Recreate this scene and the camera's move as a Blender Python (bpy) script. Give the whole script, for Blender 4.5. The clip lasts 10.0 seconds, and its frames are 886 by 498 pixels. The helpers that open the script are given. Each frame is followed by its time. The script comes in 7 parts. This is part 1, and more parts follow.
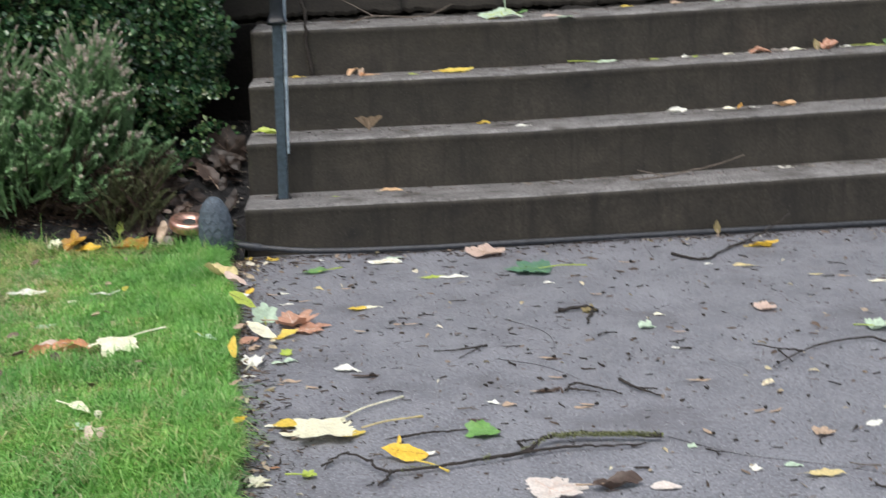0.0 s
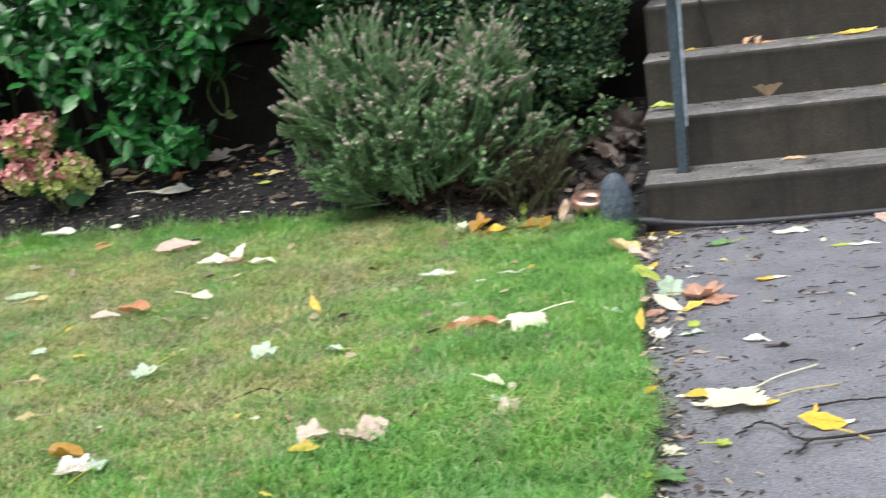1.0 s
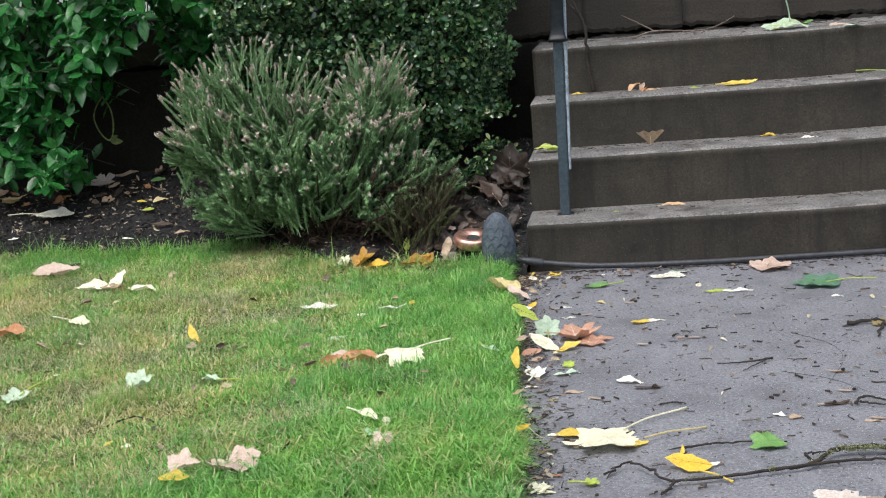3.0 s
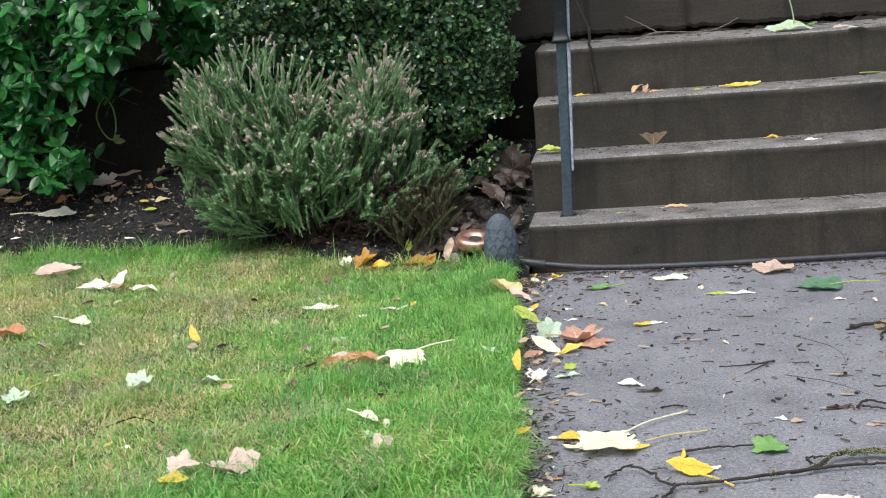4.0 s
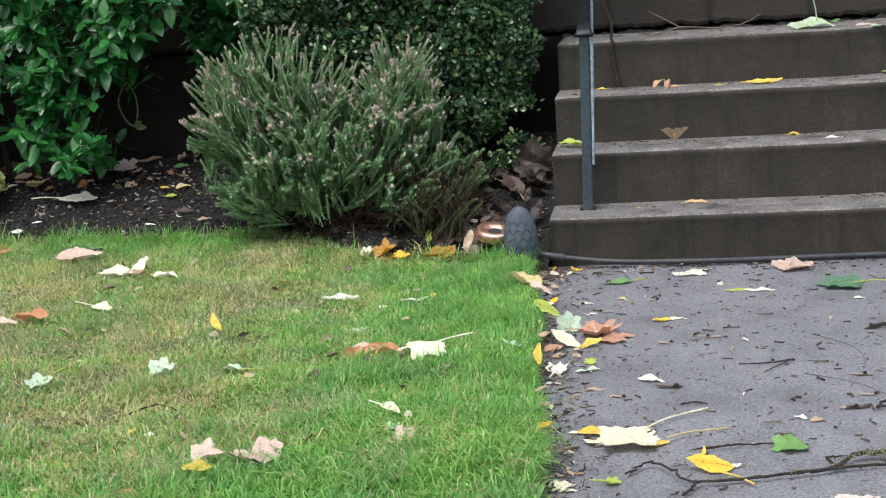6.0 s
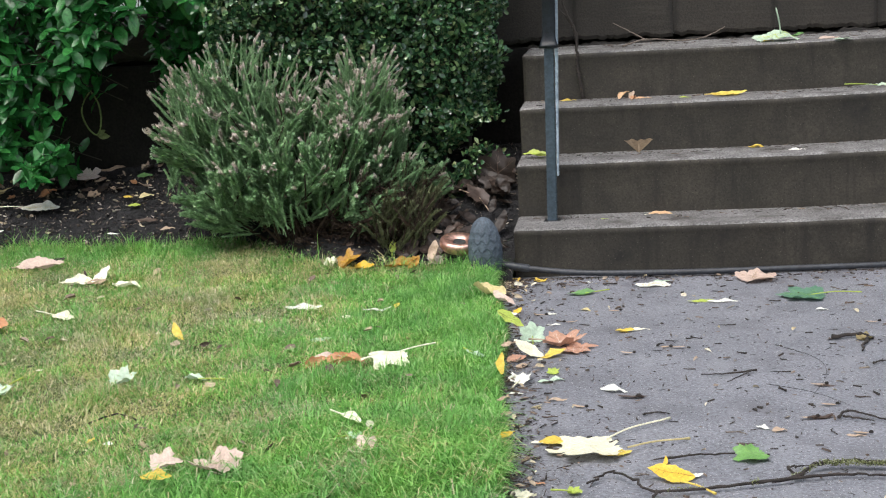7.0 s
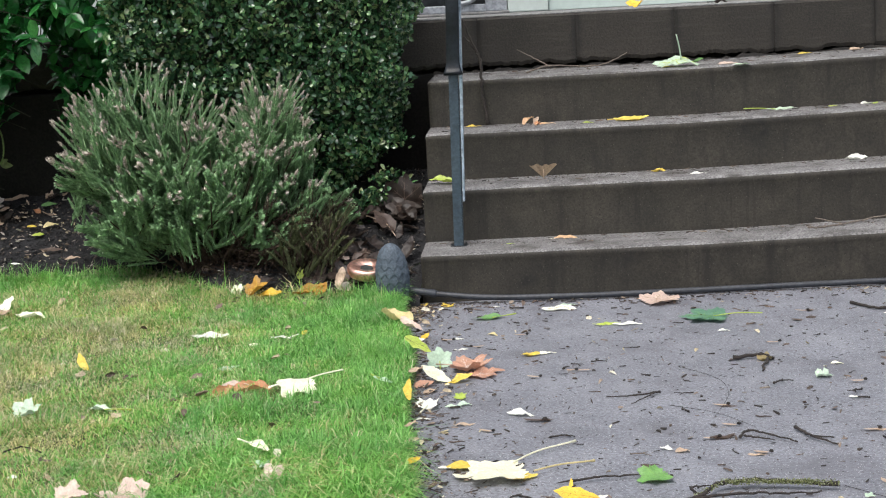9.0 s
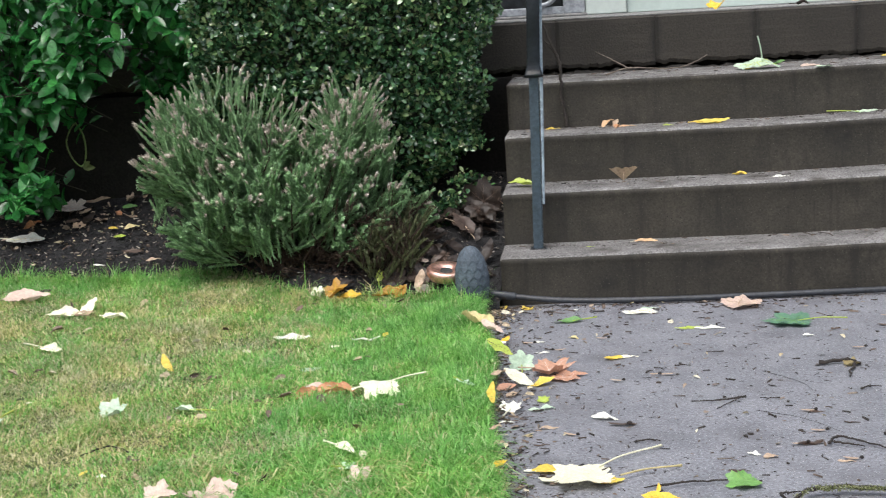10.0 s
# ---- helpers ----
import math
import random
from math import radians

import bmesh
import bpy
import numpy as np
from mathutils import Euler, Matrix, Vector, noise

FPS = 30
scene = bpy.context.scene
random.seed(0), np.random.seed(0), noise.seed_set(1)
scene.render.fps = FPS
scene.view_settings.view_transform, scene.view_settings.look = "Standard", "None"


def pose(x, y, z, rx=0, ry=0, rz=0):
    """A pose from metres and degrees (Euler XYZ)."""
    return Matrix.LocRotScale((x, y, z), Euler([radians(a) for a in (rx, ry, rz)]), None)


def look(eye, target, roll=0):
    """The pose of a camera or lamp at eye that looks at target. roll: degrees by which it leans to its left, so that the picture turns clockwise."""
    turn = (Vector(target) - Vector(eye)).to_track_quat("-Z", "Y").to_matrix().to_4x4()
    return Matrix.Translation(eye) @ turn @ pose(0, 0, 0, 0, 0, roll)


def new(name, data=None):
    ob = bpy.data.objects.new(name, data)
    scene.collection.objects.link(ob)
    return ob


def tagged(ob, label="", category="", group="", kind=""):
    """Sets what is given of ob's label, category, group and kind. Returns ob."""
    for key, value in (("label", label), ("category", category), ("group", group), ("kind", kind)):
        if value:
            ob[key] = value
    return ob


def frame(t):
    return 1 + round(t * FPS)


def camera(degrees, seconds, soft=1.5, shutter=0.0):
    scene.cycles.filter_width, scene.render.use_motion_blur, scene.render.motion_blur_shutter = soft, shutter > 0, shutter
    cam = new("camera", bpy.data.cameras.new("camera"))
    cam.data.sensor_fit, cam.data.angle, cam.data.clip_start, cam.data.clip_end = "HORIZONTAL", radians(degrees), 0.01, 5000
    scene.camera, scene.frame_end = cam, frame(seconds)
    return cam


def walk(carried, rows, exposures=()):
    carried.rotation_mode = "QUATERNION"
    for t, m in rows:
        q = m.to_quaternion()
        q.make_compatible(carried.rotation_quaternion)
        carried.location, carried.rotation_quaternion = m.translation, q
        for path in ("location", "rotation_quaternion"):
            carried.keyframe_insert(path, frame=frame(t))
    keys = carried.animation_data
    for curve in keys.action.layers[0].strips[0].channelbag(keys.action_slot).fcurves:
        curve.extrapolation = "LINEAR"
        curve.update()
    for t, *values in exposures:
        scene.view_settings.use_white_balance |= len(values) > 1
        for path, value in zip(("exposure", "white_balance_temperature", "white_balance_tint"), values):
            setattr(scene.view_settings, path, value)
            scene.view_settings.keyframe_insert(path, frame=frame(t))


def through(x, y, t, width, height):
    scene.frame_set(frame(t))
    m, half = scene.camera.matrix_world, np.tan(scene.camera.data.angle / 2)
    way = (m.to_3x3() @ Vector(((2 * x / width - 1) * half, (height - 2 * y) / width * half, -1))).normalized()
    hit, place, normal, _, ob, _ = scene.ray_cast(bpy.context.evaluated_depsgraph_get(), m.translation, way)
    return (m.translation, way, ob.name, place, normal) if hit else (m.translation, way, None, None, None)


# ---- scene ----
cam = camera(31.9, 10.0, soft=1.1, shutter=0.3)
PATH = [
    (0, (0.407, -5.197, 1.045), (0.505, -3.239, 0.650), -2.3),
    (0.1, (0.413, -5.205, 1.038), (0.474, -3.242, 0.662), -2.1),
    (0.2, (0.418, -5.177, 1.019), (0.418, -3.21, 0.658), -3.3),
    (0.3, (0.421, -5.206, 1.059), (0.402, -3.234, 0.723), -4.0),
    (0.4, (0.432, -5.212, 1.048), (0.389, -3.236, 0.743), -5.2),
    (0.5, (0.394, -5.229, 1.066), (0.299, -3.252, 0.774), -5.3),
    (0.6, (0.396, -5.203, 1.020), (0.219, -3.229, 0.752), -5.3),
    (0.7, (0.4, -5.216, 1.019), (0.159, -3.255, 0.71), -5.8),
    (0.8, (0.39, -5.211, 1.016), (0.089, -3.264, 0.669), -6.2),
    (0.9, (0.383, -5.204, 1.020), (0.022, -3.271, 0.654), -6.9),
    (1, (0.386, -5.204, 1.019), (-0.022, -3.282, 0.645), -7.3),
    (1.2, (0.374, -5.205, 1.021), (-0.099, -3.298, 0.647), -7.1),
    (1.5, (0.398, -5.19, 1.017), (-0.021, -3.272, 0.632), -6.1),
    (1.7, (0.401, -5.196, 1.023), (0.052, -3.266, 0.628), -5.7),
    (2, (0.419, -5.203, 1.026), (0.15, -3.26, 0.638), -5.4),
    (2.5, (0.418, -5.215, 1.03), (0.169, -3.261, 0.681), -5.0),
    (2.7, (0.409, -5.224, 1.02), (0.153, -3.271, 0.676), -4.8),
    (4, (0.414, -5.212, 1.023), (0.146, -3.26, 0.679), -4.4),
    (4.5, (0.419, -5.207, 1.021), (0.168, -3.255, 0.666), -4.4),
    (5, (0.403, -5.212, 1.025), (0.162, -3.262, 0.653), -4.4),
    (5.2, (0.397, -5.215, 1.027), (0.14, -3.267, 0.654), -4.4),
    (6.3, (0.389, -5.232, 1.043), (0.105, -3.282, 0.697), -3.4),
    (6.5, (0.389, -5.229, 1.035), (0.114, -3.277, 0.695), -3.2),
    (7, (0.398, -5.22, 1.029), (0.157, -3.265, 0.685), -3.1),
    (7.5, (0.402, -5.227, 1.031), (0.175, -3.271, 0.682), -3.2),
    (8, (0.408, -5.229, 1.035), (0.187, -3.272, 0.687), -3.3),
    (8.5, (0.421, -5.235, 1.035), (0.235, -3.272, 0.698), -3.5),
    (9, (0.412, -5.241, 1.039), (0.287, -3.27, 0.719), -3.2),
    (9.5, (0.397, -5.237, 1.04), (0.235, -3.269, 0.721), -3.4),
    (10, (0.371, -5.238, 1.039), (0.159, -3.274, 0.728), -3.4),
]
walk(cam, [(t, look(eye, target, roll)) for t, eye, target, roll in PATH],
     exposures=[(0, 0.48), (0.5, 0.58), (1.0, 0.78), (1.2, 0.73), (1.5, 0.63), (2.0, 0.51), (2.5, 0.51), (4.0, 0.70), (5.0, 0.69), (6.3, 0.60), (6.5, 0.60), (7.0, 0.66),
                (7.5, 0.68), (9.0, 0.70), (10.0, 0.74)])

# ---- light ----
world = bpy.data.worlds.new("overcast_sky")
scene.world = world
world.use_nodes = True
wn, wl = world.node_tree.nodes, world.node_tree.links
wn.clear()
w_out, w_bg, w_sky, w_hs = (wn.new("ShaderNodeOutputWorld"), wn.new("ShaderNodeBackground"),
                            wn.new("ShaderNodeTexSky"), wn.new("ShaderNodeHueSaturation"))
w_sky.sky_type = "NISHITA"
w_sky.sun_disc = False
w_sky.sun_elevation, w_sky.sun_rotation = radians(65), radians(204)
w_sky.air_density, w_sky.dust_density = 1.0, 4.0
w_hs.inputs["Saturation"].default_value = 0.55
w_bg.inputs["Strength"].default_value = 0.15
wl.new(w_sky.outputs[0], w_hs.inputs["Color"])
wl.new(w_hs.outputs[0], w_bg.inputs["Color"])
wl.new(w_bg.outputs[0], w_out.inputs["Surface"])

sun = new("sun", bpy.data.lights.new("sun", "SUN"))
sun.data.energy, sun.data.angle, sun.data.color = 1.22, radians(40), (1.0, 0.97, 0.93)
sun.matrix_world = look((-0.95, -2.1, 5.0), (0, 0, 0))


# ---- materials ----
def ramp_of(nt, stops):
    r = nt.nodes.new("ShaderNodeValToRGB")
    while len(r.color_ramp.elements) < len(stops):
        r.color_ramp.elements.new(0.5)
    for e, (p, c) in zip(r.color_ramp.elements, stops):
        e.position, e.color = p, (*c, 1)
    return r


def noise_of(nt, coord, scale, detail=4, rough=0.6):
    n = nt.nodes.new("ShaderNodeTexNoise")
    n.inputs["Scale"].default_value, n.inputs["Detail"].default_value, n.inputs["Roughness"].default_value = scale, detail, rough
    nt.links.new(coord, n.inputs["Vector"])
    return n.outputs["Fac"]


def mixed(nt, fac, a, b, mode="MIX"):
    m = nt.nodes.new("ShaderNodeMix")
    m.data_type, m.blend_type = "RGBA", mode
    for sock, v in ((m.inputs[0], fac), (m.inputs[6], a), (m.inputs[7], b)):
        if isinstance(v, bpy.types.NodeSocket):
            nt.links.new(v, sock)
        elif isinstance(v, tuple):
            sock.default_value = (*v, 1)
        else:
            sock.default_value = v
    return m.outputs[2]


def material(name, stops, scale=6.0, fine=60.0, rough=0.8, bump=0.3, bump_size=0.004, random="", spread=0.35, metal=0.0,
             spots=None, stains=None, sheen=None, through=0.0, contrast=0.38, pits=None, streaks=None):
    """A surface whose colour runs over stops by coarse noise, with fine grain, relief, and a spread per object or per island."""
    m = bpy.data.materials.new(name)
    m.use_nodes = True
    nt = m.node_tree
    b = nt.nodes["Principled BSDF"]
    coord = nt.nodes.new("ShaderNodeTexCoord").outputs["Object"]
    col = ramp_of(nt, stops)
    coarse = noise_of(nt, coord, scale, 5, 0.65)
    fac = coarse
    if random:
        rnd = (nt.nodes.new("ShaderNodeObjectInfo").outputs["Random"] if random == "object"
               else nt.nodes.new("ShaderNodeNewGeometry").outputs["Random Per Island"])
        mm = nt.nodes.new("ShaderNodeMix")
        mm.inputs[0].default_value = spread
        nt.links.new(coarse, mm.inputs[2])
        nt.links.new(rnd, mm.inputs[3])
        fac = mm.outputs[0]
    nt.links.new(fac, col.inputs[0])
    out = col.outputs[0]
    grain = noise_of(nt, coord, fine, 3, 0.7)
    dark = ramp_of(nt, [(0.38, (1 - contrast,) * 3), (0.62, (1 + 0.7 * contrast,) * 3)])
    nt.links.new(grain, dark.inputs[0])
    out = mixed(nt, 0.8, out, dark.outputs[0], "MULTIPLY")
    if stains:
        tone, size, low = stains
        s = ramp_of(nt, [(low, (0, 0, 0)), (low + 0.16, (1, 1, 1))])
        nt.links.new(noise_of(nt, coord, size, 6, 0.7), s.inputs[0])
        out = mixed(nt, s.outputs[0], out, tone)
    if streaks:
        # runs or trowel marks: noise drawn out along one axis
        tone, stretch, low, share = streaks
        mp = nt.nodes.new("ShaderNodeMapping")
        mp.inputs["Scale"].default_value = stretch
        nt.links.new(coord, mp.inputs["Vector"])
        s = ramp_of(nt, [(low, (0, 0, 0)), (low + 0.14, (share,) * 3)])
        nt.links.new(noise_of(nt, mp.outputs[0], 1.0, 5, 0.65), s.inputs[0])
        out = mixed(nt, s.outputs[0], out, tone)
    for tone, size, low in [q for q in (spots, pits) if q]:
        v = nt.nodes.new("ShaderNodeTexVoronoi")
        v.inputs["Scale"].default_value = size
        nt.links.new(coord, v.inputs["Vector"])
        s = ramp_of(nt, [(low, (1, 1, 1)), (low + 0.06, (0, 0, 0))])
        nt.links.new(v.outputs["Distance"], s.inputs[0])
        out = mixed(nt, s.outputs[0], out, tone)
    nt.links.new(out, b.inputs["Base Color"])
    b.inputs["Roughness"].default_value, b.inputs["Metallic"].default_value = rough, metal
    if sheen:
        b.inputs["Specular IOR Level"].default_value = sheen
    if bump:
        bn = nt.nodes.new("ShaderNodeBump")
        bn.inputs["Strength"].default_value, bn.inputs["Distance"].default_value = bump, bump_size
        nt.links.new(grain, bn.inputs["Height"])
        nt.links.new(bn.outputs[0], b.inputs["Normal"])
    if through:
        tr = nt.nodes.new("ShaderNodeBsdfTranslucent")
        nt.links.new(out, tr.inputs["Color"])
        ms = nt.nodes.new("ShaderNodeMixShader")
        ms.inputs[0].default_value = through
        nt.links.new(b.outputs[0], ms.inputs[1])
        nt.links.new(tr.outputs[0], ms.inputs[2])
        nt.links.new(ms.outputs[0], nt.nodes["Material Output"].inputs["Surface"])
    return m


M_PATH = material("path_concrete", [(0.3, (0.152, 0.157, 0.178)), (0.7, (0.222, 0.228, 0.255))], 4.5, 120, 0.6, 0.65, 0.005,
                  spots=((0.50, 0.49, 0.50), 130, 0.13), stains=((0.118, 0.118, 0.134), 3.2, 0.52), contrast=0.45, streaks=((0.255, 0.262, 0.288), (9, 3, 3), 0.56, 0.5), pits=((0.06, 0.055, 0.055), 90, 0.11))
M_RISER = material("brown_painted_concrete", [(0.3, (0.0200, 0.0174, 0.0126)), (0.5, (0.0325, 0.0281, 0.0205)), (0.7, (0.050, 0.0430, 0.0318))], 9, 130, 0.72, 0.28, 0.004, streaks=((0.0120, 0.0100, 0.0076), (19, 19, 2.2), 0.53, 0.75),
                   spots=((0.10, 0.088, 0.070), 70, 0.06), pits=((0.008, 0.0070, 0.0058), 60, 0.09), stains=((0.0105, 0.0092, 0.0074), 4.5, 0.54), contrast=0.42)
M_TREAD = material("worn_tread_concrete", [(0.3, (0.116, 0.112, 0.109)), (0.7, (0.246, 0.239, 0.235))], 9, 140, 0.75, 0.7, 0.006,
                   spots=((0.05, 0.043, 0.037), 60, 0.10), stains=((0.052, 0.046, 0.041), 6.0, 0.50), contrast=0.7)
M_BLOCK = material("brown_painted_block", [(0.3, (0.0165, 0.0138, 0.0104)), (0.7, (0.034, 0.0284, 0.0216))], 4, 120, 0.75, 0.5, 0.004, streaks=((0.052, 0.045, 0.036), (4, 4, 60), 0.54, 0.5), pits=((0.006, 0.005, 0.004), 55, 0.07),
                   random="object", spread=0.25, stains=((0.022, 0.019, 0.016), 3.0, 0.56), contrast=0.5)


def joint_stains(m, tone):
    """Dark, ragged seepage marks beside the joints, at the ends of each block."""
    nt = m.node_tree
    base = nt.nodes["Principled BSDF"].inputs["Base Color"]
    coord = nt.nodes.new("ShaderNodeTexCoord").outputs["Object"]
    sep = nt.nodes.new("ShaderNodeSeparateXYZ")
    nt.links.new(coord, sep.inputs[0])
    # distance from the block's middle: the blocks' grain lies two metres apart
    fold = nt.nodes.new("ShaderNodeMath")
    fold.operation, fold.inputs[1].default_value = "PINGPONG", 1.0
    nt.links.new(sep.outputs[0], fold.inputs[0])
    rough_edge = nt.nodes.new("ShaderNodeMath")
    rough_edge.operation, rough_edge.inputs[1].default_value, rough_edge.inputs[2].default_value = "MULTIPLY_ADD", 0.09, -0.045
    nt.links.new(noise_of(nt, coord, 14.0, 5, 0.7), rough_edge.inputs[0])
    total = nt.nodes.new("ShaderNodeMath")
    nt.links.new(fold.outputs[0], total.inputs[0])
    nt.links.new(rough_edge.outputs[0], total.inputs[1])
    mask = ramp_of(nt, [(0.172, (0, 0, 0)), (0.200, (0.8, 0.8, 0.8))])
    nt.links.new(total.outputs[0], mask.inputs[0])
    nt.links.new(mixed(nt, mask.outputs[0], base.links[0].from_socket, tone), base)


joint_stains(M_BLOCK, (0.0085, 0.0072, 0.0058))
M_MORTAR = material("dark_mortar", [(0.3, (0.016, 0.013, 0.011)), (0.7, (0.030, 0.025, 0.021))], 12, 90, 0.9, 0.5)
M_SLAB = material("porch_slab", [(0.3, (0.16, 0.16, 0.16)), (0.7, (0.27, 0.27, 0.265))], 4, 90, 0.7, 0.4, stains=((0.06, 0.055, 0.05), 5, 0.52))
M_SIDING = material("pale_siding_paint", [(0.3, (0.36, 0.43, 0.40)), (0.7, (0.41, 0.48, 0.45))], 1.5, 40, 0.45, 0.08, 0.001,
                    stains=((0.43, 0.47, 0.43), 1.2, 0.64), contrast=0.06)
M_TRIM = material("white_trim_paint", [(0.3, (0.45, 0.51, 0.48)), (0.7, (0.50, 0.56, 0.53))], 2, 40, 0.4, 0.08, 0.001, contrast=0.06)
M_GREYMETAL = material("grey_door_metal", [(0.3, (0.26, 0.28, 0.31)), (0.7, (0.36, 0.38, 0.41))], 4, 40, 0.4, 0.1, metal=0.3)
M_DARKGLASS = material("dark_glass", [(0.3, (0.02, 0.022, 0.025)), (0.7, (0.03, 0.032, 0.036))], 2, 20, 0.08, 0)
M_IRON = material("blue_grey_rail_paint", [(0.3, (0.030, 0.048, 0.066)), (0.7, (0.052, 0.076, 0.098))], 9, 60, 0.42, 0.3, 0.002,
                  stains=((0.10, 0.118, 0.13), 14, 0.66))
M_STRAP = material("scraped_strap_paint", [(0.3, (0.20, 0.26, 0.32)), (0.7, (0.36, 0.43, 0.50))], 14, 60, 0.45, 0.2, 0.001, stains=((0.04, 0.055, 0.07), 20, 0.56))
M_BLACKIRON = material("worn_black_rail_paint", [(0.3, (0.005, 0.007, 0.009)), (0.7, (0.011, 0.015, 0.020))], 12, 60, 0.40, 0.5, 0.004, sheen=0.3,
                       stains=((0.10, 0.12, 0.14), 26, 0.68))
M_HOSE = material("grey_rubber_hose", [(0.3, (0.021, 0.024, 0.030)), (0.7, (0.035, 0.039, 0.047))], 8, 70, 0.5, 0.2, 0.001)
M_COUPLING = material("grey_hose_coupling", [(0.3, (0.030, 0.034, 0.042)), (0.7, (0.048, 0.053, 0.062))], 20, 70, 0.45, 0.1)
M_ORNAMENT = material("blue_grey_stone", [(0.3, (0.045, 0.062, 0.083)), (0.7, (0.095, 0.12, 0.148))], 18, 120, 0.75, 0.4, 0.002,
                      stains=((0.16, 0.15, 0.12), 9, 0.58))
M_COPPER = material("copper", [(0.3, (0.74, 0.40, 0.31)), (0.7, (0.92, 0.60, 0.50))], 14, 60, 0.42, 0.1, metal=1.0)
M_DARKPLASTIC = material("dark_dish_face", [(0.3, (0.022, 0.026, 0.026)), (0.7, (0.05, 0.055, 0.053))], 20, 60, 0.55, 0.1)
M_SOIL = material("lawn_soil", [(0.3, (0.042, 0.078, 0.019)), (0.7, (0.092, 0.104, 0.038))], 9, 90, 0.95, 0.8, 0.01)
M_FARGRASS = material("far_grass", [(0.3, (0.05, 0.10, 0.025)), (0.7, (0.11, 0.13, 0.045))], 3, 60, 0.95, 0.6, 0.02)
# brown paint of the left wall, with its shade put into the colour
M_FOUND = material("shaded_dark_concrete", [(0.3, (0.0075, 0.0065, 0.0055)), (0.7, (0.0145, 0.0125, 0.0105))], 4, 90, 0.8, 0.6, 0.006, stains=((0.018, 0.016, 0.0135), 2.5, 0.6), contrast=0.5, sheen=0.28)
M_MULCH = material("mulch_soil", [(0.3, (0.0068, 0.0068, 0.0078)), (0.7, (0.0155, 0.0152, 0.0170))], 14, 90, 0.9, 1.0, 0.012)
M_CHIP = material("bark_chips", [(0.0, (0.0062, 0.0062, 0.0072)), (0.6, (0.0165, 0.0160, 0.0175)), (0.76, (0.036, 0.032, 0.032)), (0.85, (0.13, 0.10, 0.08)), (0.94, (0.48, 0.44, 0.38))],
                  30, 120, 0.85, 0.4, random="island", spread=0.85)
M_DEBRIS = material("path_debris", [(0.0, (0.015, 0.012, 0.011)), (0.55, (0.045, 0.034, 0.027)), (0.8, (0.11, 0.078, 0.06)), (0.93, (0.24, 0.18, 0.135)), (1.0, (0.48, 0.46, 0.38))],
                    30, 120, 0.8, 0.2, random="island", spread=0.92)
M_TWIG = material("dark_twig_bark", [(0.3, (0.013, 0.010, 0.0085)), (0.7, (0.042, 0.033, 0.027))], 40, 160, 0.85, 0.6, 0.003)
M_PALETWIG = material("pale_twig_bark", [(0.3, (0.10, 0.08, 0.065)), (0.7, (0.20, 0.165, 0.135))], 40, 160, 0.85, 0.5, 0.002)
M_MOSS = material("mossy_bark", [(0.0, (0.06, 0.07, 0.03)), (0.4, (0.15, 0.18, 0.06)), (0.65, (0.27, 0.29, 0.12)), (1.0, (0.46, 0.50, 0.42))], 45, 200, 0.95, 0.5, 0.004, random="island", spread=0.7)
M_BOXLEAF = material("box_leaves", [(0.08, (0.013, 0.036, 0.017)), (0.40, (0.036, 0.104, 0.044)), (0.62, (0.088, 0.190, 0.076)), (0.80, (0.160, 0.270, 0.105)), (0.92, (0.23, 0.24, 0.12)), (1.0, (0.38, 0.36, 0.26))],
                     9, 60, 0.21, 0.1, 0.001, random="island", spread=0.78, through=0.14, sheen=0.85)
M_BOXCORE = material("box_shaded_inside", [(0.3, (0.008, 0.013, 0.006)), (0.7, (0.022, 0.030, 0.014))], 30, 90, 0.95, 0.8, 0.02)
M_LAUREL = material("laurel_leaves", [(0.1, (0.010, 0.064, 0.016)), (0.5, (0.024, 0.150, 0.033)), (0.8, (0.056, 0.255, 0.056)), (1.0, (0.12, 0.32, 0.080))],
                    4, 50, 0.27, 0.1, 0.001, random="island", spread=0.6, through=0.15, sheen=0.55)
M_LAURELSTEM = material("laurel_stems", [(0.3, (0.018, 0.018, 0.010)), (0.7, (0.035, 0.034, 0.018))], 30, 90, 0.8, 0.3)
M_VINE = material("yellow_green_vine", [(0.3, (0.09, 0.15, 0.035)), (0.7, (0.16, 0.23, 0.06))], 20, 90, 0.6, 0.2)
M_HEATH = material("heather_needles", [(0.1, (0.105, 0.20, 0.085)), (0.5, (0.245, 0.41, 0.205)), (0.85, (0.41, 0.59, 0.335)), (1.0, (0.56, 0.66, 0.38))],
                   5, 50, 0.5, 0, random="island", spread=0.55, through=0.26)
M_HEATHOLD = material("heather_old_needles", [(0.1, (0.06, 0.075, 0.035)), (0.5, (0.13, 0.15, 0.07)), (0.85, (0.22, 0.23, 0.12)), (1.0, (0.28, 0.22, 0.13))],
                      5, 50, 0.6, 0, random="island", spread=0.5, through=0.12)
M_HEATHTIP = material("heather_spent_flowers", [(0.0, (0.34, 0.29, 0.24)), (0.5, (0.58, 0.50, 0.44)), (1.0, (0.84, 0.76, 0.70))],
                      20, 90, 0.8, 0, random="island", spread=0.7)
# dead brown wood, toned down further for the shade under the bush
M_HEATHDEAD = material("heather_shaded_dead_twigs", [(0.0, (0.012, 0.006, 0.004)), (0.6, (0.038, 0.020, 0.012)), (1.0, (0.095, 0.064, 0.038))],
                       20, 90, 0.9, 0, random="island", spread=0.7)
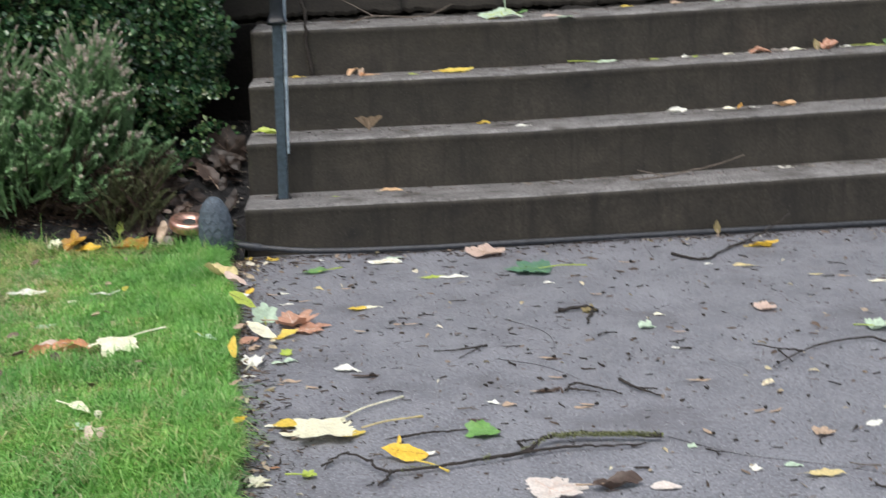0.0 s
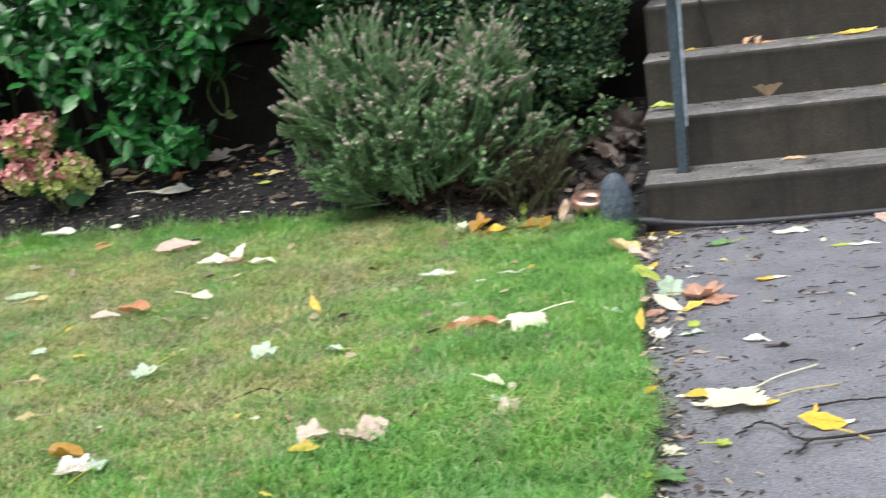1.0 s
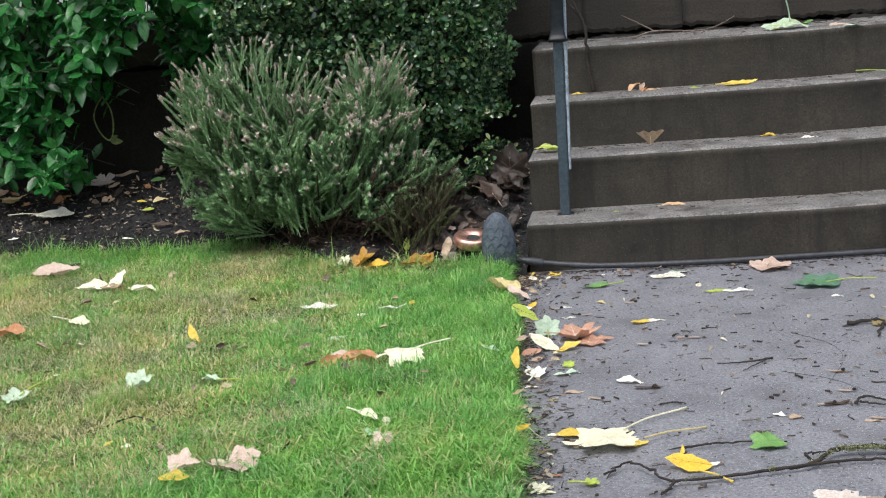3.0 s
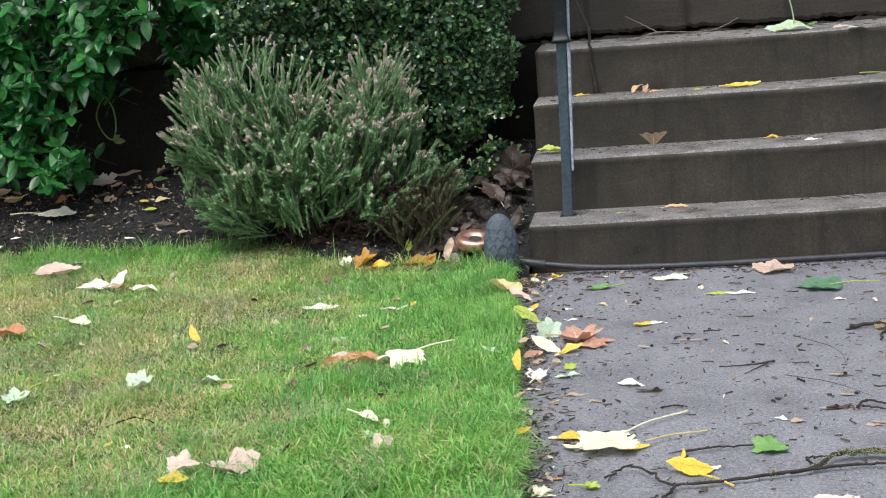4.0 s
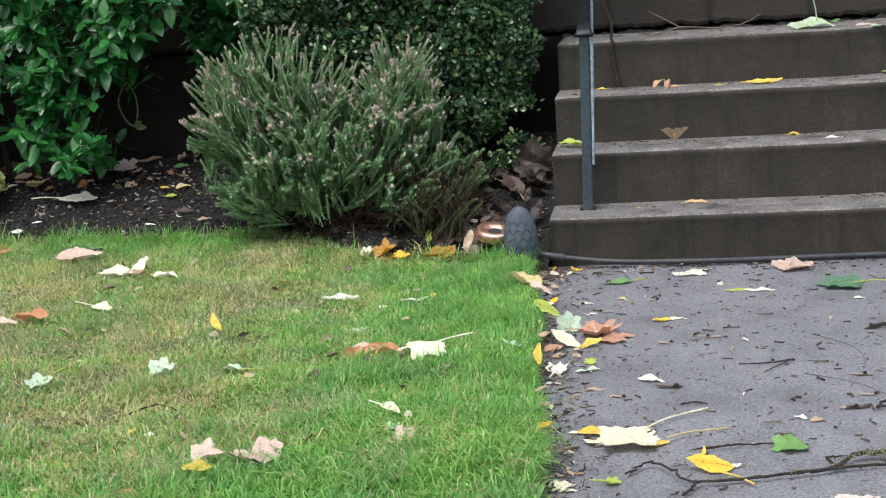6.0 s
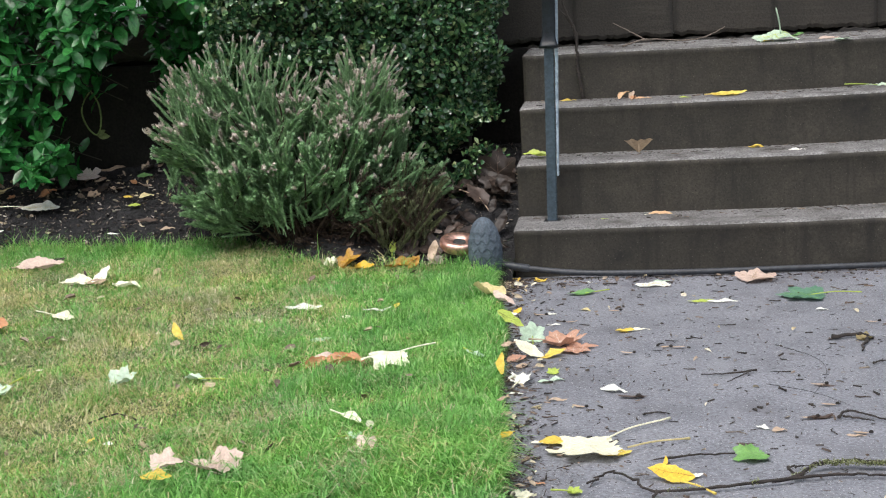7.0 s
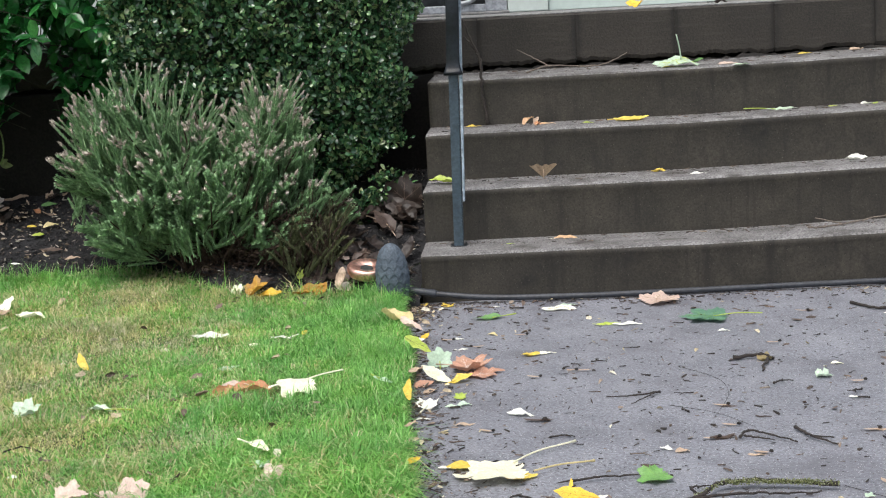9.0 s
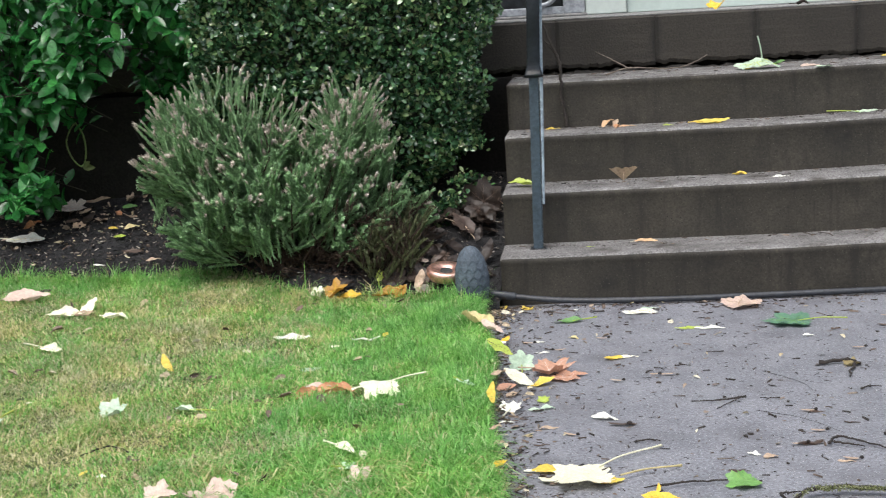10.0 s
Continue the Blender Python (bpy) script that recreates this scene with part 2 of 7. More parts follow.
M_FLORET = material("hydrangea_green_florets", [(0.1, (0.14, 0.24, 0.05)), (0.5, (0.38, 0.44, 0.13)), (0.85, (0.58, 0.56, 0.24)), (1.0, (0.68, 0.34, 0.28))],
                    9, 80, 0.6, 0, random="island", spread=0.6, through=0.15)
M_FLORETPINK = material("hydrangea_pink_florets", [(0.1, (0.62, 0.16, 0.20)), (0.5, (0.80, 0.36, 0.36)), (0.85, (0.82, 0.58, 0.48)), (1.0, (0.66, 0.68, 0.34))],
                        9, 80, 0.6, 0, random="island", spread=0.6, through=0.15)
M_SCRAP = material("dry_leaf_scraps", [(0.0, (0.05, 0.035, 0.027)), (0.35, (0.17, 0.12, 0.09)), (0.6, (0.36, 0.29, 0.22)), (0.8, (0.54, 0.46, 0.27)), (1.0, (0.74, 0.71, 0.60))],
                   20, 120, 0.7, 0.2, random="island", spread=0.9, through=0.1)
M_STEM = material("green_stem", [(0.3, (0.07, 0.10, 0.03)), (0.7, (0.13, 0.15, 0.05))], 20, 60, 0.7, 0.2)


def grass_material(name, stops):
    """Thin blades, each of its own tone, that let light through."""
    m = bpy.data.materials.new(name)
    m.use_nodes = True
    nt = m.node_tree
    b = nt.nodes["Principled BSDF"]
    rnd = nt.nodes.new("ShaderNodeNewGeometry").outputs["Random Per Island"]
    ramp = ramp_of(nt, stops)
    nt.links.new(rnd, ramp.inputs[0])
    coord = nt.nodes.new("ShaderNodeTexCoord").outputs["Object"]
    tone = ramp_of(nt, [(0.35, (0.80, 0.86, 0.95)), (0.65, (1.12, 1.06, 0.95))])
    nt.links.new(noise_of(nt, coord, 5.0, 4, 0.6), tone.inputs[0])
    out = mixed(nt, 1.0, ramp.outputs[0], tone.outputs[0], "MULTIPLY")
    nt.links.new(out, b.inputs["Base Color"])
    b.inputs["Roughness"].default_value = 0.5
    tr = nt.nodes.new("ShaderNodeBsdfTranslucent")
    nt.links.new(out, tr.inputs["Color"])
    ms = nt.nodes.new("ShaderNodeMixShader")
    ms.inputs[0].default_value = 0.38
    nt.links.new(b.outputs[0], ms.inputs[1])
    nt.links.new(tr.outputs[0], ms.inputs[2])
    nt.links.new(ms.outputs[0], nt.nodes["Material Output"].inputs["Surface"])
    return m


M_GRASS = grass_material("grass_blades", [(0.0, (0.110, 0.30, 0.055)), (0.5, (0.20, 0.48, 0.103)), (0.86, (0.345, 0.65, 0.19)), (0.95, (0.41, 0.60, 0.225)), (1.0, (0.56, 0.60, 0.33))])
M_STRAW = grass_material("straw_blades", [(0.0, (0.26, 0.39, 0.105)), (0.35, (0.40, 0.43, 0.17)), (0.7, (0.57, 0.51, 0.285)), (1.0, (0.80, 0.72, 0.49))])


def leaf_material(name, c1, c2, blotch, rough=0.5):
    return material("leaf_" + name, [(0.25, c1), (0.75, c2)], 28, 160, rough, 0.4, 0.002, random="object", spread=0.25,
                    stains=(blotch, 16, 0.62), through=0.18, contrast=0.20)


LEAF = {
    "cream": leaf_material("cream", (0.82, 0.79, 0.57), (0.93, 0.91, 0.74), (0.86, 0.79, 0.48)),
    "white": leaf_material("white", (0.74, 0.74, 0.65), (0.88, 0.88, 0.80), (0.60, 0.60, 0.45)),
    "yellow": leaf_material("yellow", (0.66, 0.46, 0.06), (0.80, 0.64, 0.14), (0.45, 0.36, 0.05)),
    "gold": leaf_material("gold", (0.76, 0.46, 0.035), (0.88, 0.60, 0.07), (0.50, 0.22, 0.03)),
    "orange": leaf_material("orange", (0.44, 0.185, 0.078), (0.64, 0.34, 0.175), (0.20, 0.085, 0.04)),
    "rust": leaf_material("rust", (0.42, 0.20, 0.125), (0.58, 0.34, 0.235), (0.28, 0.125, 0.08)),
    "fan": leaf_material("fan", (0.28, 0.20, 0.13), (0.42, 0.33, 0.22), (0.14, 0.09, 0.055)),
    "olive": leaf_material("olive", (0.20, 0.16, 0.07), (0.32, 0.26, 0.12), (0.10, 0.08, 0.04)),
    "buff": leaf_material("buff", (0.56, 0.46, 0.20), (0.72, 0.62, 0.34), (0.46, 0.36, 0.14)),
    "bright": leaf_material("bright", (0.12, 0.29, 0.07), (0.23, 0.43, 0.13), (0.34, 0.50, 0.10), 0.4),
    "pale": leaf_material("pale", (0.62, 0.55, 0.50), (0.78, 0.71, 0.65), (0.50, 0.40, 0.34)),
    "palegreen": leaf_material("palegreen", (0.58, 0.68, 0.44), (0.74, 0.80, 0.62), (0.50, 0.58, 0.26)),
    "tan": leaf_material("tan", (0.40, 0.28, 0.19), (0.55, 0.43, 0.32), (0.30, 0.19, 0.12)),
    "pink": leaf_material("pink", (0.54, 0.40, 0.33), (0.74, 0.60, 0.51), (0.42, 0.27, 0.21)),
    "peach": leaf_material("peach", (0.62, 0.38, 0.20), (0.80, 0.54, 0.32), (0.55, 0.30, 0.14)),
    "dull": leaf_material("dull", (0.055, 0.036, 0.028), (0.12, 0.082, 0.063), (0.03, 0.02, 0.016)),
    "amber": leaf_material("amber", (0.34, 0.17, 0.025), (0.56, 0.32, 0.05), (0.17, 0.08, 0.025)),
    # dry brown, darkened further to hold the shade of the heap's corner
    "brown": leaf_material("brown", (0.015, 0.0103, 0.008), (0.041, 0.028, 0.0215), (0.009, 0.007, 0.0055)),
    "green": leaf_material("green", (0.09, 0.22, 0.07), (0.17, 0.34, 0.11), (0.26, 0.33, 0.10), 0.4),
    "deep": leaf_material("deep", (0.085, 0.20, 0.125), (0.18, 0.33, 0.22), (0.20, 0.28, 0.14), 0.4),
    "lime": leaf_material("lime", (0.34, 0.46, 0.06), (0.50, 0.58, 0.12), (0.55, 0.52, 0.10), 0.4),
    "mint": leaf_material("mint", (0.42, 0.56, 0.42), (0.58, 0.70, 0.54), (0.60, 0.66, 0.36)),
}


# ---- mesh helpers ----
rng = np.random.default_rng(7)


def link_mesh(name, verts, faces, mats, index=None, parent=None, smooth=False):
    me = bpy.data.meshes.new(name)
    me.from_pydata([tuple(v) for v in verts], [], [tuple(f) for f in faces])
    for m in mats if isinstance(mats, (list, tuple)) else [mats]:
        me.materials.append(m)
    if index is not None:
        me.polygons.foreach_set("material_index", np.asarray(index, dtype=np.int32))
    if smooth:
        me.polygons.foreach_set("use_smooth", np.ones(len(me.polygons), dtype=bool))
    me.update()
    ob = new(name, me)
    ob.parent = parent
    return ob


def tri_mesh(name, verts, tris, mats, index=None, parent=None, smooth=False):
    """A mesh of many triangles, from arrays."""
    verts, tris = np.asarray(verts, dtype=np.float32), np.asarray(tris, dtype=np.int32)
    me = bpy.data.meshes.new(name)
    me.vertices.add(len(verts))
    me.vertices.foreach_set("co", verts.ravel())
    me.loops.add(len(tris) * 3)
    me.loops.foreach_set("vertex_index", tris.ravel())
    me.polygons.add(len(tris))
    me.polygons.foreach_set("loop_start", np.arange(0, len(tris) * 3, 3, dtype=np.int32))
    for m in mats if isinstance(mats, (list, tuple)) else [mats]:
        me.materials.append(m)
    if index is not None:
        me.polygons.foreach_set("material_index", np.asarray(index, dtype=np.int32))
    if smooth:
        me.polygons.foreach_set("use_smooth", np.ones(len(tris), dtype=bool))
    me.update(calc_edges=True)
    me.validate()
    ob = new(name, me)
    ob.parent = parent
    return ob


def frames_from(direction, spin):
    """Turns (n, 3, 3) whose z axis is the direction, spun round it."""
    z = direction / np.linalg.norm(direction, axis=1, keepdims=True)
    ref = np.where(np.abs(z[:, 2:3]) < 0.9, np.array([[0.0, 0, 1]]), np.array([[1.0, 0, 0]]))
    x = np.cross(ref, z)
    x /= np.linalg.norm(x, axis=1, keepdims=True)
    y = np.cross(z, x)
    c, s = np.cos(spin)[:, None], np.sin(spin)[:, None]
    return np.stack([c * x + s * y, -s * x + c * y, z], 2)


def spread_copies(variants, which, places, turns, sizes):
    """Copies of small (verts, tris, index) variants, joined into arrays."""
    vs, ts, ms, off = [], [], [], 0
    for k, (v, t, mi) in enumerate(variants):
        sel = np.flatnonzero(which == k)
        if not len(sel):
            continue
        sc = sizes[sel]
        sc = sc[:, None, None] if sc.ndim == 1 else sc[:, None, :]
        w = np.einsum("nij,nvj->nvi", turns[sel], v[None] * sc) + places[sel][:, None]
        tt = t[None] + (np.arange(len(sel)) * len(v))[:, None, None] + off
        vs.append(w.reshape(-1, 3))
        ts.append(tt.reshape(-1, 3))
        ms.append(np.tile(mi, len(sel)))
        off += len(sel) * len(v)
    return np.concatenate(vs), np.concatenate(ts), np.concatenate(ms)


def tube(points, radii, sides=8, seed=0, rough=0.0):
    """A tapered tube along points, with closed ends."""
    r = random.Random(seed)
    pts = [Vector(p) for p in points]
    verts, faces = [], []
    for i, p in enumerate(pts):
        d = (pts[min(i + 1, len(pts) - 1)] - pts[max(i - 1, 0)]).normalized()
        side = d.cross(Vector((0, 0, 1)) if abs(d.z) < 0.95 else Vector((1, 0, 0))).normalized()
        up = side.cross(d)
        for k in range(sides):
            a = 2 * math.pi * k / sides
            rad = radii[i] * (1 + rough * (r.random() - 0.5))
            verts.append(p + (side * math.cos(a) + up * math.sin(a)) * rad)
    for i in range(len(pts) - 1):
        for k in range(sides):
            a, b = i * sides + k, i * sides + (k + 1) % sides
            faces.append((a, b, b + sides, a + sides))
    faces.append(tuple(range(sides - 1, -1, -1)))
    faces.append(tuple(range((len(pts) - 1) * sides, len(pts) * sides)))
    return verts, faces


def smooth_line(points, steps=6):
    """Catmull-Rom through points."""
    p = [Vector(q) for q in points]
    p = [2 * p[0] - p[1]] + p + [2 * p[-1] - p[-2]]
    out = []
    for i in range(1, len(p) - 2):
        for s in range(steps):
            t = s / steps
            out.append(0.5 * (2 * p[i] + (p[i + 1] - p[i - 1]) * t + (2 * p[i - 1] - 5 * p[i] + 4 * p[i + 1] - p[i + 2]) * t * t
                              + (3 * p[i] - p[i - 1] - 3 * p[i + 1] + p[i + 2]) * t ** 3))
    return out + [p[-2]]


def box(bm, x0, x1, y0, y1, z0, z1, bevel=0.0):
    made = bmesh.ops.create_cube(bm, size=1)["verts"]
    bmesh.ops.transform(bm, matrix=Matrix.LocRotScale(((x0 + x1) / 2, (y0 + y1) / 2, (z0 + z1) / 2), None, (x1 - x0, y1 - y0, z1 - z0)), verts=made)
    if bevel:
        edges = list({e for v in made for e in v.link_edges})
        bmesh.ops.bevel(bm, geom=edges, offset=bevel, segments=2, affect="EDGES", profile=0.5)


def part(name, bm, mat, parent=None, label="", smooth=False):
    me = bpy.data.meshes.new(name)
    bm.to_mesh(me)
    bm.free()
    for m in mat if isinstance(mat, (list, tuple)) else [mat]:
        me.materials.append(m)
    if smooth:
        me.polygons.foreach_set("use_smooth", np.ones(len(me.polygons), dtype=bool))
    ob = new(name, me)
    ob.parent = parent
    return tagged(ob, label)


# ---- the lie of the land ----
STEP_Y = [0.0, 0.255, 0.512, 0.765]
STEP_Z = [0.170, 0.361, 0.540, 0.723]
WALL_Y, PORCH_Z, HOUSE_Y = 1.21, 0.953, 1.98


def bell(a, b, t):
    t = min(1.0, max(0.0, (t - a) / (b - a)))
    return t * t * (3 - 2 * t)


def path_edge(y):
    """x of the lawn's edge along the path."""
    return -0.056 - 0.090 * y - 0.024 * bell(-1.5, -2.4, y) + 0.012 * math.sin(y * 5.1) + 0.006 * math.sin(y * 17.0)


def bed_edge(x):
    """y of the border between lawn and planting bed."""
    return 0.41 + 0.075 * max(0.0, -1.2 - x) - 0.39 * bell(-1.05, -0.62, x) - 0.07 * bell(-0.28, -0.12, x) + 0.018 * math.sin(x * 9.0)


def land(x, y):
    """Height of lawn and bed."""
    z = 0.028 + 0.010 * noise.noise((x * 1.3, y * 1.3, 0)) + 0.006 * noise.noise((x * 6, y * 6, 3))
    rise = 0.06 * bell(-1.2, 0.3, y) * bell(-0.3, -1.0, x) if x < -0.3 else 0.0
    over = max(0.0, y - bed_edge(x))
    return z + rise * 0.5 + 0.315 * min(over, 0.95)


# ---- ground ----
bm = bmesh.new()
bmesh.ops.create_grid(bm, x_segments=8, y_segments=8, size=300)
bmesh.ops.translate(bm, vec=(0, 0, -0.07), verts=bm.verts)
tagged(part("ground", bm, M_FARGRASS), "grassy ground reaching away from the house to the horizon", "ground", kind="structure")


def sheet(name, xs, ys, height, mat, skip=None):
    verts, faces, at = [], [], {}
    for i, x in enumerate(xs):
        for j, y in enumerate(ys):
            at[i, j] = len(verts)
            verts.append((x, y, height(x, y)))
    for i in range(len(xs) - 1):
        for j in range(len(ys) - 1):
            if skip and skip((xs[i] + xs[i + 1]) / 2, (ys[j] + ys[j + 1]) / 2):
                continue
            faces.append((at[i, j], at[i + 1, j], at[i + 1, j + 1], at[i, j + 1]))
    return link_mesh(name, verts, faces, mat, smooth=True)


# lawn: its side along the path follows path_edge and drops to the path's foot
ys = list(np.linspace(-9, -3.2, 12)) + list(np.linspace(-3.1, 0.75, 110))
us = [0.0, 0.004, 0.02, 0.05] + list(np.linspace(0.1, 3.4, 80)) + list(np.linspace(3.8, 12, 10))
verts, faces = [], []
for y in ys:
    for k, u in enumerate(us):
        x = path_edge(y) - u
        verts.append((x, y, -0.05 if k == 0 else min(land(x, y), land(x, min(y, bed_edge(x) + 0.02)) - 0.0) - 0.25 * max(0, y - bed_edge(x) - 0.03)))
n = len(us)
for j in range(len(ys) - 1):
    for k in range(n - 1):
        a = j * n + k
        faces.append((a, a + n, a + n + 1, a + 1))
lawn = tagged(link_mesh("lawn", verts, faces, M_SOIL, smooth=True), "lawn soil with patchy green and straw-coloured turf", "lawn", kind="structure")

bed = sheet("planting_bed", list(np.linspace(-8, -3.4, 8)) + list(np.linspace(-3.3, -0.06, 106)) + [-0.03, -0.004, 0.03], list(np.linspace(-0.12, 1.2, 60)),
            lambda x, y: (land(x, y) + 0.012 * noise.noise((x * 14, y * 14, 1)) + 0.004) if y > bed_edge(x) - 0.03 else land(x, y) - 0.04,
            M_MULCH, skip=lambda x, y: y < bed_edge(x) - 0.05 or (x > -0.004 and y < 0.03))
tagged(bed, "dark bark-mulched planting bed sloping up to the foundation wall", "flower bed", kind="structure")

# path slab with a slightly uneven top
xs = [0.0, 0.006, 0.03] + list(np.linspace(0.08, 2.6, 60)) + [3.2, 4.2, 6.0]
yp = list(np.linspace(-9, -3, 10)) + list(np.linspace(-2.9, 0.012, 90))
verts, faces = [], []
for y in yp:
    for k, u in enumerate(xs):
        x = path_edge(y) - 0.012 + u
        z = -0.06 if k == 0 else -0.003 * (k == 1) + 0.0035 * noise.noise((x * 1.7, y * 1.7, 5)) + 0.0012 * noise.noise((x * 9, y * 9, 5))
        verts.append((x, y, z))
n = len(xs)
for j in range(len(yp) - 1):
    for k in range(n - 1):
        a = j * n + k
        faces.append((a, a + 1, a + n + 1, a + n))
path = tagged(link_mesh("path", verts, faces, M_PATH, smooth=True), "grey concrete garden path littered with twigs and leaves", "path", kind="structure")

# ---- stairs ----
stairs = tagged(new("stairs"), "brown-painted concrete stairs with worn grey treads and rounded nosings", "stairs", kind="structure")
STAIR_R = 3.6


def tread_z(k, x):
    """Height of a tread, which climbs slightly towards the far side."""
    return STEP_Z[k] + 0.018 * max(0.0, x - 1.0)


def step_mesh(k):
    """One step: riser, rounded and chipped nosing, tread and end face."""
    y0, z1 = STEP_Y[k], STEP_Z[k]
    z0 = STEP_Z[k - 1] - 0.02 if k else -0.08
    back = (STEP_Y[k + 1] if k < 3 else WALL_Y + 0.12) + 0.02
    x0 = 0.002 * k
    prof = [(0.006, z0), (0.006, z0 + 0.45 * (z1 - z0)), (0.005, z1 - 0.040), (0.002, z1 - 0.026), (0.0, z1 - 0.016), (0.003, z1 - 0.007), (0.010, z1 - 0.0015), (0.019, z1)]
    prof = [(y0 + a, b) for a, b in prof]
    m = 5
    for i in range(1, m + 1):
        prof.append((prof[7][0] + (back - prof[7][0]) * i / m, z1 + 0.003 * i / m))
    xs = [x0, x0 + 0.004, x0 + 0.012] + list(np.linspace(x0 + 0.03, STAIR_R, 150))
    verts, faces, idx = [], [], []
    for i, x in enumerate(xs):
        inset = (0.012, 0.004, 0.0)[i] if i < 3 else 0
        for j, (y, z) in enumerate(prof):
            chip = 0.0
            if 2 <= j <= 7:
                c = noise.noise((x * 6.5 + 31 * k, z * 3, 2.0)) + 0.6 * noise.noise((x * 24, k * 9.0, 7.0))
                chip = 0.0045 * max(0.0, c - 0.15) + 0.0012 * c
            wob = 0.003 * noise.noise((x * 1.1, k * 3.0, z * 2))
            verts.append((x, y + inset + chip + wob, z + (tread_z(k, x) - z1 if j > 1 else 0.0) - 0.6 * chip - inset * 0.6 * (j > 4) + 0.002 * noise.noise((x * 1.3, y * 4, k)) * (j > 5)))
    n = len(prof)
    for i in range(len(xs) - 1):
        for j in range(n - 1):
            a = i * n + j
            faces.append((a, a + n, a + n + 1, a + 1))
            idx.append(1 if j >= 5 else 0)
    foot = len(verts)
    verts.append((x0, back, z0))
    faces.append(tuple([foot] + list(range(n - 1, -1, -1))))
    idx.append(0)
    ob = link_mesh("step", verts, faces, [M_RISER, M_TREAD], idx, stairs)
    ob.data.polygons.foreach_set("use_smooth", np.array([f < len(idx) - 1 for f in range(len(idx))]))
    return ob


for k in range(4):
    step_mesh(k)
# solid fill under the steps
bm = bmesh.new()
box(bm, 0.02, STAIR_R, 0.05, 1.2, -0.1, 0.14)
box(bm, 0.02, STAIR_R, 0.31, 1.2, 0.13, 0.32)
box(bm, 0.02, STAIR_R, 0.56, 1.2, 0.31, 0.5)
part("stair_core", bm, M_RISER, stairs)

# ---- porch ----
porch = tagged(new("porch"), "porch edge of brown-painted concrete blocks under a thin slab", "porch", kind="structure")
bm = bmesh.new()
box(bm, -8, 8, WALL_Y + 0.10, WALL_Y + 0.3, -0.1, 0.90)
part("wall_core", bm, M_MORTAR, porch)
bm = bmesh.new()
box(bm, -8, 8, WALL_Y + 0.008, HOUSE_Y + 0.05, PORCH_Z - 0.0055, PORCH_Z, 0.002)
part("slab", bm, M_SLAB, porch, "pale grey porch slab")

# ---- house ----
house = tagged(new("house"), "house front with pale green-white lap siding and white trim", "house", kind="structure")
bm = bmesh.new()
box(bm, -8, 8, HOUSE_Y + 0.03, HOUSE_Y + 0.2, PORCH_Z - 0.3, 4.2)
part("wall", bm, M_SIDING, house)


def siding(x0, x1, z0, z1):
    """Lapped boards, each a part, thick at the lower edge."""
    z = z0
    while z < z1:
        e = min(0.125, z1 - z) if z > z0 else 0.085
        verts = [(x, y, zz) for x in (x0, x1) for y, zz in ((HOUSE_Y + 0.028, z + e + 0.01), (HOUSE_Y + 0.022, z + e + 0.01), (HOUSE_Y + 0.006, z), (HOUSE_Y + 0.028, z))]
        faces = [(0, 1, 5, 4), (1, 2, 6, 5), (2, 3, 7, 6), (3, 2, 1, 0), (4, 5, 6, 7)]
        link_mesh("siding_board", verts, faces, M_SIDING, parent=house)
        z += e


siding(0.505, 1.700, PORCH_Z + 0.002, 3.6)
siding(-7.5, -0.75, PORCH_Z + 0.002, 3.6)
siding(2.75, 7.5, PORCH_Z + 0.002, 3.6)
for x0, x1 in ((0.315, 0.50), (1.705, 1.80), (-0.745, -0.62), (2.62, 2.745)):
    bm = bmesh.new()
    box(bm, x0, x1, HOUSE_Y - 0.022, HOUSE_Y + 0.028, PORCH_Z + 0.002, 3.6, 0.004)
    part("trim_board", bm, M_TRIM, house)


def storm_door(x0, x1, name):
    """A grey metal storm door with a dark lower panel and corner braces."""
    door = tagged(new(name), "grey metal storm door with dark lower pane and diagonal corner braces", "door", kind="structure")
    y0, y1 = HOUSE_Y - 0.015, HOUSE_Y + 0.02
    z0, z1 = PORCH_Z + 0.012, 3.05
    bm = bmesh.new()
    box(bm, x0, x0 + 0.10, y0, y1, z0, z1, 0.004)
    box(bm, x1 - 0.10, x1, y0, y1, z0, z1, 0.004)
    box(bm, x0 + 0.098, x1 - 0.098, y0, y1, z0, z0 + 0.035, 0.004)
    box(bm, x0 + 0.098, x1 - 0.098, y0, y1, z1 - 0.1, z1, 0.004)
    part("door_frame", bm, M_GREYMETAL, door)
    bm = bmesh.new()
    box(bm, x0 + 0.09, x1 - 0.09, HOUSE_Y + 0.004, HOUSE_Y + 0.012, z0 + 0.03, z1 - 0.09)
    part("pane", bm, M_DARKGLASS, door)
    for cx, s in ((x0 + 0.1, 1), (x1 - 0.1, -1)):
        v, f = tube(smooth_line([(cx, y0 - 0.002, z0 + 0.17), (cx + s * 0.05, y0 - 0.006, z0 + 0.06), (cx + s * 0.16, y0 - 0.002, z0 + 0.034)]), [0.012] * 13, 6)
        link_mesh("corner_brace", v, f, M_GREYMETAL, parent=door, smooth=True)
    bm = bmesh.new()
    box(bm, x0 - 0.01, x1 + 0.01, HOUSE_Y - 0.075, HOUSE_Y + 0.025, PORCH_Z + 0.0015, PORCH_Z + 0.012, 0.003)
    part("threshold", bm, M_SLAB, door)


storm_door(-0.615, 0.312, "door_1")
storm_door(1.805, 2.615, "door_2")

# ---- handrail ----
rail = tagged(new("handrail"), "blue-grey painted iron handrail with square post and worn black drooping end", "handrail")
bm = bmesh.new()
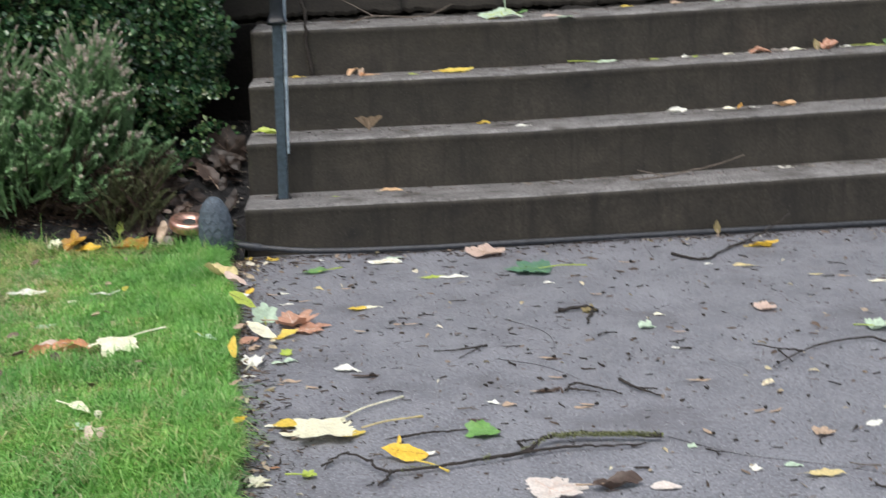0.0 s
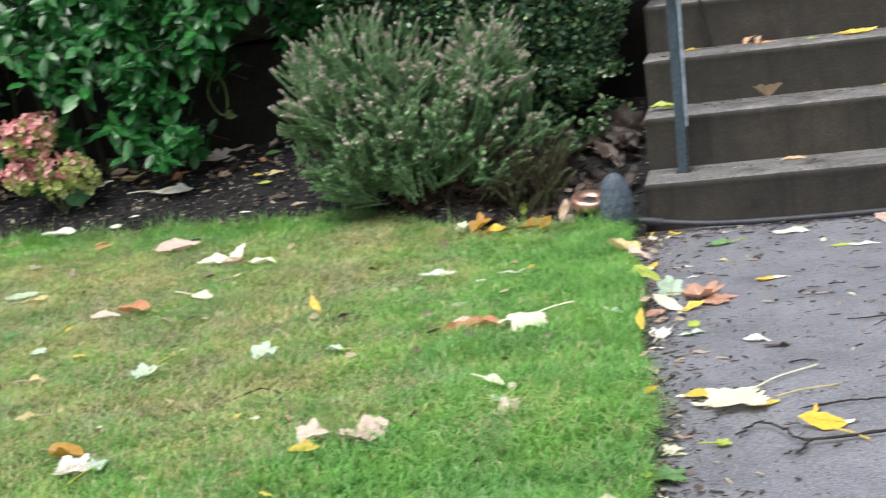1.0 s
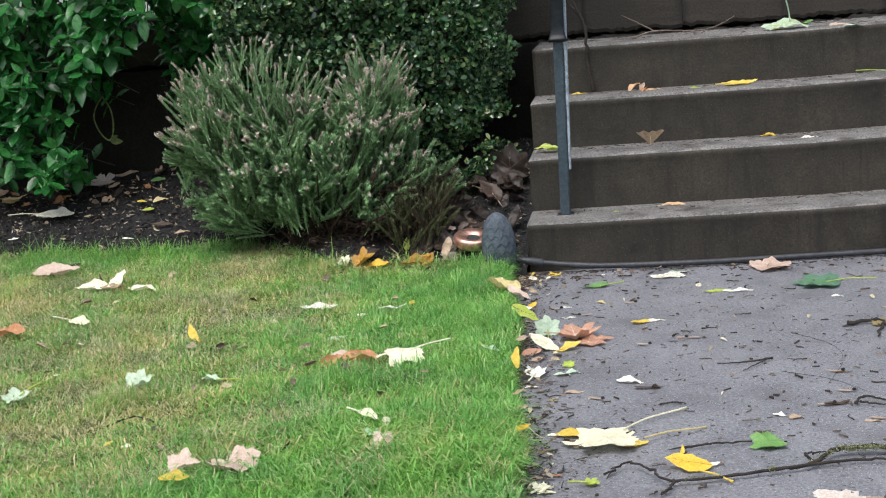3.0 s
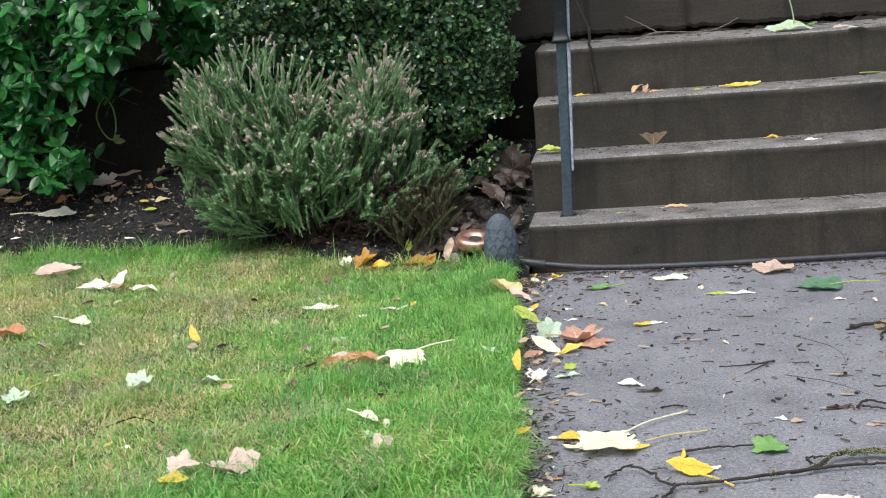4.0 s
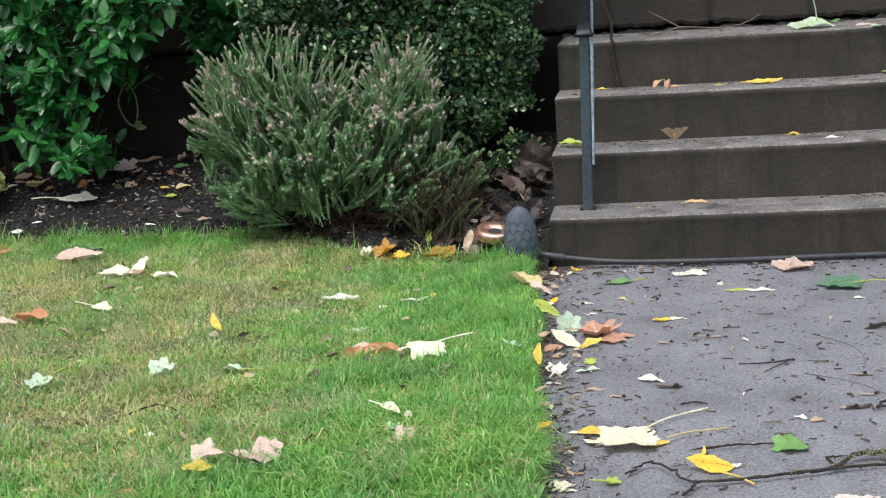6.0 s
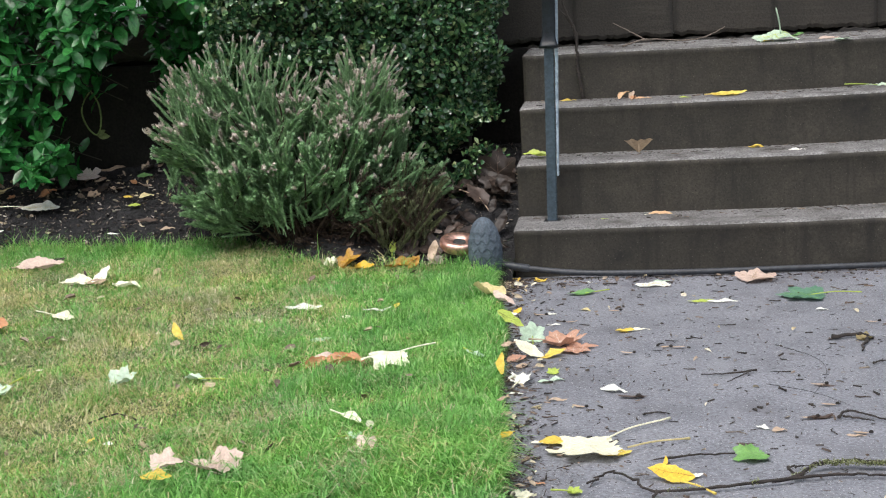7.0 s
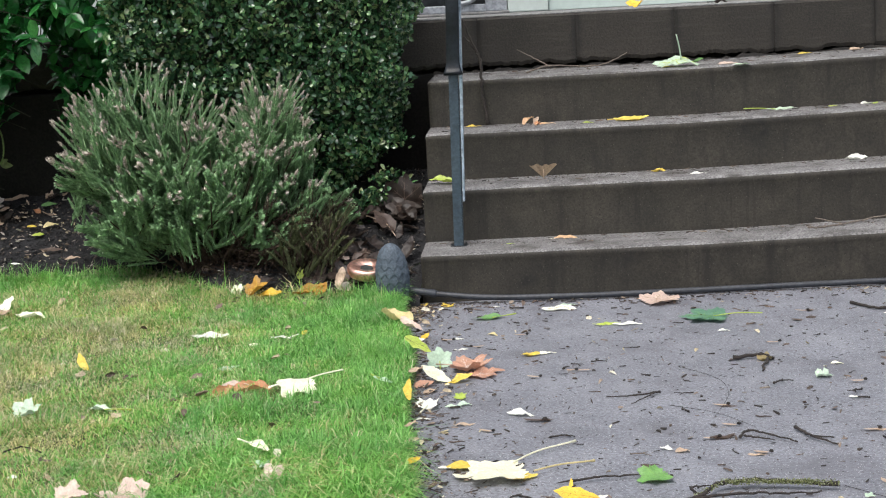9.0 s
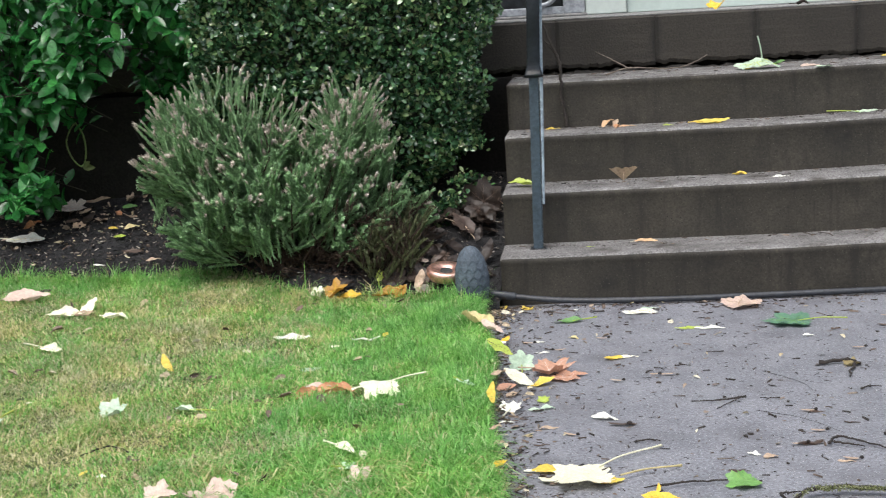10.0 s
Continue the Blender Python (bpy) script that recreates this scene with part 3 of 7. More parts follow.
# square post that leans slightly outwards
post = bmesh.ops.create_cube(bm, size=1)["verts"]
for v in post:
    top = v.co.z > 0
    v.co = Vector(((0.146 if top else 0.127) + v.co.x * 0.034, 0.165 + v.co.y * 0.034, 1.10 if top else 0.1695))
bmesh.ops.bevel(bm, geom=list(bm.edges), offset=0.003, segments=2, affect="EDGES")
rail_post = part("post", bm, M_IRON, rail, "blue-grey square iron post")
bm = bmesh.new()
box(bm, 0.098, 0.156, 0.138, 0.192, 0.169, 0.1735, 0.001)
part("foot_plate", bm, M_BLACKIRON, rail_post)
# drooping flat end of the rail, flaring at its tip
line = smooth_line([(0.140, 0.125, 0.775), (0.141, 0.136, 0.815), (0.144, 0.133, 0.90), (0.148, 0.128, 0.99), (0.150, 0.135, 1.07), (0.151, 0.175, 1.125), (0.151, 0.30, 1.20), (0.151, 0.75, 1.475), (0.151, 1.20, 1.745), (0.151, 1.5, 1.83), (0.151, 1.95, 1.83)], 5)
verts, faces = [], []
for i, p in enumerate(line):
    d = (line[min(i + 1, len(line) - 1)] - line[max(i - 1, 0)]).normalized()
    up = Vector((1, 0, 0)).cross(d).normalized()
    w = 0.0225 + 0.011 * max(0, 1 - i / 5.0)
    t = 0.006 + 0.004 * (i < 2)
    for a, b in ((-1, -0.6), (-0.75, -1), (0.75, -1), (1, -0.6), (1, 0.6), (0.75, 1), (-0.75, 1), (-1, 0.6)):
        verts.append(p + Vector((a * w, 0, 0)) + up * b * t)
for i in range(len(line) - 1):
    for k in range(8):
        a, b = i * 8 + k, i * 8 + (k + 1) % 8
        faces.append((a, b, b + 8, a + 8))
faces += [tuple(range(7, -1, -1)), tuple(range(len(verts) - 8, len(verts)))]
link_mesh("rail_bar", verts, faces, M_BLACKIRON, parent=rail, smooth=True)["label"] = "worn black iron rail bar with flared end"
bm = bmesh.new()
for v in bmesh.ops.create_cube(bm, size=1)["verts"]:
    top = v.co.z > 0
    v.co = Vector(((0.1745 if top else 0.1530) + v.co.x * (0.014 if top else 0.007), 0.160 + v.co.y * 0.030, 1.12 if top else 0.33))
bmesh.ops.bevel(bm, geom=list(bm.edges), offset=0.001, segments=1, affect="EDGES")
part("side_strap", bm, M_STRAP, rail_post, "pale scraped iron strap along the post")

# ---- hose ----
hose = tagged(new("garden_hose"), "dark grey garden hose lying along the foot of the stairs", "hose")
line = smooth_line([(-0.075, -0.016, 0.056), (-0.02, -0.017, 0.047), (0.05, -0.019, 0.036), (0.25, -0.040, 0.019), (0.6, -0.052, 0.0145), (1.0, -0.040, 0.0145), (1.6, -0.018, 0.0145), (2.4, -0.012, 0.0145), (3.4, -0.03, 0.0145)], 10)
v, f = tube(line, [0.0102] * len(line), 12)
link_mesh("tube", v, f, M_HOSE, parent=hose, smooth=True)
v, f = tube([(-0.045, -0.0165, 0.0515), (-0.04, -0.0165, 0.0505), (0.045, -0.0188, 0.037), (0.05, -0.019, 0.036)], [0.0115, 0.0138, 0.0138, 0.0115], 14)
link_mesh("coupling", v, f, M_COUPLING, parent=hose, smooth=True)["label"] = "grey plastic coupling"

# ---- scaled stone ornament ----
verts, faces = [], []
NU, NV = 132, 110
for j in range(NV + 1):
    s = j / NV
    e = (s - 0.42) / 0.58 if s > 0.42 else (0.42 - s) / 0.60
    r = 0.0535 * math.sqrt(max(0.0, 1 - e * e))
    for i in range(NU):
        a = 2 * math.pi * i / NU
        # overlapping pointed scales, thickest at their lower tips
        q, rise = s * 7.5, 0.0
        for row in range(int(q) + 1, int(q) - 3, -1):
            da = (a / (2 * math.pi) * 11 + 0.5 * (row % 2)) % 1.0 - 0.5
            low = row - 0.55 * (1 - 2 * abs(da))
            if low <= q:
                rise = max(0.0, 1 - (q - low) / 1.6) * (1 - 0.35 * abs(2 * da) ** 2)
                break
        rr = r * (0.955 + 0.065 * rise) + 0.0010 * noise.noise((math.cos(a) * 5, math.sin(a) * 5, s * 9))
        verts.append((max(0.0, rr) * math.cos(a), max(0.0, rr) * math.sin(a), 0.198 * s))
for j in range(NV):
    for i in range(NU):
        a, b = j * NU + i, j * NU + (i + 1) % NU
        faces.append((a, b, b + NU, a + NU))
faces.append(tuple(range(NU - 1, -1, -1)))
ornament = link_mesh("garden_ornament", verts, faces, M_ORNAMENT, smooth=True)
ornament.matrix_world = pose(-0.092, -0.050, 0.020, 4, -3, 20) @ Matrix.Diagonal((1.09, 1.09, 1.05, 1))
tagged(ornament, "blue-grey stone garden ornament like a scaled pinecone", "ornament")

# ---- copper dish ----
dish = tagged(new("copper_dish"), "small copper-rimmed round dish lying tilted among dry leaves", "dish")
prof = [(0.017, 0.006), (0.021, 0.011), (0.034, 0.016), (0.050, 0.019), (0.055, 0.013), (0.055, 0.0), (0.047, -0.012), (0.02, -0.016), (0.0, -0.016)]
verts, faces = [], []
for i in range(40):
    a = 2 * math.pi * i / 40
    verts += [(r * math.cos(a), r * math.sin(a), z) for r, z in prof]
for i in range(40):
    for k in range(len(prof) - 1):
        a, b = i * len(prof) + k, ((i + 1) % 40) * len(prof) + k
        faces.append((a, a + 1, b + 1, b))
link_mesh("rim", verts, faces, M_COPPER, parent=dish, smooth=True)
bm = bmesh.new()
bmesh.ops.create_cone(bm, cap_ends=True, segments=32, radius1=0.021, radius2=0.016, depth=0.01)
bmesh.ops.translate(bm, vec=(0, 0, 0.008), verts=bm.verts)
part("dish_face", bm, M_DARKPLASTIC, dish, "dark centre")
dish.matrix_world = pose(-0.196, 0.070, 0.110, 13, 3, 15) @ Matrix.Scale(1.25, 4)

# ---- heather bush ----
heather = tagged(new("heather_bush"), "rounded grey-green heather bush with pinkish spent flower tips", "bush")


def shoot_variant(seed, dead=False, blooms=True):
    """A bristly upright shoot of unit length: a stem with short needles and a spent flower spike."""
    r = np.random.default_rng(seed)
    verts, tris, idx = [], [], []
    bend = r.uniform(-0.10, 0.10, 2)

    def axis(t):
        return np.array([bend[0] * t * t, bend[1] * t * t, t])
    for k in range(3):
        a = 2 * math.pi * k / 3
        verts += [axis(0) + 0.012 * np.array([math.cos(a), math.sin(a), 0])]
    verts.append(axis(0.97))
    tris += [(0, 1, 3), (1, 2, 3), (2, 0, 3)]
    idx += [3 if dead else 0] * 3
    count = 40 if dead else 96
    for i in range(count):
        t = 0.16 + 0.80 * (i + r.random()) / count
        a = i * 2.4 + r.uniform(-0.4, 0.4)
        ln = (0.115 if not dead else 0.06) * (1.1 - 0.45 * t) * r.uniform(0.8, 1.3)
        out = np.array([math.cos(a), math.sin(a), 0.0])
        d = out * 0.62 + np.array([0, 0, 0.80])
        side = np.cross(d, out + [0, 0, 0.3])
        side /= np.linalg.norm(side)
        p = axis(t)
        n = len(verts)
        w = 0.027
        verts += [p - side * w * 0.6, p + side * w * 0.6, p + d * ln * 0.6 + side * w * 0.8, p + d * ln]
        tris += [(n, n + 1, n + 2), (n, n + 2, n + 3)]
        m = 3 if dead else 0
        if blooms and t > 0.82 and not dead:
            m = 1
        idx += [m, m]
    if blooms and not dead:
        for i in range(30):
            t = 0.66 + 0.38 * r.random() ** 0.8
            a = r.uniform(0, 6.28)
            p = axis(t) + 0.028 * (1.3 - t) * 2.6 * np.array([math.cos(a), math.sin(a), 0])
            s = r.uniform(0.008, 0.018)
            q = r.normal(size=(4, 3))
            q /= np.linalg.norm(q, axis=1, keepdims=True)
            n = len(verts)
            verts += list(p + q * s)
            tris += [(n, n + 1, n + 2), (n, n + 2, n + 3), (n, n + 3, n + 1), (n + 1, n + 3, n + 2)]
            idx += [1] * 4
    return np.array(verts), np.array(tris), np.array(idx)


def mound_points(centre, radii, n, lowest):
    """Points on an ellipsoid's upper part, and its outward normals."""
    d = rng.normal(size=(n * 4 + 40, 3))
    d /= np.linalg.norm(d, axis=1, keepdims=True)
    d = d[d[:, 2] > lowest][:n]
    p = np.array(centre) + d * radii
    nrm = d / np.array(radii)
    return p, nrm / np.linalg.norm(nrm, axis=1, keepdims=True)


shoots = [shoot_variant(s) for s in (1, 2, 3)] + [shoot_variant(4, blooms=False), shoot_variant(5, blooms=False), shoot_variant(6, dead=True)]
# masses of the bush: centre, radii, sprays, lowest outward slope
MOUNDS = [((-1.02, 0.42, 0.52), (0.315, 0.31, 0.27), 108, -0.60), ((-0.98, 0.35, 0.34), (0.31, 0.24, 0.22), 72, -0.65), ((-0.555, 0.42, 0.475), (0.165, 0.26, 0.26), 74, -0.50),
          ((-0.70, 0.26, 0.36), (0.19, 0.22, 0.20), 44, -0.3), ((-0.48, 0.32, 0.31), (0.14, 0.20, 0.18), 46, -0.75)]
pl, tu, sz, wh = [], [], [], []
for m, (c, rad, n, low) in enumerate(MOUNDS):
    for shrink, share in ((1.0, 0.60), (0.80, 0.40)):
        p, nr = mound_points(c, np.array(rad) * shrink, int(n * share * 1.3), low)
        wob = np.array([noise.noise(tuple(q * 4.6)) for q in p])
        p = p + nr * (wob * 0.15 + rng.normal(size=len(p)) * 0.02)[:, None]
        ray = p - np.array([-0.84, 0.42, 0.16])
        ray /= np.linalg.norm(ray, axis=1, keepdims=True)
        axis = ray * 1.0 + nr * 0.3 + np.array([0, -0.10, 0.22]) + rng.normal(size=p.shape) * 0.36
        # shoots rise rather than face outwards
        axis[:, 1] *= 0.75
        axis[:, 2] += 0.05
        axis /= np.linalg.norm(axis, axis=1, keepdims=True)
        # each spray: shoots leaving one branch, steeper towards its tip
        for q, ax in zip(p, axis):
            k = int(rng.integers(8, 24))
            s = rng.random(k) ** 0.8
            fan = rng.normal(size=(k, 3))
            fan -= (fan @ ax)[:, None] * ax
            fan /= np.linalg.norm(fan, axis=1, keepdims=True)
            d = ax + fan * (0.50 - 0.36 * s)[:, None] + np.array([0, 0, 0.10]) + rng.normal(size=(k, 3)) * 0.12
            d /= np.linalg.norm(d, axis=1, keepdims=True)
            ln = rng.uniform(0.085, 0.14, k) * (1 + 0.40 * s)
            tips = q - ax * (0.17 * (1 - s))[:, None] + fan * (0.045 * (1 - s) + 0.008)[:, None]
            pl.append(tips - d * ln[:, None])
            tu.append(frames_from(d, rng.uniform(0, 6.28, k)))
            sz.append(ln)
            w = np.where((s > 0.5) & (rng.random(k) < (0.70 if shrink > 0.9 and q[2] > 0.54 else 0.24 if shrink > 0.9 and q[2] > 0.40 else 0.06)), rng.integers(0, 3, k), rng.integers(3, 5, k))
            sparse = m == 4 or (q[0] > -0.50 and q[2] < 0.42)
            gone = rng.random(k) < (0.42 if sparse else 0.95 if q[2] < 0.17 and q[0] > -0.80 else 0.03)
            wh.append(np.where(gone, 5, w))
# long flower spikes standing clear of the mass
for c, rad, n in (((-1.02, 0.42, 0.53), (0.315, 0.31, 0.28), 120), ((-0.565, 0.42, 0.495), (0.155, 0.26, 0.27), 74), ((-0.80, 0.28, 0.42), (0.28, 0.22, 0.22), 26)):
    p, nr = mound_points(c, np.array(rad), n, 0.05)
    d = nr * 0.55 + np.array([0, 0, 0.8]) + (p - np.array(c)) * [1.0, 0.2, 0] + rng.normal(size=p.shape) * 0.24
    d /= np.linalg.norm(d, axis=1, keepdims=True)
    ln = rng.uniform(0.09, 0.165, n)
    pl.append(p - d * (ln * rng.uniform(0.45, 0.90, n))[:, None])
    tu.append(frames_from(d, rng.uniform(0, 6.28, n)))
    sz.append(np.stack([ln * 0.8, ln * 0.8, ln], 1))
    wh.append(rng.integers(0, 3, n))
sz = [a if a.ndim == 2 else np.repeat(a[:, None], 3, 1) for a in sz]
pl, tu, sz, wh = (np.concatenate(a) for a in (pl, tu, sz, wh))
keep = pl[:, 2] > np.array([land(x, y) for x, y in pl[:, :2]]) + 0.02
# the bare hollow under the front
mid = pl + tu[:, :, 2] * sz[:, 2:] * 0.6
keep &= (pl[:, 2] > 0.135) | (pl[:, 0] > -0.70)
keep &= ~((mid[:, 0] > -0.80) & (mid[:, 0] < -0.44) & (mid[:, 2] < 0.200 - 0.9 * np.abs(mid[:, 0] + 0.60) ** 1.3) & (mid[:, 1] < 0.42))
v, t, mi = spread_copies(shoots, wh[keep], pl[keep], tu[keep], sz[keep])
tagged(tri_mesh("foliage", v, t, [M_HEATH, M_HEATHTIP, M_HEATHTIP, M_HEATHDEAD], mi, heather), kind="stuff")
# sparse, half-dead upright growth at the side towards the stairs
n = 330
px, py = rng.uniform(-0.50, -0.32, n), rng.uniform(0.10, 0.36, n)
s = rng.random(n)
P = np.stack([px, py, [land(a, b) for a, b in zip(px, py)]], 1) + np.stack([0 * s, 0 * s, s * 0.17 * (1 - 1.8 * np.abs(px + 0.44))], 1)
d = np.stack([rng.normal(size=n) * 0.55 + 0.2, rng.normal(size=n) * 0.5 - 0.15, np.ones(n)], 1)
v, t, mi = spread_copies(shoots, np.where(rng.random(n) < 0.55, 5, rng.integers(3, 5, n)), P, frames_from(d, rng.uniform(0, 6.28, n)), rng.uniform(0.08, 0.14, n))
tagged(tri_mesh("sparse_growth", v, t, [M_HEATHOLD, M_HEATHTIP, M_HEATHTIP, M_HEATHDEAD], mi, heather), "brownish half-dead shoots", kind="stuff")
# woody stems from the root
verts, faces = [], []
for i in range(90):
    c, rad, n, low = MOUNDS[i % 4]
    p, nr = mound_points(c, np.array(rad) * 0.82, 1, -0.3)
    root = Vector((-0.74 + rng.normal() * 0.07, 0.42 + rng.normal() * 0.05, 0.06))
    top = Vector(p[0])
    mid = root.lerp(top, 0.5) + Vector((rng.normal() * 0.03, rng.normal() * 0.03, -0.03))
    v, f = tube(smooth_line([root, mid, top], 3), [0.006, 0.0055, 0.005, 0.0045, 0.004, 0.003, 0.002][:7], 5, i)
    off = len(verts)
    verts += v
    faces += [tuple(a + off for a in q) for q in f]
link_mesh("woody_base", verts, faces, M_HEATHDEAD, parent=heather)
# fine dead twigs under the front, with the hollow's shade in their dark brown
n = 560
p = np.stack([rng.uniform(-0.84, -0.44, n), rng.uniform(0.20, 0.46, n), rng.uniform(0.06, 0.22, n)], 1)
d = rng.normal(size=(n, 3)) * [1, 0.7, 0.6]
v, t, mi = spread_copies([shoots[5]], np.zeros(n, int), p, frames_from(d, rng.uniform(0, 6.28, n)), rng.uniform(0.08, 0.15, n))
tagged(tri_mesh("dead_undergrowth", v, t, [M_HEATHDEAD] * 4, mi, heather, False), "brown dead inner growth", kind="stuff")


# ---- leaves for shrubs ----
def blade_leaf(length, width, fold, droop, pointed):
    """A small evergreen leaf along +z, its face to +y, folded at the midrib."""
    st = [(0.0, 0.05), (0.22, 0.72), (0.5, 1.0), (0.78, 0.66 if pointed else 0.85), (1.0, 0.0)]
    verts, tris = [], []
    for t, w in st:
        y = -droop * t * t
        if 0.0 < w < 0.06 or w == 0.0:
            verts.append((0, y, t * length))
        else:
            verts += [(-w * width / 2, y + fold, t * length), (0, y, t * length), (w * width / 2, y + fold, t * length)]
    # 0; 1,2,3; 4,5,6; 7,8,9; 10
    tris += [(0, 2, 1), (0, 3, 2), (1, 2, 5), (1, 5, 4), (2, 3, 6), (2, 6, 5), (4, 5, 8), (4, 8, 7), (5, 6, 9), (5, 9, 8), (7, 8, 10), (8, 9, 10)]
    return np.array(verts, float), np.array(tris), np.zeros(len(tris), int)


# ---- clipped box hedge ----
hedge = tagged(new("box_hedge"), "tall clipped box hedge with small dark glossy leaves beside the stairs", "hedge")
HX0, HX1, HY0, HY1, HZ0, HZ1 = -1.19, -0.043, 0.64, 1.12, 0.24, 1.62


def hedge_right(z):
    return HX1 - 0.005 - 0.24 * bell(0.58, 0.22, z) - 0.075 * bell(1.02, 0.72, z)


# solid core behind the leaves, coloured near black for the hedge's shaded inside
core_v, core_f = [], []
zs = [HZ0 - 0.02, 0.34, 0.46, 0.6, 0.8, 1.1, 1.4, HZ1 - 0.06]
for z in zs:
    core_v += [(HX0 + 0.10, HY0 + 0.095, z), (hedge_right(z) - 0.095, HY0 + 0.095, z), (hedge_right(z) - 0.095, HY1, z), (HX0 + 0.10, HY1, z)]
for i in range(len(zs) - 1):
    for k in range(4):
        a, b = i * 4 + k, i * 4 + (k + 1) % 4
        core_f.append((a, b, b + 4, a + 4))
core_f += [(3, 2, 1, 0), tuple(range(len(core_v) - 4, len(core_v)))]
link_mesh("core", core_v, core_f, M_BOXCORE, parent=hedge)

n = 30000
p, nr = np.zeros((n, 3)), np.zeros((n, 3))
face = rng.random(n)
for i in range(n):
    z = rng.uniform(HZ0, HZ1)
    xr = hedge_right(z)
    if face[i] < 0.66:
        q, m = (rng.uniform(HX0, xr), HY0, z), (0, -1, 0.15)
    elif face[i] < 0.86:
        q, m = (xr, rng.uniform(HY0, HY1), z), (1, 0, 0.15)
    elif face[i] < 0.94:
        q, m = (HX0, rng.uniform(HY0, HY1), z), (-1, 0, 0.15)
    else:
        q, m = (rng.uniform(HX0, HX1), rng.uniform(HY0, HY1), HZ1), (0, 0, 1)
    q, m = np.array(q), np.array(m, float)
    # round the upright corners
    if q[0] > xr - 0.07 and q[1] < HY0 + 0.07:
        a = math.atan2(q[1] - HY0 - 0.07, q[0] - xr + 0.07)
        q[0], q[1] = xr - 0.07 + 0.07 * math.cos(a), HY0 + 0.07 + 0.07 * math.sin(a)
        m = np.array([math.cos(a), math.sin(a), 0.15])
    lump = 0.040 * noise.noise(tuple(q * 5.0)) + 0.048 * noise.noise(tuple(q * 13.0))
    p[i] = q + m * (lump - abs(rng.normal()) * 0.034)
    nr[i] = m
sprig = rng.normal(size=(n, 3)) * 0.95
d = nr * 0.55 + sprig + np.array([0, 0, 0.35])
lv = [blade_leaf(1, 0.64, 0.10, 0.10, False), blade_leaf(1, 0.70, 0.16, -0.08, False), blade_leaf(1, 0.58, 0.05, 0.22, False)]
fr = frames_from(d, rng.uniform(0, 6.28, n))
# turn each leaf's face towards the outside
facing = np.einsum("nj,nj->n", fr[:, :, 1], nr)
fr[facing < 0] = fr[facing < 0] * np.array([-1, -1, 1])[None, None, :]
v, t, mi = spread_copies(lv, rng.integers(0, 3, n), p, fr, rng.uniform(0.014, 0.033, n) * np.where(nr[:, 0] > 0.3, 0.82, 1.0))
tagged(tri_mesh("foliage", v, t, [M_BOXLEAF], mi, hedge, False), kind="stuff")
# loose sprays at the lower corner
n = 520
base = np.array([(-0.15, 0.70, 0.50), (-0.12, 0.70, 0.72), (-0.16, 0.68, 0.33), (-0.25, 0.62, 0.27), (-0.31, 0.60, 0.25), (-0.30, 0.58, 0.21), (-0.26, 0.60, 0.30), (-0.20, 0.64, 0.37)])
k = rng.integers(0, 8, n)
s = rng.random(n)
p = base[k] + np.array([0.09, -0.02, 0.03]) * (s[:, None] - 0.3) + rng.normal(size=(n, 3)) * 0.016
d = np.array([0.5, -0.2, 0.4]) + rng.normal(size=(n, 3)) * 0.6
v, t, mi = spread_copies(lv, rng.integers(0, 3, n), p, frames_from(d, rng.uniform(0, 6.28, n)), rng.uniform(0.016, 0.03, n))
tagged(tri_mesh("loose_growth", v, t, [M_BOXLEAF], mi, hedge, False), kind="stuff")
verts, faces = [], []
for i in range(9):
    x = HX0 + 0.15 + 0.10 * i
    v, f = tube([(x, 0.85 + 0.05 * math.sin(i * 2.0), land(x, 0.85) - 0.02), (x + 0.02, 0.86, 0.32), (x + 0.01, 0.87, 0.6)], [0.014, 0.011, 0.008], 6, i, 0.2)
    off = len(verts)
    verts += v
    faces += [tuple(a + off for a in q) for q in f]
link_mesh("woody_base", verts, faces, M_TWIG, parent=hedge)

# ---- laurel shrub ----
laurel = tagged(new("laurel_shrub"), "glossy green broad-leaved evergreen shrub against the dark foundation wall", "shrub")
leafv = [blade_leaf(1, 0.50, 0.05, 0.16, True), blade_leaf(1, 0.54, 0.04, 0.05, True), blade_leaf(1, 0.45, 0.07, 0.26, True)]


def in_laurel(x, y, z):
    """Inside the shrub's uneven mass, with its hanging lobes and gaps."""
    low = 0.44 + 0.10 * noise.noise((x * 2.3, 1.7, 0)) - 0.14 * bell(-2.35, -2.15, x) * bell(-1.80, -1.95, x) - 0.02 * bell(-2.6, -3.0, x)
    right = -1.74 + 0.11 * noise.noise((0, 2.0, z * 4.0)) - 0.12 * bell(0.75, 0.5, z) + 0.62 * bell(0.86, 0.98, z)
    return low < z and x < right and noise.noise((x * 3.6, y * 3.6, z * 3.6)) > -0.26


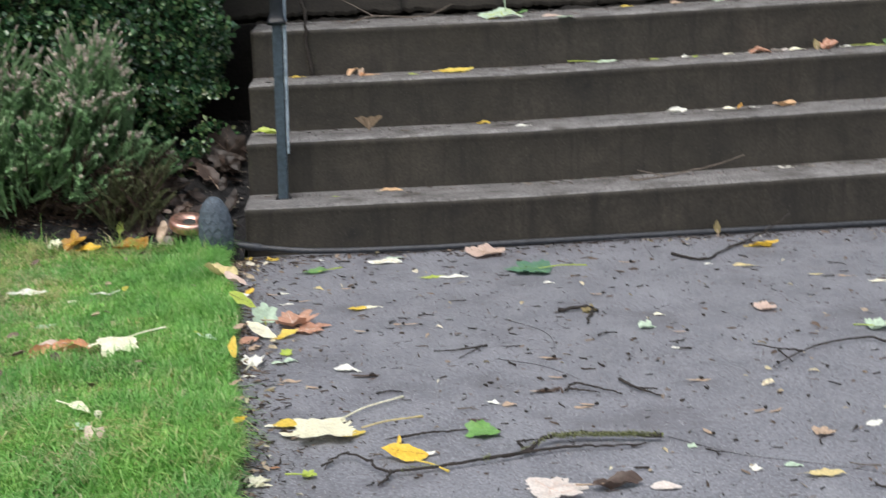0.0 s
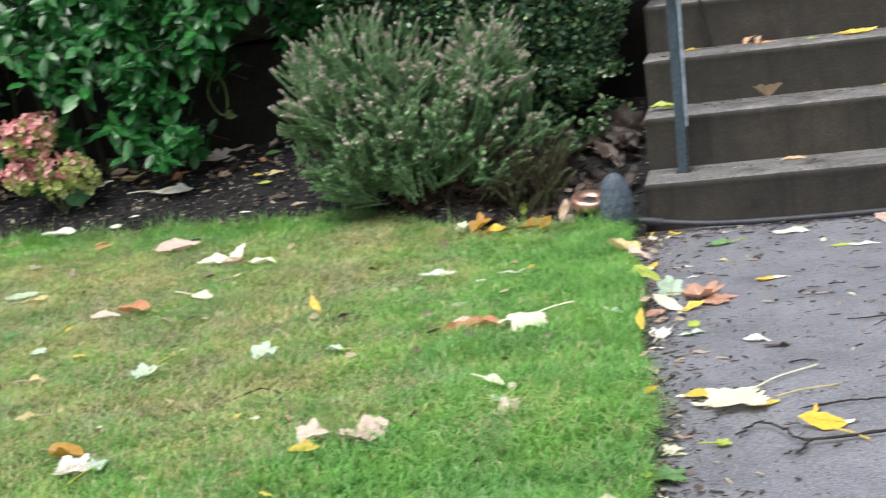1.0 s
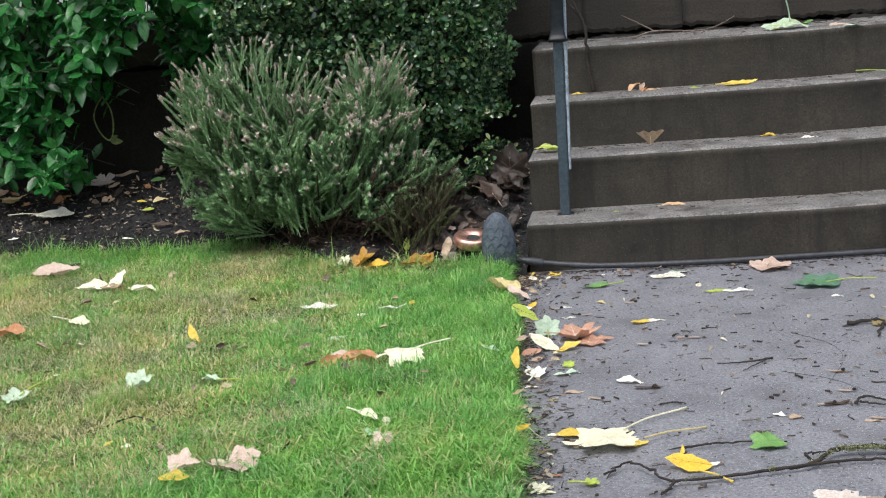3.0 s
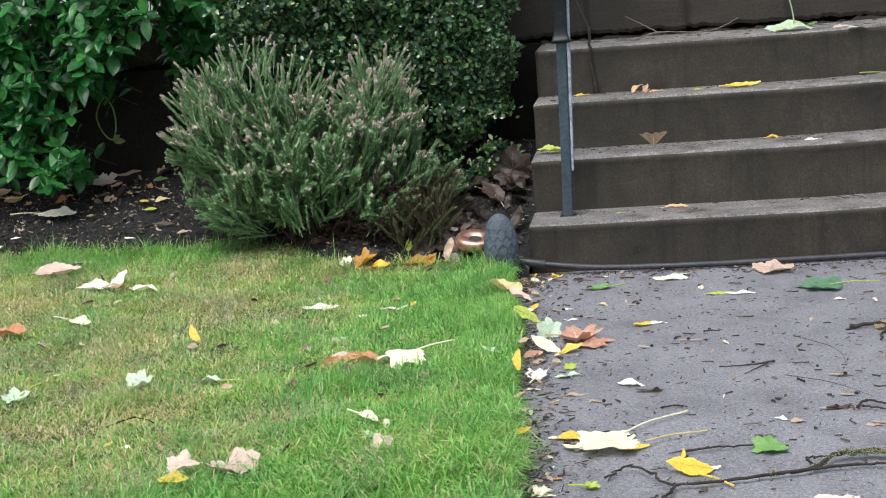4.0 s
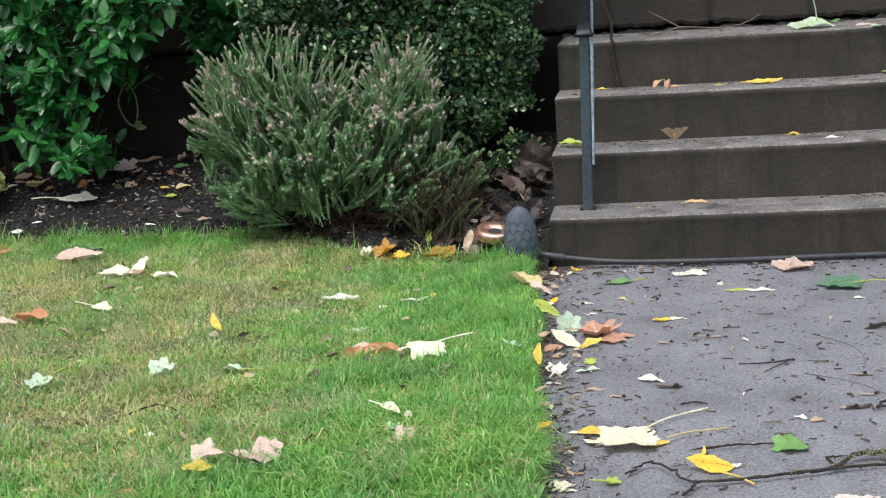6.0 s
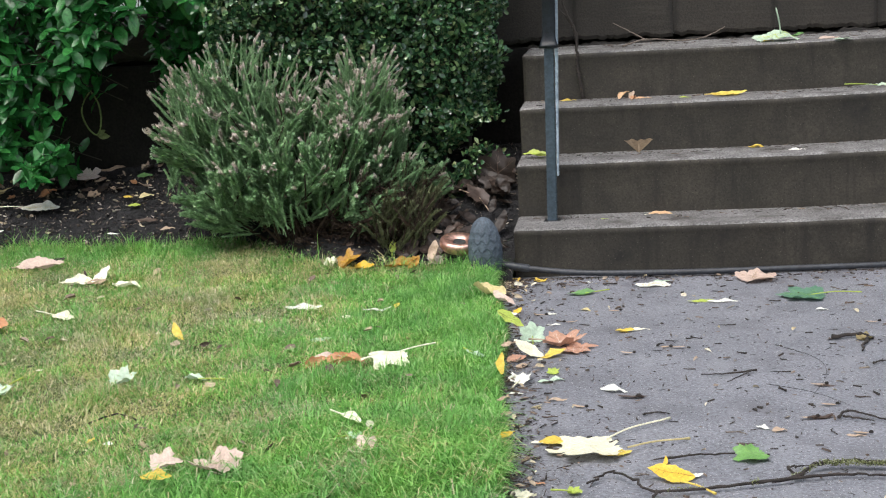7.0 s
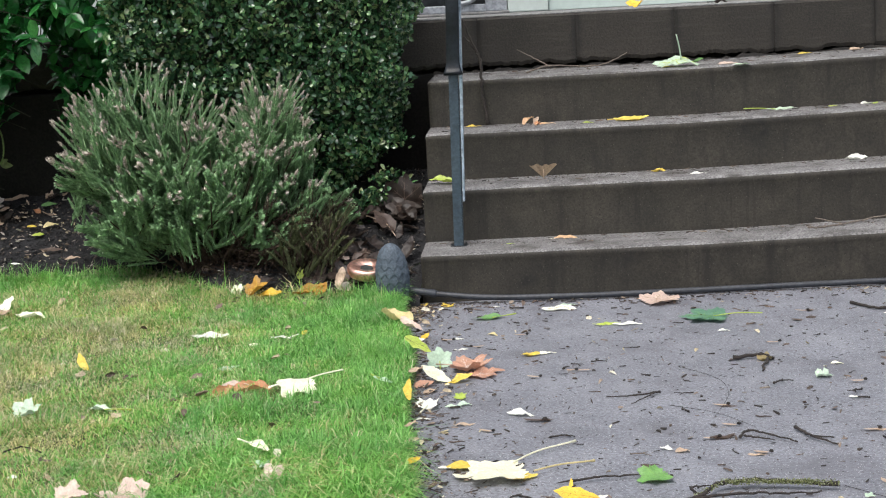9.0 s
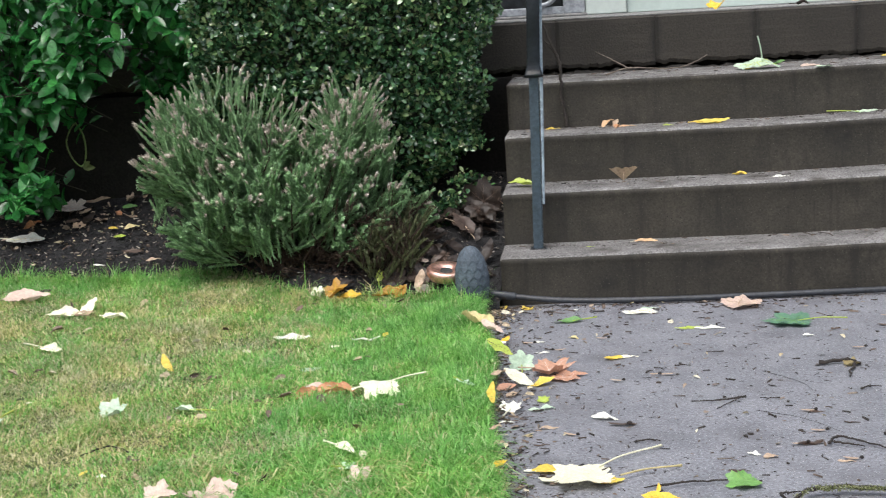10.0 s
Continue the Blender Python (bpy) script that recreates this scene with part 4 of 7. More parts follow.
P, D, S, AX = [], [], [], []
stems_v, stems_f = [], []
made = 0
while made < 1250:
    x, y, z = rng.uniform(-3.7, -1.1), rng.uniform(0.66, 1.02), rng.uniform(0.28, 1.75)
    extra = made > 1200
    if extra:
        x, y, z = rng.uniform(-1.52, -1.24), rng.uniform(0.95, 1.12), rng.uniform(0.66, 1.1)
    elif not in_laurel(x, y, z) or (abs(x + 2.5) < 0.32 and z < 0.62 and y < 0.95):
        continue
    made += 1
    ax = np.array([rng.normal() * 0.55 + 0.1, -0.85 + rng.normal() * 0.3, 0.30 + rng.normal() * 0.35])
    ax /= np.linalg.norm(ax)
    ln = rng.uniform(0.09, 0.15)
    root = np.array([x, y, z]) - ax * ln
    st, sf = tube([root - ax * 0.06, root, root + ax * ln], [0.0028, 0.0022, 0.0014], 4, made)
    off = len(stems_v)
    stems_v += st
    stems_f += [tuple(a + off for a in q) for q in sf]
    pairs = rng.integers(3, 5)
    fr = frames_from(ax[None], np.array([rng.uniform(0, 6.28)]))[0]
    for k in range(pairs):
        for sgn in (-1, 1):
            side = fr[:, 0] if k % 2 else fr[:, 1]
            dd = side * sgn * 1.0 + ax * (0.10 + 0.14 * k) + np.array([0, 0, -0.04]) + rng.normal(size=3) * 0.22
            AX.append(ax)
            P.append(root + ax * ln * (0.25 + 0.75 * k / pairs))
            D.append(dd)
            S.append(rng.uniform(0.068, 0.112) * (1 - 0.10 * k))
    P.append(root + ax * ln)
    D.append(ax + rng.normal(size=3) * 0.2)
    AX.append(ax)
    S.append(rng.uniform(0.035, 0.055))
P, D, S = np.array(P), np.array(D), np.array(S)
# leaf faces look up and out
z = D / np.linalg.norm(D, axis=1, keepdims=True)
face = np.array(AX) * 0.7 + np.array([0.0, -0.15, 0.75]) + rng.normal(size=D.shape) * 0.24
yv = face - (face * z).sum(1, keepdims=True) * z
yv /= np.linalg.norm(yv, axis=1, keepdims=True)
fr = np.stack([np.cross(yv, z), yv, z], 2)
v, t, mi = spread_copies(leafv, rng.integers(0, 3, len(P)), P, fr, S)
tagged(tri_mesh("foliage", v, t, [M_LAUREL], mi, laurel, True), kind="stuff")
tagged(link_mesh("twig_growth", stems_v, stems_f, M_LAURELSTEM, parent=laurel), kind="stuff")
verts, faces = [], []
for i in range(14):
    x = -3.5 + 0.10 * i
    v, f = tube(smooth_line([(x, 1.12, land(x, 1.12) - 0.02), (x + 0.05 * math.sin(i), 1.10, 0.6), (x + 0.12 * math.cos(i * 2), 1.06, 1.0), (x + 0.2 * math.sin(i * 3), 1.0, 1.4)], 3), [0.012] * 4 + [0.009] * 4 + [0.006] * 2, 6, i)
    link_mesh("stem", v, f, M_LAURELSTEM, parent=laurel)
loop = smooth_line([(-1.79, 0.96, 0.645), (-1.815, 0.955, 0.61), (-1.828, 0.95, 0.565), (-1.815, 0.95, 0.515), (-1.79, 0.945, 0.48), (-1.768, 0.945, 0.47), (-1.752, 0.945, 0.50), (-1.748, 0.95, 0.55), (-1.757, 0.955, 0.60), (-1.78, 0.958, 0.64), (-1.80, 0.96, 0.675)], 5)
v, f = tube(loop, [0.0032] * len(loop), 6)
link_mesh("vine_loop", v, f, M_VINE, parent=laurel, smooth=True)["label"] = "yellow-green looped vine shoot"
for k, turn in enumerate(((0.9, -0.3, -0.1), (0.5, -0.5, 0.35))):
    v, t, mi = spread_copies(leafv, np.zeros(1, int), np.array([[-1.768 + 0.01 * k, 0.94, 0.468]]), frames_from(np.array([turn]), np.array([math.pi * 0.5])), np.array([0.06 - 0.012 * k]))
    tri_mesh("shoot_leaf", v, t, [M_STEM], mi, laurel, True)

# ---- hydrangea ----
hydrangea = tagged(new("hydrangea"), "low hydrangea with fading pink and green flower heads", "hydrangea")


def floret():
    verts, tris = [], []
    for k in range(4):
        a = math.pi / 2 * k
        c, s = math.cos(a), math.sin(a)

        def at(u, w, h):
            return (c * u - s * w, s * u + c * w, h)
        n = len(verts)
        verts += [at(0.06, 0, 0.0), at(0.55, -0.46, 0.34), at(0.92, -0.14, 0.36), at(0.92, 0.14, 0.36), at(0.55, 0.46, 0.34), at(0.58, 0, 0.14)]
        tris += [(n, n + 1, n + 5), (n + 1, n + 2, n + 5), (n + 2, n + 3, n + 5), (n + 3, n + 4, n + 5), (n + 4, n, n + 5)]
    return np.array(verts, float), np.array(tris), np.zeros(len(tris), int)


fl = floret()
for k, (c, rad, count) in enumerate((((-2.558, 0.72, 0.487), (0.094, 0.085, 0.088), 270), ((-2.410, 0.72, 0.307), (0.105, 0.085, 0.080), 290), ((-2.584, 0.72, 0.313), (0.080, 0.085, 0.066), 190))):
    p, nr = mound_points(c, np.array(rad), count, -0.75)
    p = p + nr * np.array([0.065 * noise.noise(tuple(q * 11)) for q in p])[:, None] + rng.normal(size=p.shape) * 0.009
    pink = (nr[:, 2] * 0.5 + (0.12, -0.35, -0.15)[k] + rng.normal(size=len(p)) * 0.35 - 0.25 * nr[:, 0] > 0.0).astype(int)
    v, t, mi = spread_copies([fl, (fl[0], fl[1], fl[2] + 1)], pink, p, frames_from(nr + rng.normal(size=nr.shape) * 0.7, rng.uniform(0, 6.28, len(p))), rng.uniform(0.015, 0.026, len(p)))
    ob = tri_mesh("flower_head", v, t, [M_FLORET, M_FLORETPINK], mi, hydrangea)
    tagged(ob, "domed head of pink and green florets")
    v, f = tube(smooth_line([(-2.47, 0.80, land(-2.47, 0.80) - 0.01), ((c[0] - 2.47) / 2, 0.78, c[2] * 0.7), (c[0], c[1] + 0.01, c[2])], 4), [0.005] * 9, 6)
    link_mesh("flower_stem", v, f, M_STEM, parent=hydrangea)

hl = blade_leaf(1, 0.62, 0.04, 0.22, True)
for k in range(9):
    a = k * 0.7
    d = np.array([[math.cos(a), math.sin(a) * 0.7 - 0.2, 0.25]])
    v, t, mi = spread_copies([hl], np.zeros(1, int), np.array([[-2.47 + 0.02 * math.cos(a), 0.76, 0.20 + 0.012 * k]]), frames_from(d, np.array([math.pi / 2 - 0.2])), np.array([rng.uniform(0.09, 0.13)]))
    tri_mesh("leaf", v, t, [M_LAUREL], mi, hydrangea, True)

# ---- mulch chips ----
n = 13000
px = rng.uniform(-3.3, 0.0, n)
py = np.array([bed_edge(x) for x in px]) + rng.random(n) ** 1.2 * (1.18 - np.array([bed_edge(x) for x in px])) - 0.045
P = np.stack([px, py, [land(x, y) + 0.012 for x, y in zip(px, py)]], 1)
chips = []
for s in range(4):
    r = np.random.default_rng(40 + s)
    a = np.sort(r.uniform(0, 6.28, 5))
    top = np.stack([np.cos(a) * r.uniform(0.6, 1.2), np.sin(a) * 0.45, r.uniform(0.05, 0.2, 5)], 1)
    bot = top * [1.05, 1.05, 0] - [0, 0, 0.06]
    vv = np.concatenate([top, bot])
    tt = [(0, 1, 2), (0, 2, 3), (0, 3, 4)] + [q for k in range(5) for q in ((k, k + 5, (k + 1) % 5 + 5), (k, (k + 1) % 5 + 5, (k + 1) % 5))]
    chips.append((vv, np.array(tt), np.zeros(len(tt), int)))
tilt = np.array([0, -0.3, 1.0]) + rng.normal(size=(n, 3)) * 0.6
v, t, mi = spread_copies(chips, rng.integers(0, 4, n), P, frames_from(tilt, rng.uniform(0, 6.28, n)), rng.uniform(0.0035, 0.014, n))
tagged(tri_mesh("bark_mulch", v, t, [M_CHIP], mi), "dark bark chips covering the planting bed", "mulch", kind="stuff")

# ---- path litter too small to count ----
n = 15500
py = np.where(rng.random(n) < 0.22, -0.03 - rng.exponential(0.06, n), -rng.random(n) ** 0.9 * 3.2)
px = np.array([path_edge(y) for y in py]) + 0.005 + np.where(rng.random(n) < 0.30, rng.exponential(0.05, n), rng.random(n) ** 1.1 * 2.9)
P = np.stack([px, py, np.full(n, 0.0035)], 1)
sh = []
for s in range(5):
    r = np.random.default_rng(60 + s)
    if s < 3:
        line = np.cumsum(np.concatenate([np.zeros((1, 3)), np.stack([r.uniform(0.5, 0.8, 3), r.normal(size=3) * 0.22, r.normal(size=3) * 0.03], 1)]), 0)
        v0, f0 = tube([tuple(q - line[2] * 0.6) for q in line], [0.09, 0.10, 0.085, 0.04], 4, s)
        tt = [q for f in f0 for q in ([f] if len(f) == 3 else [(f[0], f[1], f[2]), (f[0], f[2], f[3])])]
        sh.append((np.array([tuple(q) for q in v0]), np.array(tt), np.zeros(len(tt), int)))
    else:
        vv, tt, mi = chips[s - 3]
        sh.append((vv * [1, 0.8, 1.2], tt, mi))
sizes = np.exp(rng.normal(-5.75, 0.78, n)).clip(0.0013, 0.019)
up = np.array([0, 0, 1.0]) + rng.normal(size=(n, 3)) * 0.05
v, t, mi = spread_copies(sh, np.where(rng.random(n) < 0.3, rng.integers(0, 3, n), rng.integers(3, 5, n)), P, frames_from(up, rng.uniform(0, 6.28, n)), sizes)
tagged(tri_mesh("path_litter", v, t, [M_DEBRIS], mi), "scattered bark crumbs, bud scales and twig bits on the path", "litter", kind="stuff")
# scraps of dry leaf along the lawn's edge, by the hose and strewn thinly over the path
n = 760
py = np.where(rng.random(n) < 0.12, -0.05 - rng.exponential(0.05, n), -0.05 - rng.random(n) * 2.6)
px = np.array([path_edge(y) for y in py]) + np.where(rng.random(n) < 0.60, -0.012 + rng.exponential(0.028, n), rng.random(n) * 2.6)
py[:130] = -0.06 - rng.exponential(0.14, 130)
px[:130] = np.array([path_edge(y) for y in py[:130]]) + rng.exponential(0.05, 130)
P = np.stack([px, py, np.full(n, 0.006)], 1)
scrap = []
for s in range(4):
    vv, tt, mi = blade_leaf(1, (0.3, 0.6, 0.8, 0.45)[s], (0.12, 0.2, -0.1, 0.25)[s], (0.3, -0.25, 0.15, 0.4)[s], s % 2 == 0)
    scrap.append((vv - [0, 0, 0.5], tt, mi))
lie = np.stack([rng.normal(size=n), rng.normal(size=n), np.abs(rng.normal(size=n)) * 0.12], 1)
lie /= np.linalg.norm(lie, axis=1, keepdims=True)
up = np.array([0, 0, 1.0]) + rng.normal(size=(n, 3)) * 0.3
yv = up - (up * lie).sum(1, keepdims=True) * lie
yv /= np.linalg.norm(yv, axis=1, keepdims=True)
v, t, mi = spread_copies(scrap, rng.integers(0, 4, n), P, np.stack([np.cross(yv, lie), yv, lie], 2), np.exp(rng.normal(-4.25, 0.45, n)).clip(0.007, 0.035))
tagged(tri_mesh("leaf_scraps", v, t, [M_SCRAP], mi, None, True), "tan, yellow and brown scraps of dry leaf along the lawn edge", "litter", kind="stuff")
# scraps caught in the lawn
n = 110
px, py = rng.uniform(-2.3, -0.08, n), rng.uniform(-2.45, 0.0, n)
P = np.stack([px, py, np.array([land(a, b) for a, b in zip(px, py)]) + rng.uniform(0.016, 0.028, n)], 1)
lie = np.stack([rng.normal(size=n), rng.normal(size=n) * 0.6, np.abs(rng.normal(size=n)) * 0.25], 1)
lie /= np.linalg.norm(lie, axis=1, keepdims=True)
up = np.array([0, -0.25, 1.0]) + rng.normal(size=(n, 3)) * 0.4
yv = up - (up * lie).sum(1, keepdims=True) * lie
yv /= np.linalg.norm(yv, axis=1, keepdims=True)
v, t, mi = spread_copies(scrap, rng.integers(0, 4, n), P, np.stack([np.cross(yv, lie), yv, lie], 2), rng.uniform(0.014, 0.042, n))
tagged(tri_mesh("lawn_scraps", v, t, [M_SCRAP], mi, None, True), "tan, pale and brown leaf scraps caught in the grass", "litter", kind="stuff")
# scraps on the planting bed
n = 720
px = rng.uniform(-3.1, -0.40, n)
py = np.array([bed_edge(x) for x in px]) + rng.random(n) ** 0.7 * 0.66
P = np.stack([px, py, [land(x, y) + 0.014 for x, y in zip(px, py)]], 1)
lie = np.stack([rng.normal(size=n) * 1.3, rng.normal(size=n), rng.normal(size=n) * 0.2], 1)
v, t, mi = spread_copies(scrap, rng.integers(0, 4, n), P, frames_from(lie, rng.uniform(0, 6.28, n)), np.exp(rng.normal(-4.3, 0.5, n)).clip(0.006, 0.04))
tagged(tri_mesh("bed_scraps", v, t, [M_SCRAP], mi, None, True), "pale and brown leaf scraps strewn on the mulch", "litter", kind="stuff")
# crumbs on the treads, thickest along the backs, and rubble in the gap under the porch blocks
n = 3600
k = rng.integers(0, 4, n)
back = np.array(STEP_Y[1:] + [WALL_Y])[k]
depth = np.minimum(rng.exponential(np.where(k == 3, 0.11, 0.045), n), np.where(k == 3, 0.42, 0.23))
px = rng.uniform(0.02, 3.2, n)
P = np.stack([px, back - depth - 0.001, np.array([tread_z(a, b) for a, b in zip(k, px)]) + 0.003], 1)
v, t, mi = spread_copies(sh, rng.integers(0, 5, n), P, frames_from(np.array([0, 0, 1.0]) + rng.normal(size=(n, 3)) * 0.1, rng.uniform(0, 6.28, n)), np.exp(rng.normal(-5.35, 0.6, n)).clip(0.0015, 0.016))
tagged(tri_mesh("stair_litter", v, t, [M_DEBRIS], mi), "bark crumbs and twig bits gathered on the stair treads", "litter", kind="stuff")

# ---- grass ----
def lush(x, y):
    """The long, thick tuft beside the path."""
    return math.exp(-((x + 0.18) / 0.42) ** 2 - ((y + 2.18) / 0.26) ** 2)


def dryness(x, y):
    """How much straw shows in the lawn: none by the path and along the bed, patches beyond and at the bush's foot."""
    far = path_edge(y) - x
    d = 0.74 * bell(0.18, 1.05, far) * (1 - 0.45 * bell(-1.9, -2.5, y))
    d = max(d, 1.05 * max(0.0, 1 - math.hypot((x + 0.62) / 0.46, (y - 0.0) / 0.22)))
    d *= 1 - 0.80 * bell(0.50, 0.10, bed_edge(x) - y) * bell(-0.9, -1.3, x)
    d *= 1 - 0.75 * lush(x, y)
    d = max(d, 0.85 * math.exp(-((x + 0.45) / 0.16) ** 2 - ((y + 1.78) / 0.11) ** 2))
    d += 0.40 * noise.noise((x * 2.6, y * 2.6, 5)) + 0.28 * noise.noise((x * 5.2, y * 5.2, 11)) + 0.36 * noise.noise((x * 8.0, y * 8.0, 2)) + 0.22 * noise.noise((x * 21.0, y * 21.0, 8))
    return min(1.0, max(0.0, d))


def grass_field(n, x_range, y_range, tall, flat=False, fringe=False, border=False):
    x, y = rng.uniform(*x_range, n), rng.uniform(*y_range, n)
    if fringe:
        x = np.array([path_edge(b) for b in y]) - 0.012 - rng.exponential(0.022, n)
    if border:
        y = np.array([bed_edge(a) for a in x]) + 0.012 - rng.exponential(0.03, n)
    inside = np.array([a < path_edge(b) - 0.010 and b < bed_edge(a) + 0.015 for a, b in zip(x, y)])
    x, y = x[inside], y[inside]
    n = len(x)
    z = np.array([land(a, b) for a, b in zip(x, y)]) - 0.004
    dry = np.array([dryness(a, b) for a, b in zip(x, y)])
    clump = np.array([noise.noise((a * 7, b * 7, 9)) for a, b in zip(x, y)])
    tuft = np.array([max(0.0, noise.noise((a * 3.7, b * 3.7, 6)) - 0.05) for a, b in zip(x, y)])
    edge = np.exp(-np.abs(np.array([path_edge(b) for b in y]) - x) / 0.22) + 1.5 * np.exp(-np.abs(np.array([bed_edge(a) for a in x]) - y) / 0.10)
    gap = np.array([path_edge(b) for b in y]) - x
    rich = np.array([lush(a, b) for a, b in zip(x, y)])
    ln = tall * rng.uniform(0.5, 1.3, n) * (1 + 0.4 * clump) * (1 + 0.45 * edge + 1.5 * tuft + 0.35 * rich) * (1 - 0.30 * dry)
    yaw = np.array([7.0 * noise.noise((a * 5.5, b * 5.5, 4)) for a, b in zip(x, y)]) + np.where(rng.random(n) < 0.62, rng.uniform(-3.14, 3.14, n), rng.normal(size=n) * 0.6)
    yaw = np.where(rng.random(n) < 0.7 * rich, -0.5 + rng.normal(size=n) * 0.7, yaw)
    if fringe:
        yaw = rng.normal(size=n) * 0.9
    elif not flat:
        # the mown edge stands back from the path
        ln *= np.clip((gap + 0.01) / 0.05, 0.35, 1.0)
    lean = np.abs(rng.normal(1.02, 0.42, n)).clip(0.05, 1.5) if not flat else rng.uniform(1.15, 1.5, n)
    pick = rng.random(n) < dry
    if not flat:
        # dry blades lie matted
        lean = np.where(pick, rng.uniform(0.9, 1.5, n), lean)
    z = z + (rng.uniform(0.004, 0.022, n) if flat else 0)
    w = rng.uniform(0.0007, 0.0016, n) * (1 + 0.25 * rich)
    dx, dy = np.cos(yaw), np.sin(yaw)
    sx, sy = -dy, dx
    l1, l2 = lean * 0.55, lean * 1.35
    mid = np.stack([x + dx * np.sin(l1) * ln * 0.5, y + dy * np.sin(l1) * ln * 0.5, z + np.cos(l1) * ln * 0.5], 1)
    tip = mid + np.stack([dx * np.sin(l2), dy * np.sin(l2), np.cos(l2)], 1) * (ln * 0.5)[:, None]
    tip[:, 2] = np.maximum(tip[:, 2], z + 0.003)
    side = np.stack([sx, sy, 0 * sx], 1) * w[:, None]
    root = np.stack([x, y, z], 1)
    v = np.stack([root - side, root + side, mid - side * 0.9, mid + side * 0.9, tip], 1).reshape(-1, 3)
    t = (np.array([(0, 1, 3), (0, 3, 2), (2, 3, 4)])[None] + (np.arange(n) * 5)[:, None, None]).reshape(-1, 3)
    return v, t, np.repeat(pick.astype(int), 3)


fields = [grass_field(240000, (-3.05, 0.3), (-2.75, 0.62), 0.038), grass_field(7000, (-0.62, 0.16), (-2.50, -1.86), 0.060, flat=True), grass_field(13000, (-5.0, 0.6), (-4.6, 0.9), 0.05),
          grass_field(125000, (-3.05, 0.3), (-2.75, 0.62), 0.034, flat=True), grass_field(9000, (-0.3, 0.3), (-2.75, 0.05), 0.024, fringe=True), grass_field(4600, (-3.0, -0.1), (-0.5, 0.5), 0.056, border=True), grass_field(420, (-0.34, -0.05), (-0.5, 0.5), 0.046, border=True)]
# the lawn goes on, more thinly sown, beyond and behind
rng_state = rng.bit_generator.state
fields += [grass_field(60000, (-5.2, 0.6), (-5.6, -2.7), 0.062), grass_field(40000, (-6.0, -3.0), (-2.75, 0.7), 0.062)]
rng.bit_generator.state = rng_state
offs = np.cumsum([0] + [len(f[0]) for f in fields])
tagged(tri_mesh("grass", np.concatenate([f[0] for f in fields]), np.concatenate([f[1] + o for f, o in zip(fields, offs)]), [M_GRASS, M_STRAW], np.concatenate([f[2] for f in fields])),
       "short lawn grass, lush by the path and straw-mixed beyond", "grass", kind="stuff")


# ---- fallen leaves ----
LEAF_COUNT = [0]
WORDS = {"cream": "pale cream-yellow", "white": "bleached whitish", "yellow": "yellow", "gold": "golden-orange", "orange": "rust-orange", "rust": "pinkish rust-brown", "tan": "dry tan",
         "pink": "pinkish-tan", "brown": "dry brown", "dull": "dull tan-brown", "palegreen": "pale green", "pale": "pale pinkish-white", "olive": "olive-brown", "buff": "buff-yellow", "bright": "bright green", "peach": "pale peach", "amber": "amber-brown", "green": "fresh green", "deep": "dark green", "lime": "lime-green", "mint": "pale mint-green upturned"}
SHAPES = {"maple": "lobed maple", "oval": "oval", "curl": "curled", "strip": "narrow rolled"}


def lobed_radius(a, r):
    """Radius of a maple leaf's edge at the angle a from its tip."""
    lobes = 0.0
    for c, h, w in ((0.0, 1.0, 0.46), (0.90, 0.90, 0.46), (-0.90, 0.90, 0.46), (1.95, 0.60, 0.55), (-1.95, 0.60, 0.55)):
        dlt = abs((a - c + math.pi) % (2 * math.pi) - math.pi)
        lobes = max(lobes, h * max(0.0, 1 - dlt / w) ** 0.75)
    return 0.60 + 0.40 * lobes - 0.10 * max(0, math.cos(a - math.pi)) ** 6 + 0.05 * math.sin(a * 17 + r) + 0.03 * math.sin(a * 31 + 2 * r)


VEIN = {"cream": "cream", "white": "buff", "pink": "tan", "pale": "pink", "peach": "tan", "gold": "amber", "yellow": "gold", "orange": "rust", "rust": "pink", "mint": "lime",
        "palegreen": "lime", "bright": "lime", "deep": "green", "green": "lime", "dull": "brown", "tan": "dull", "amber": "gold"}


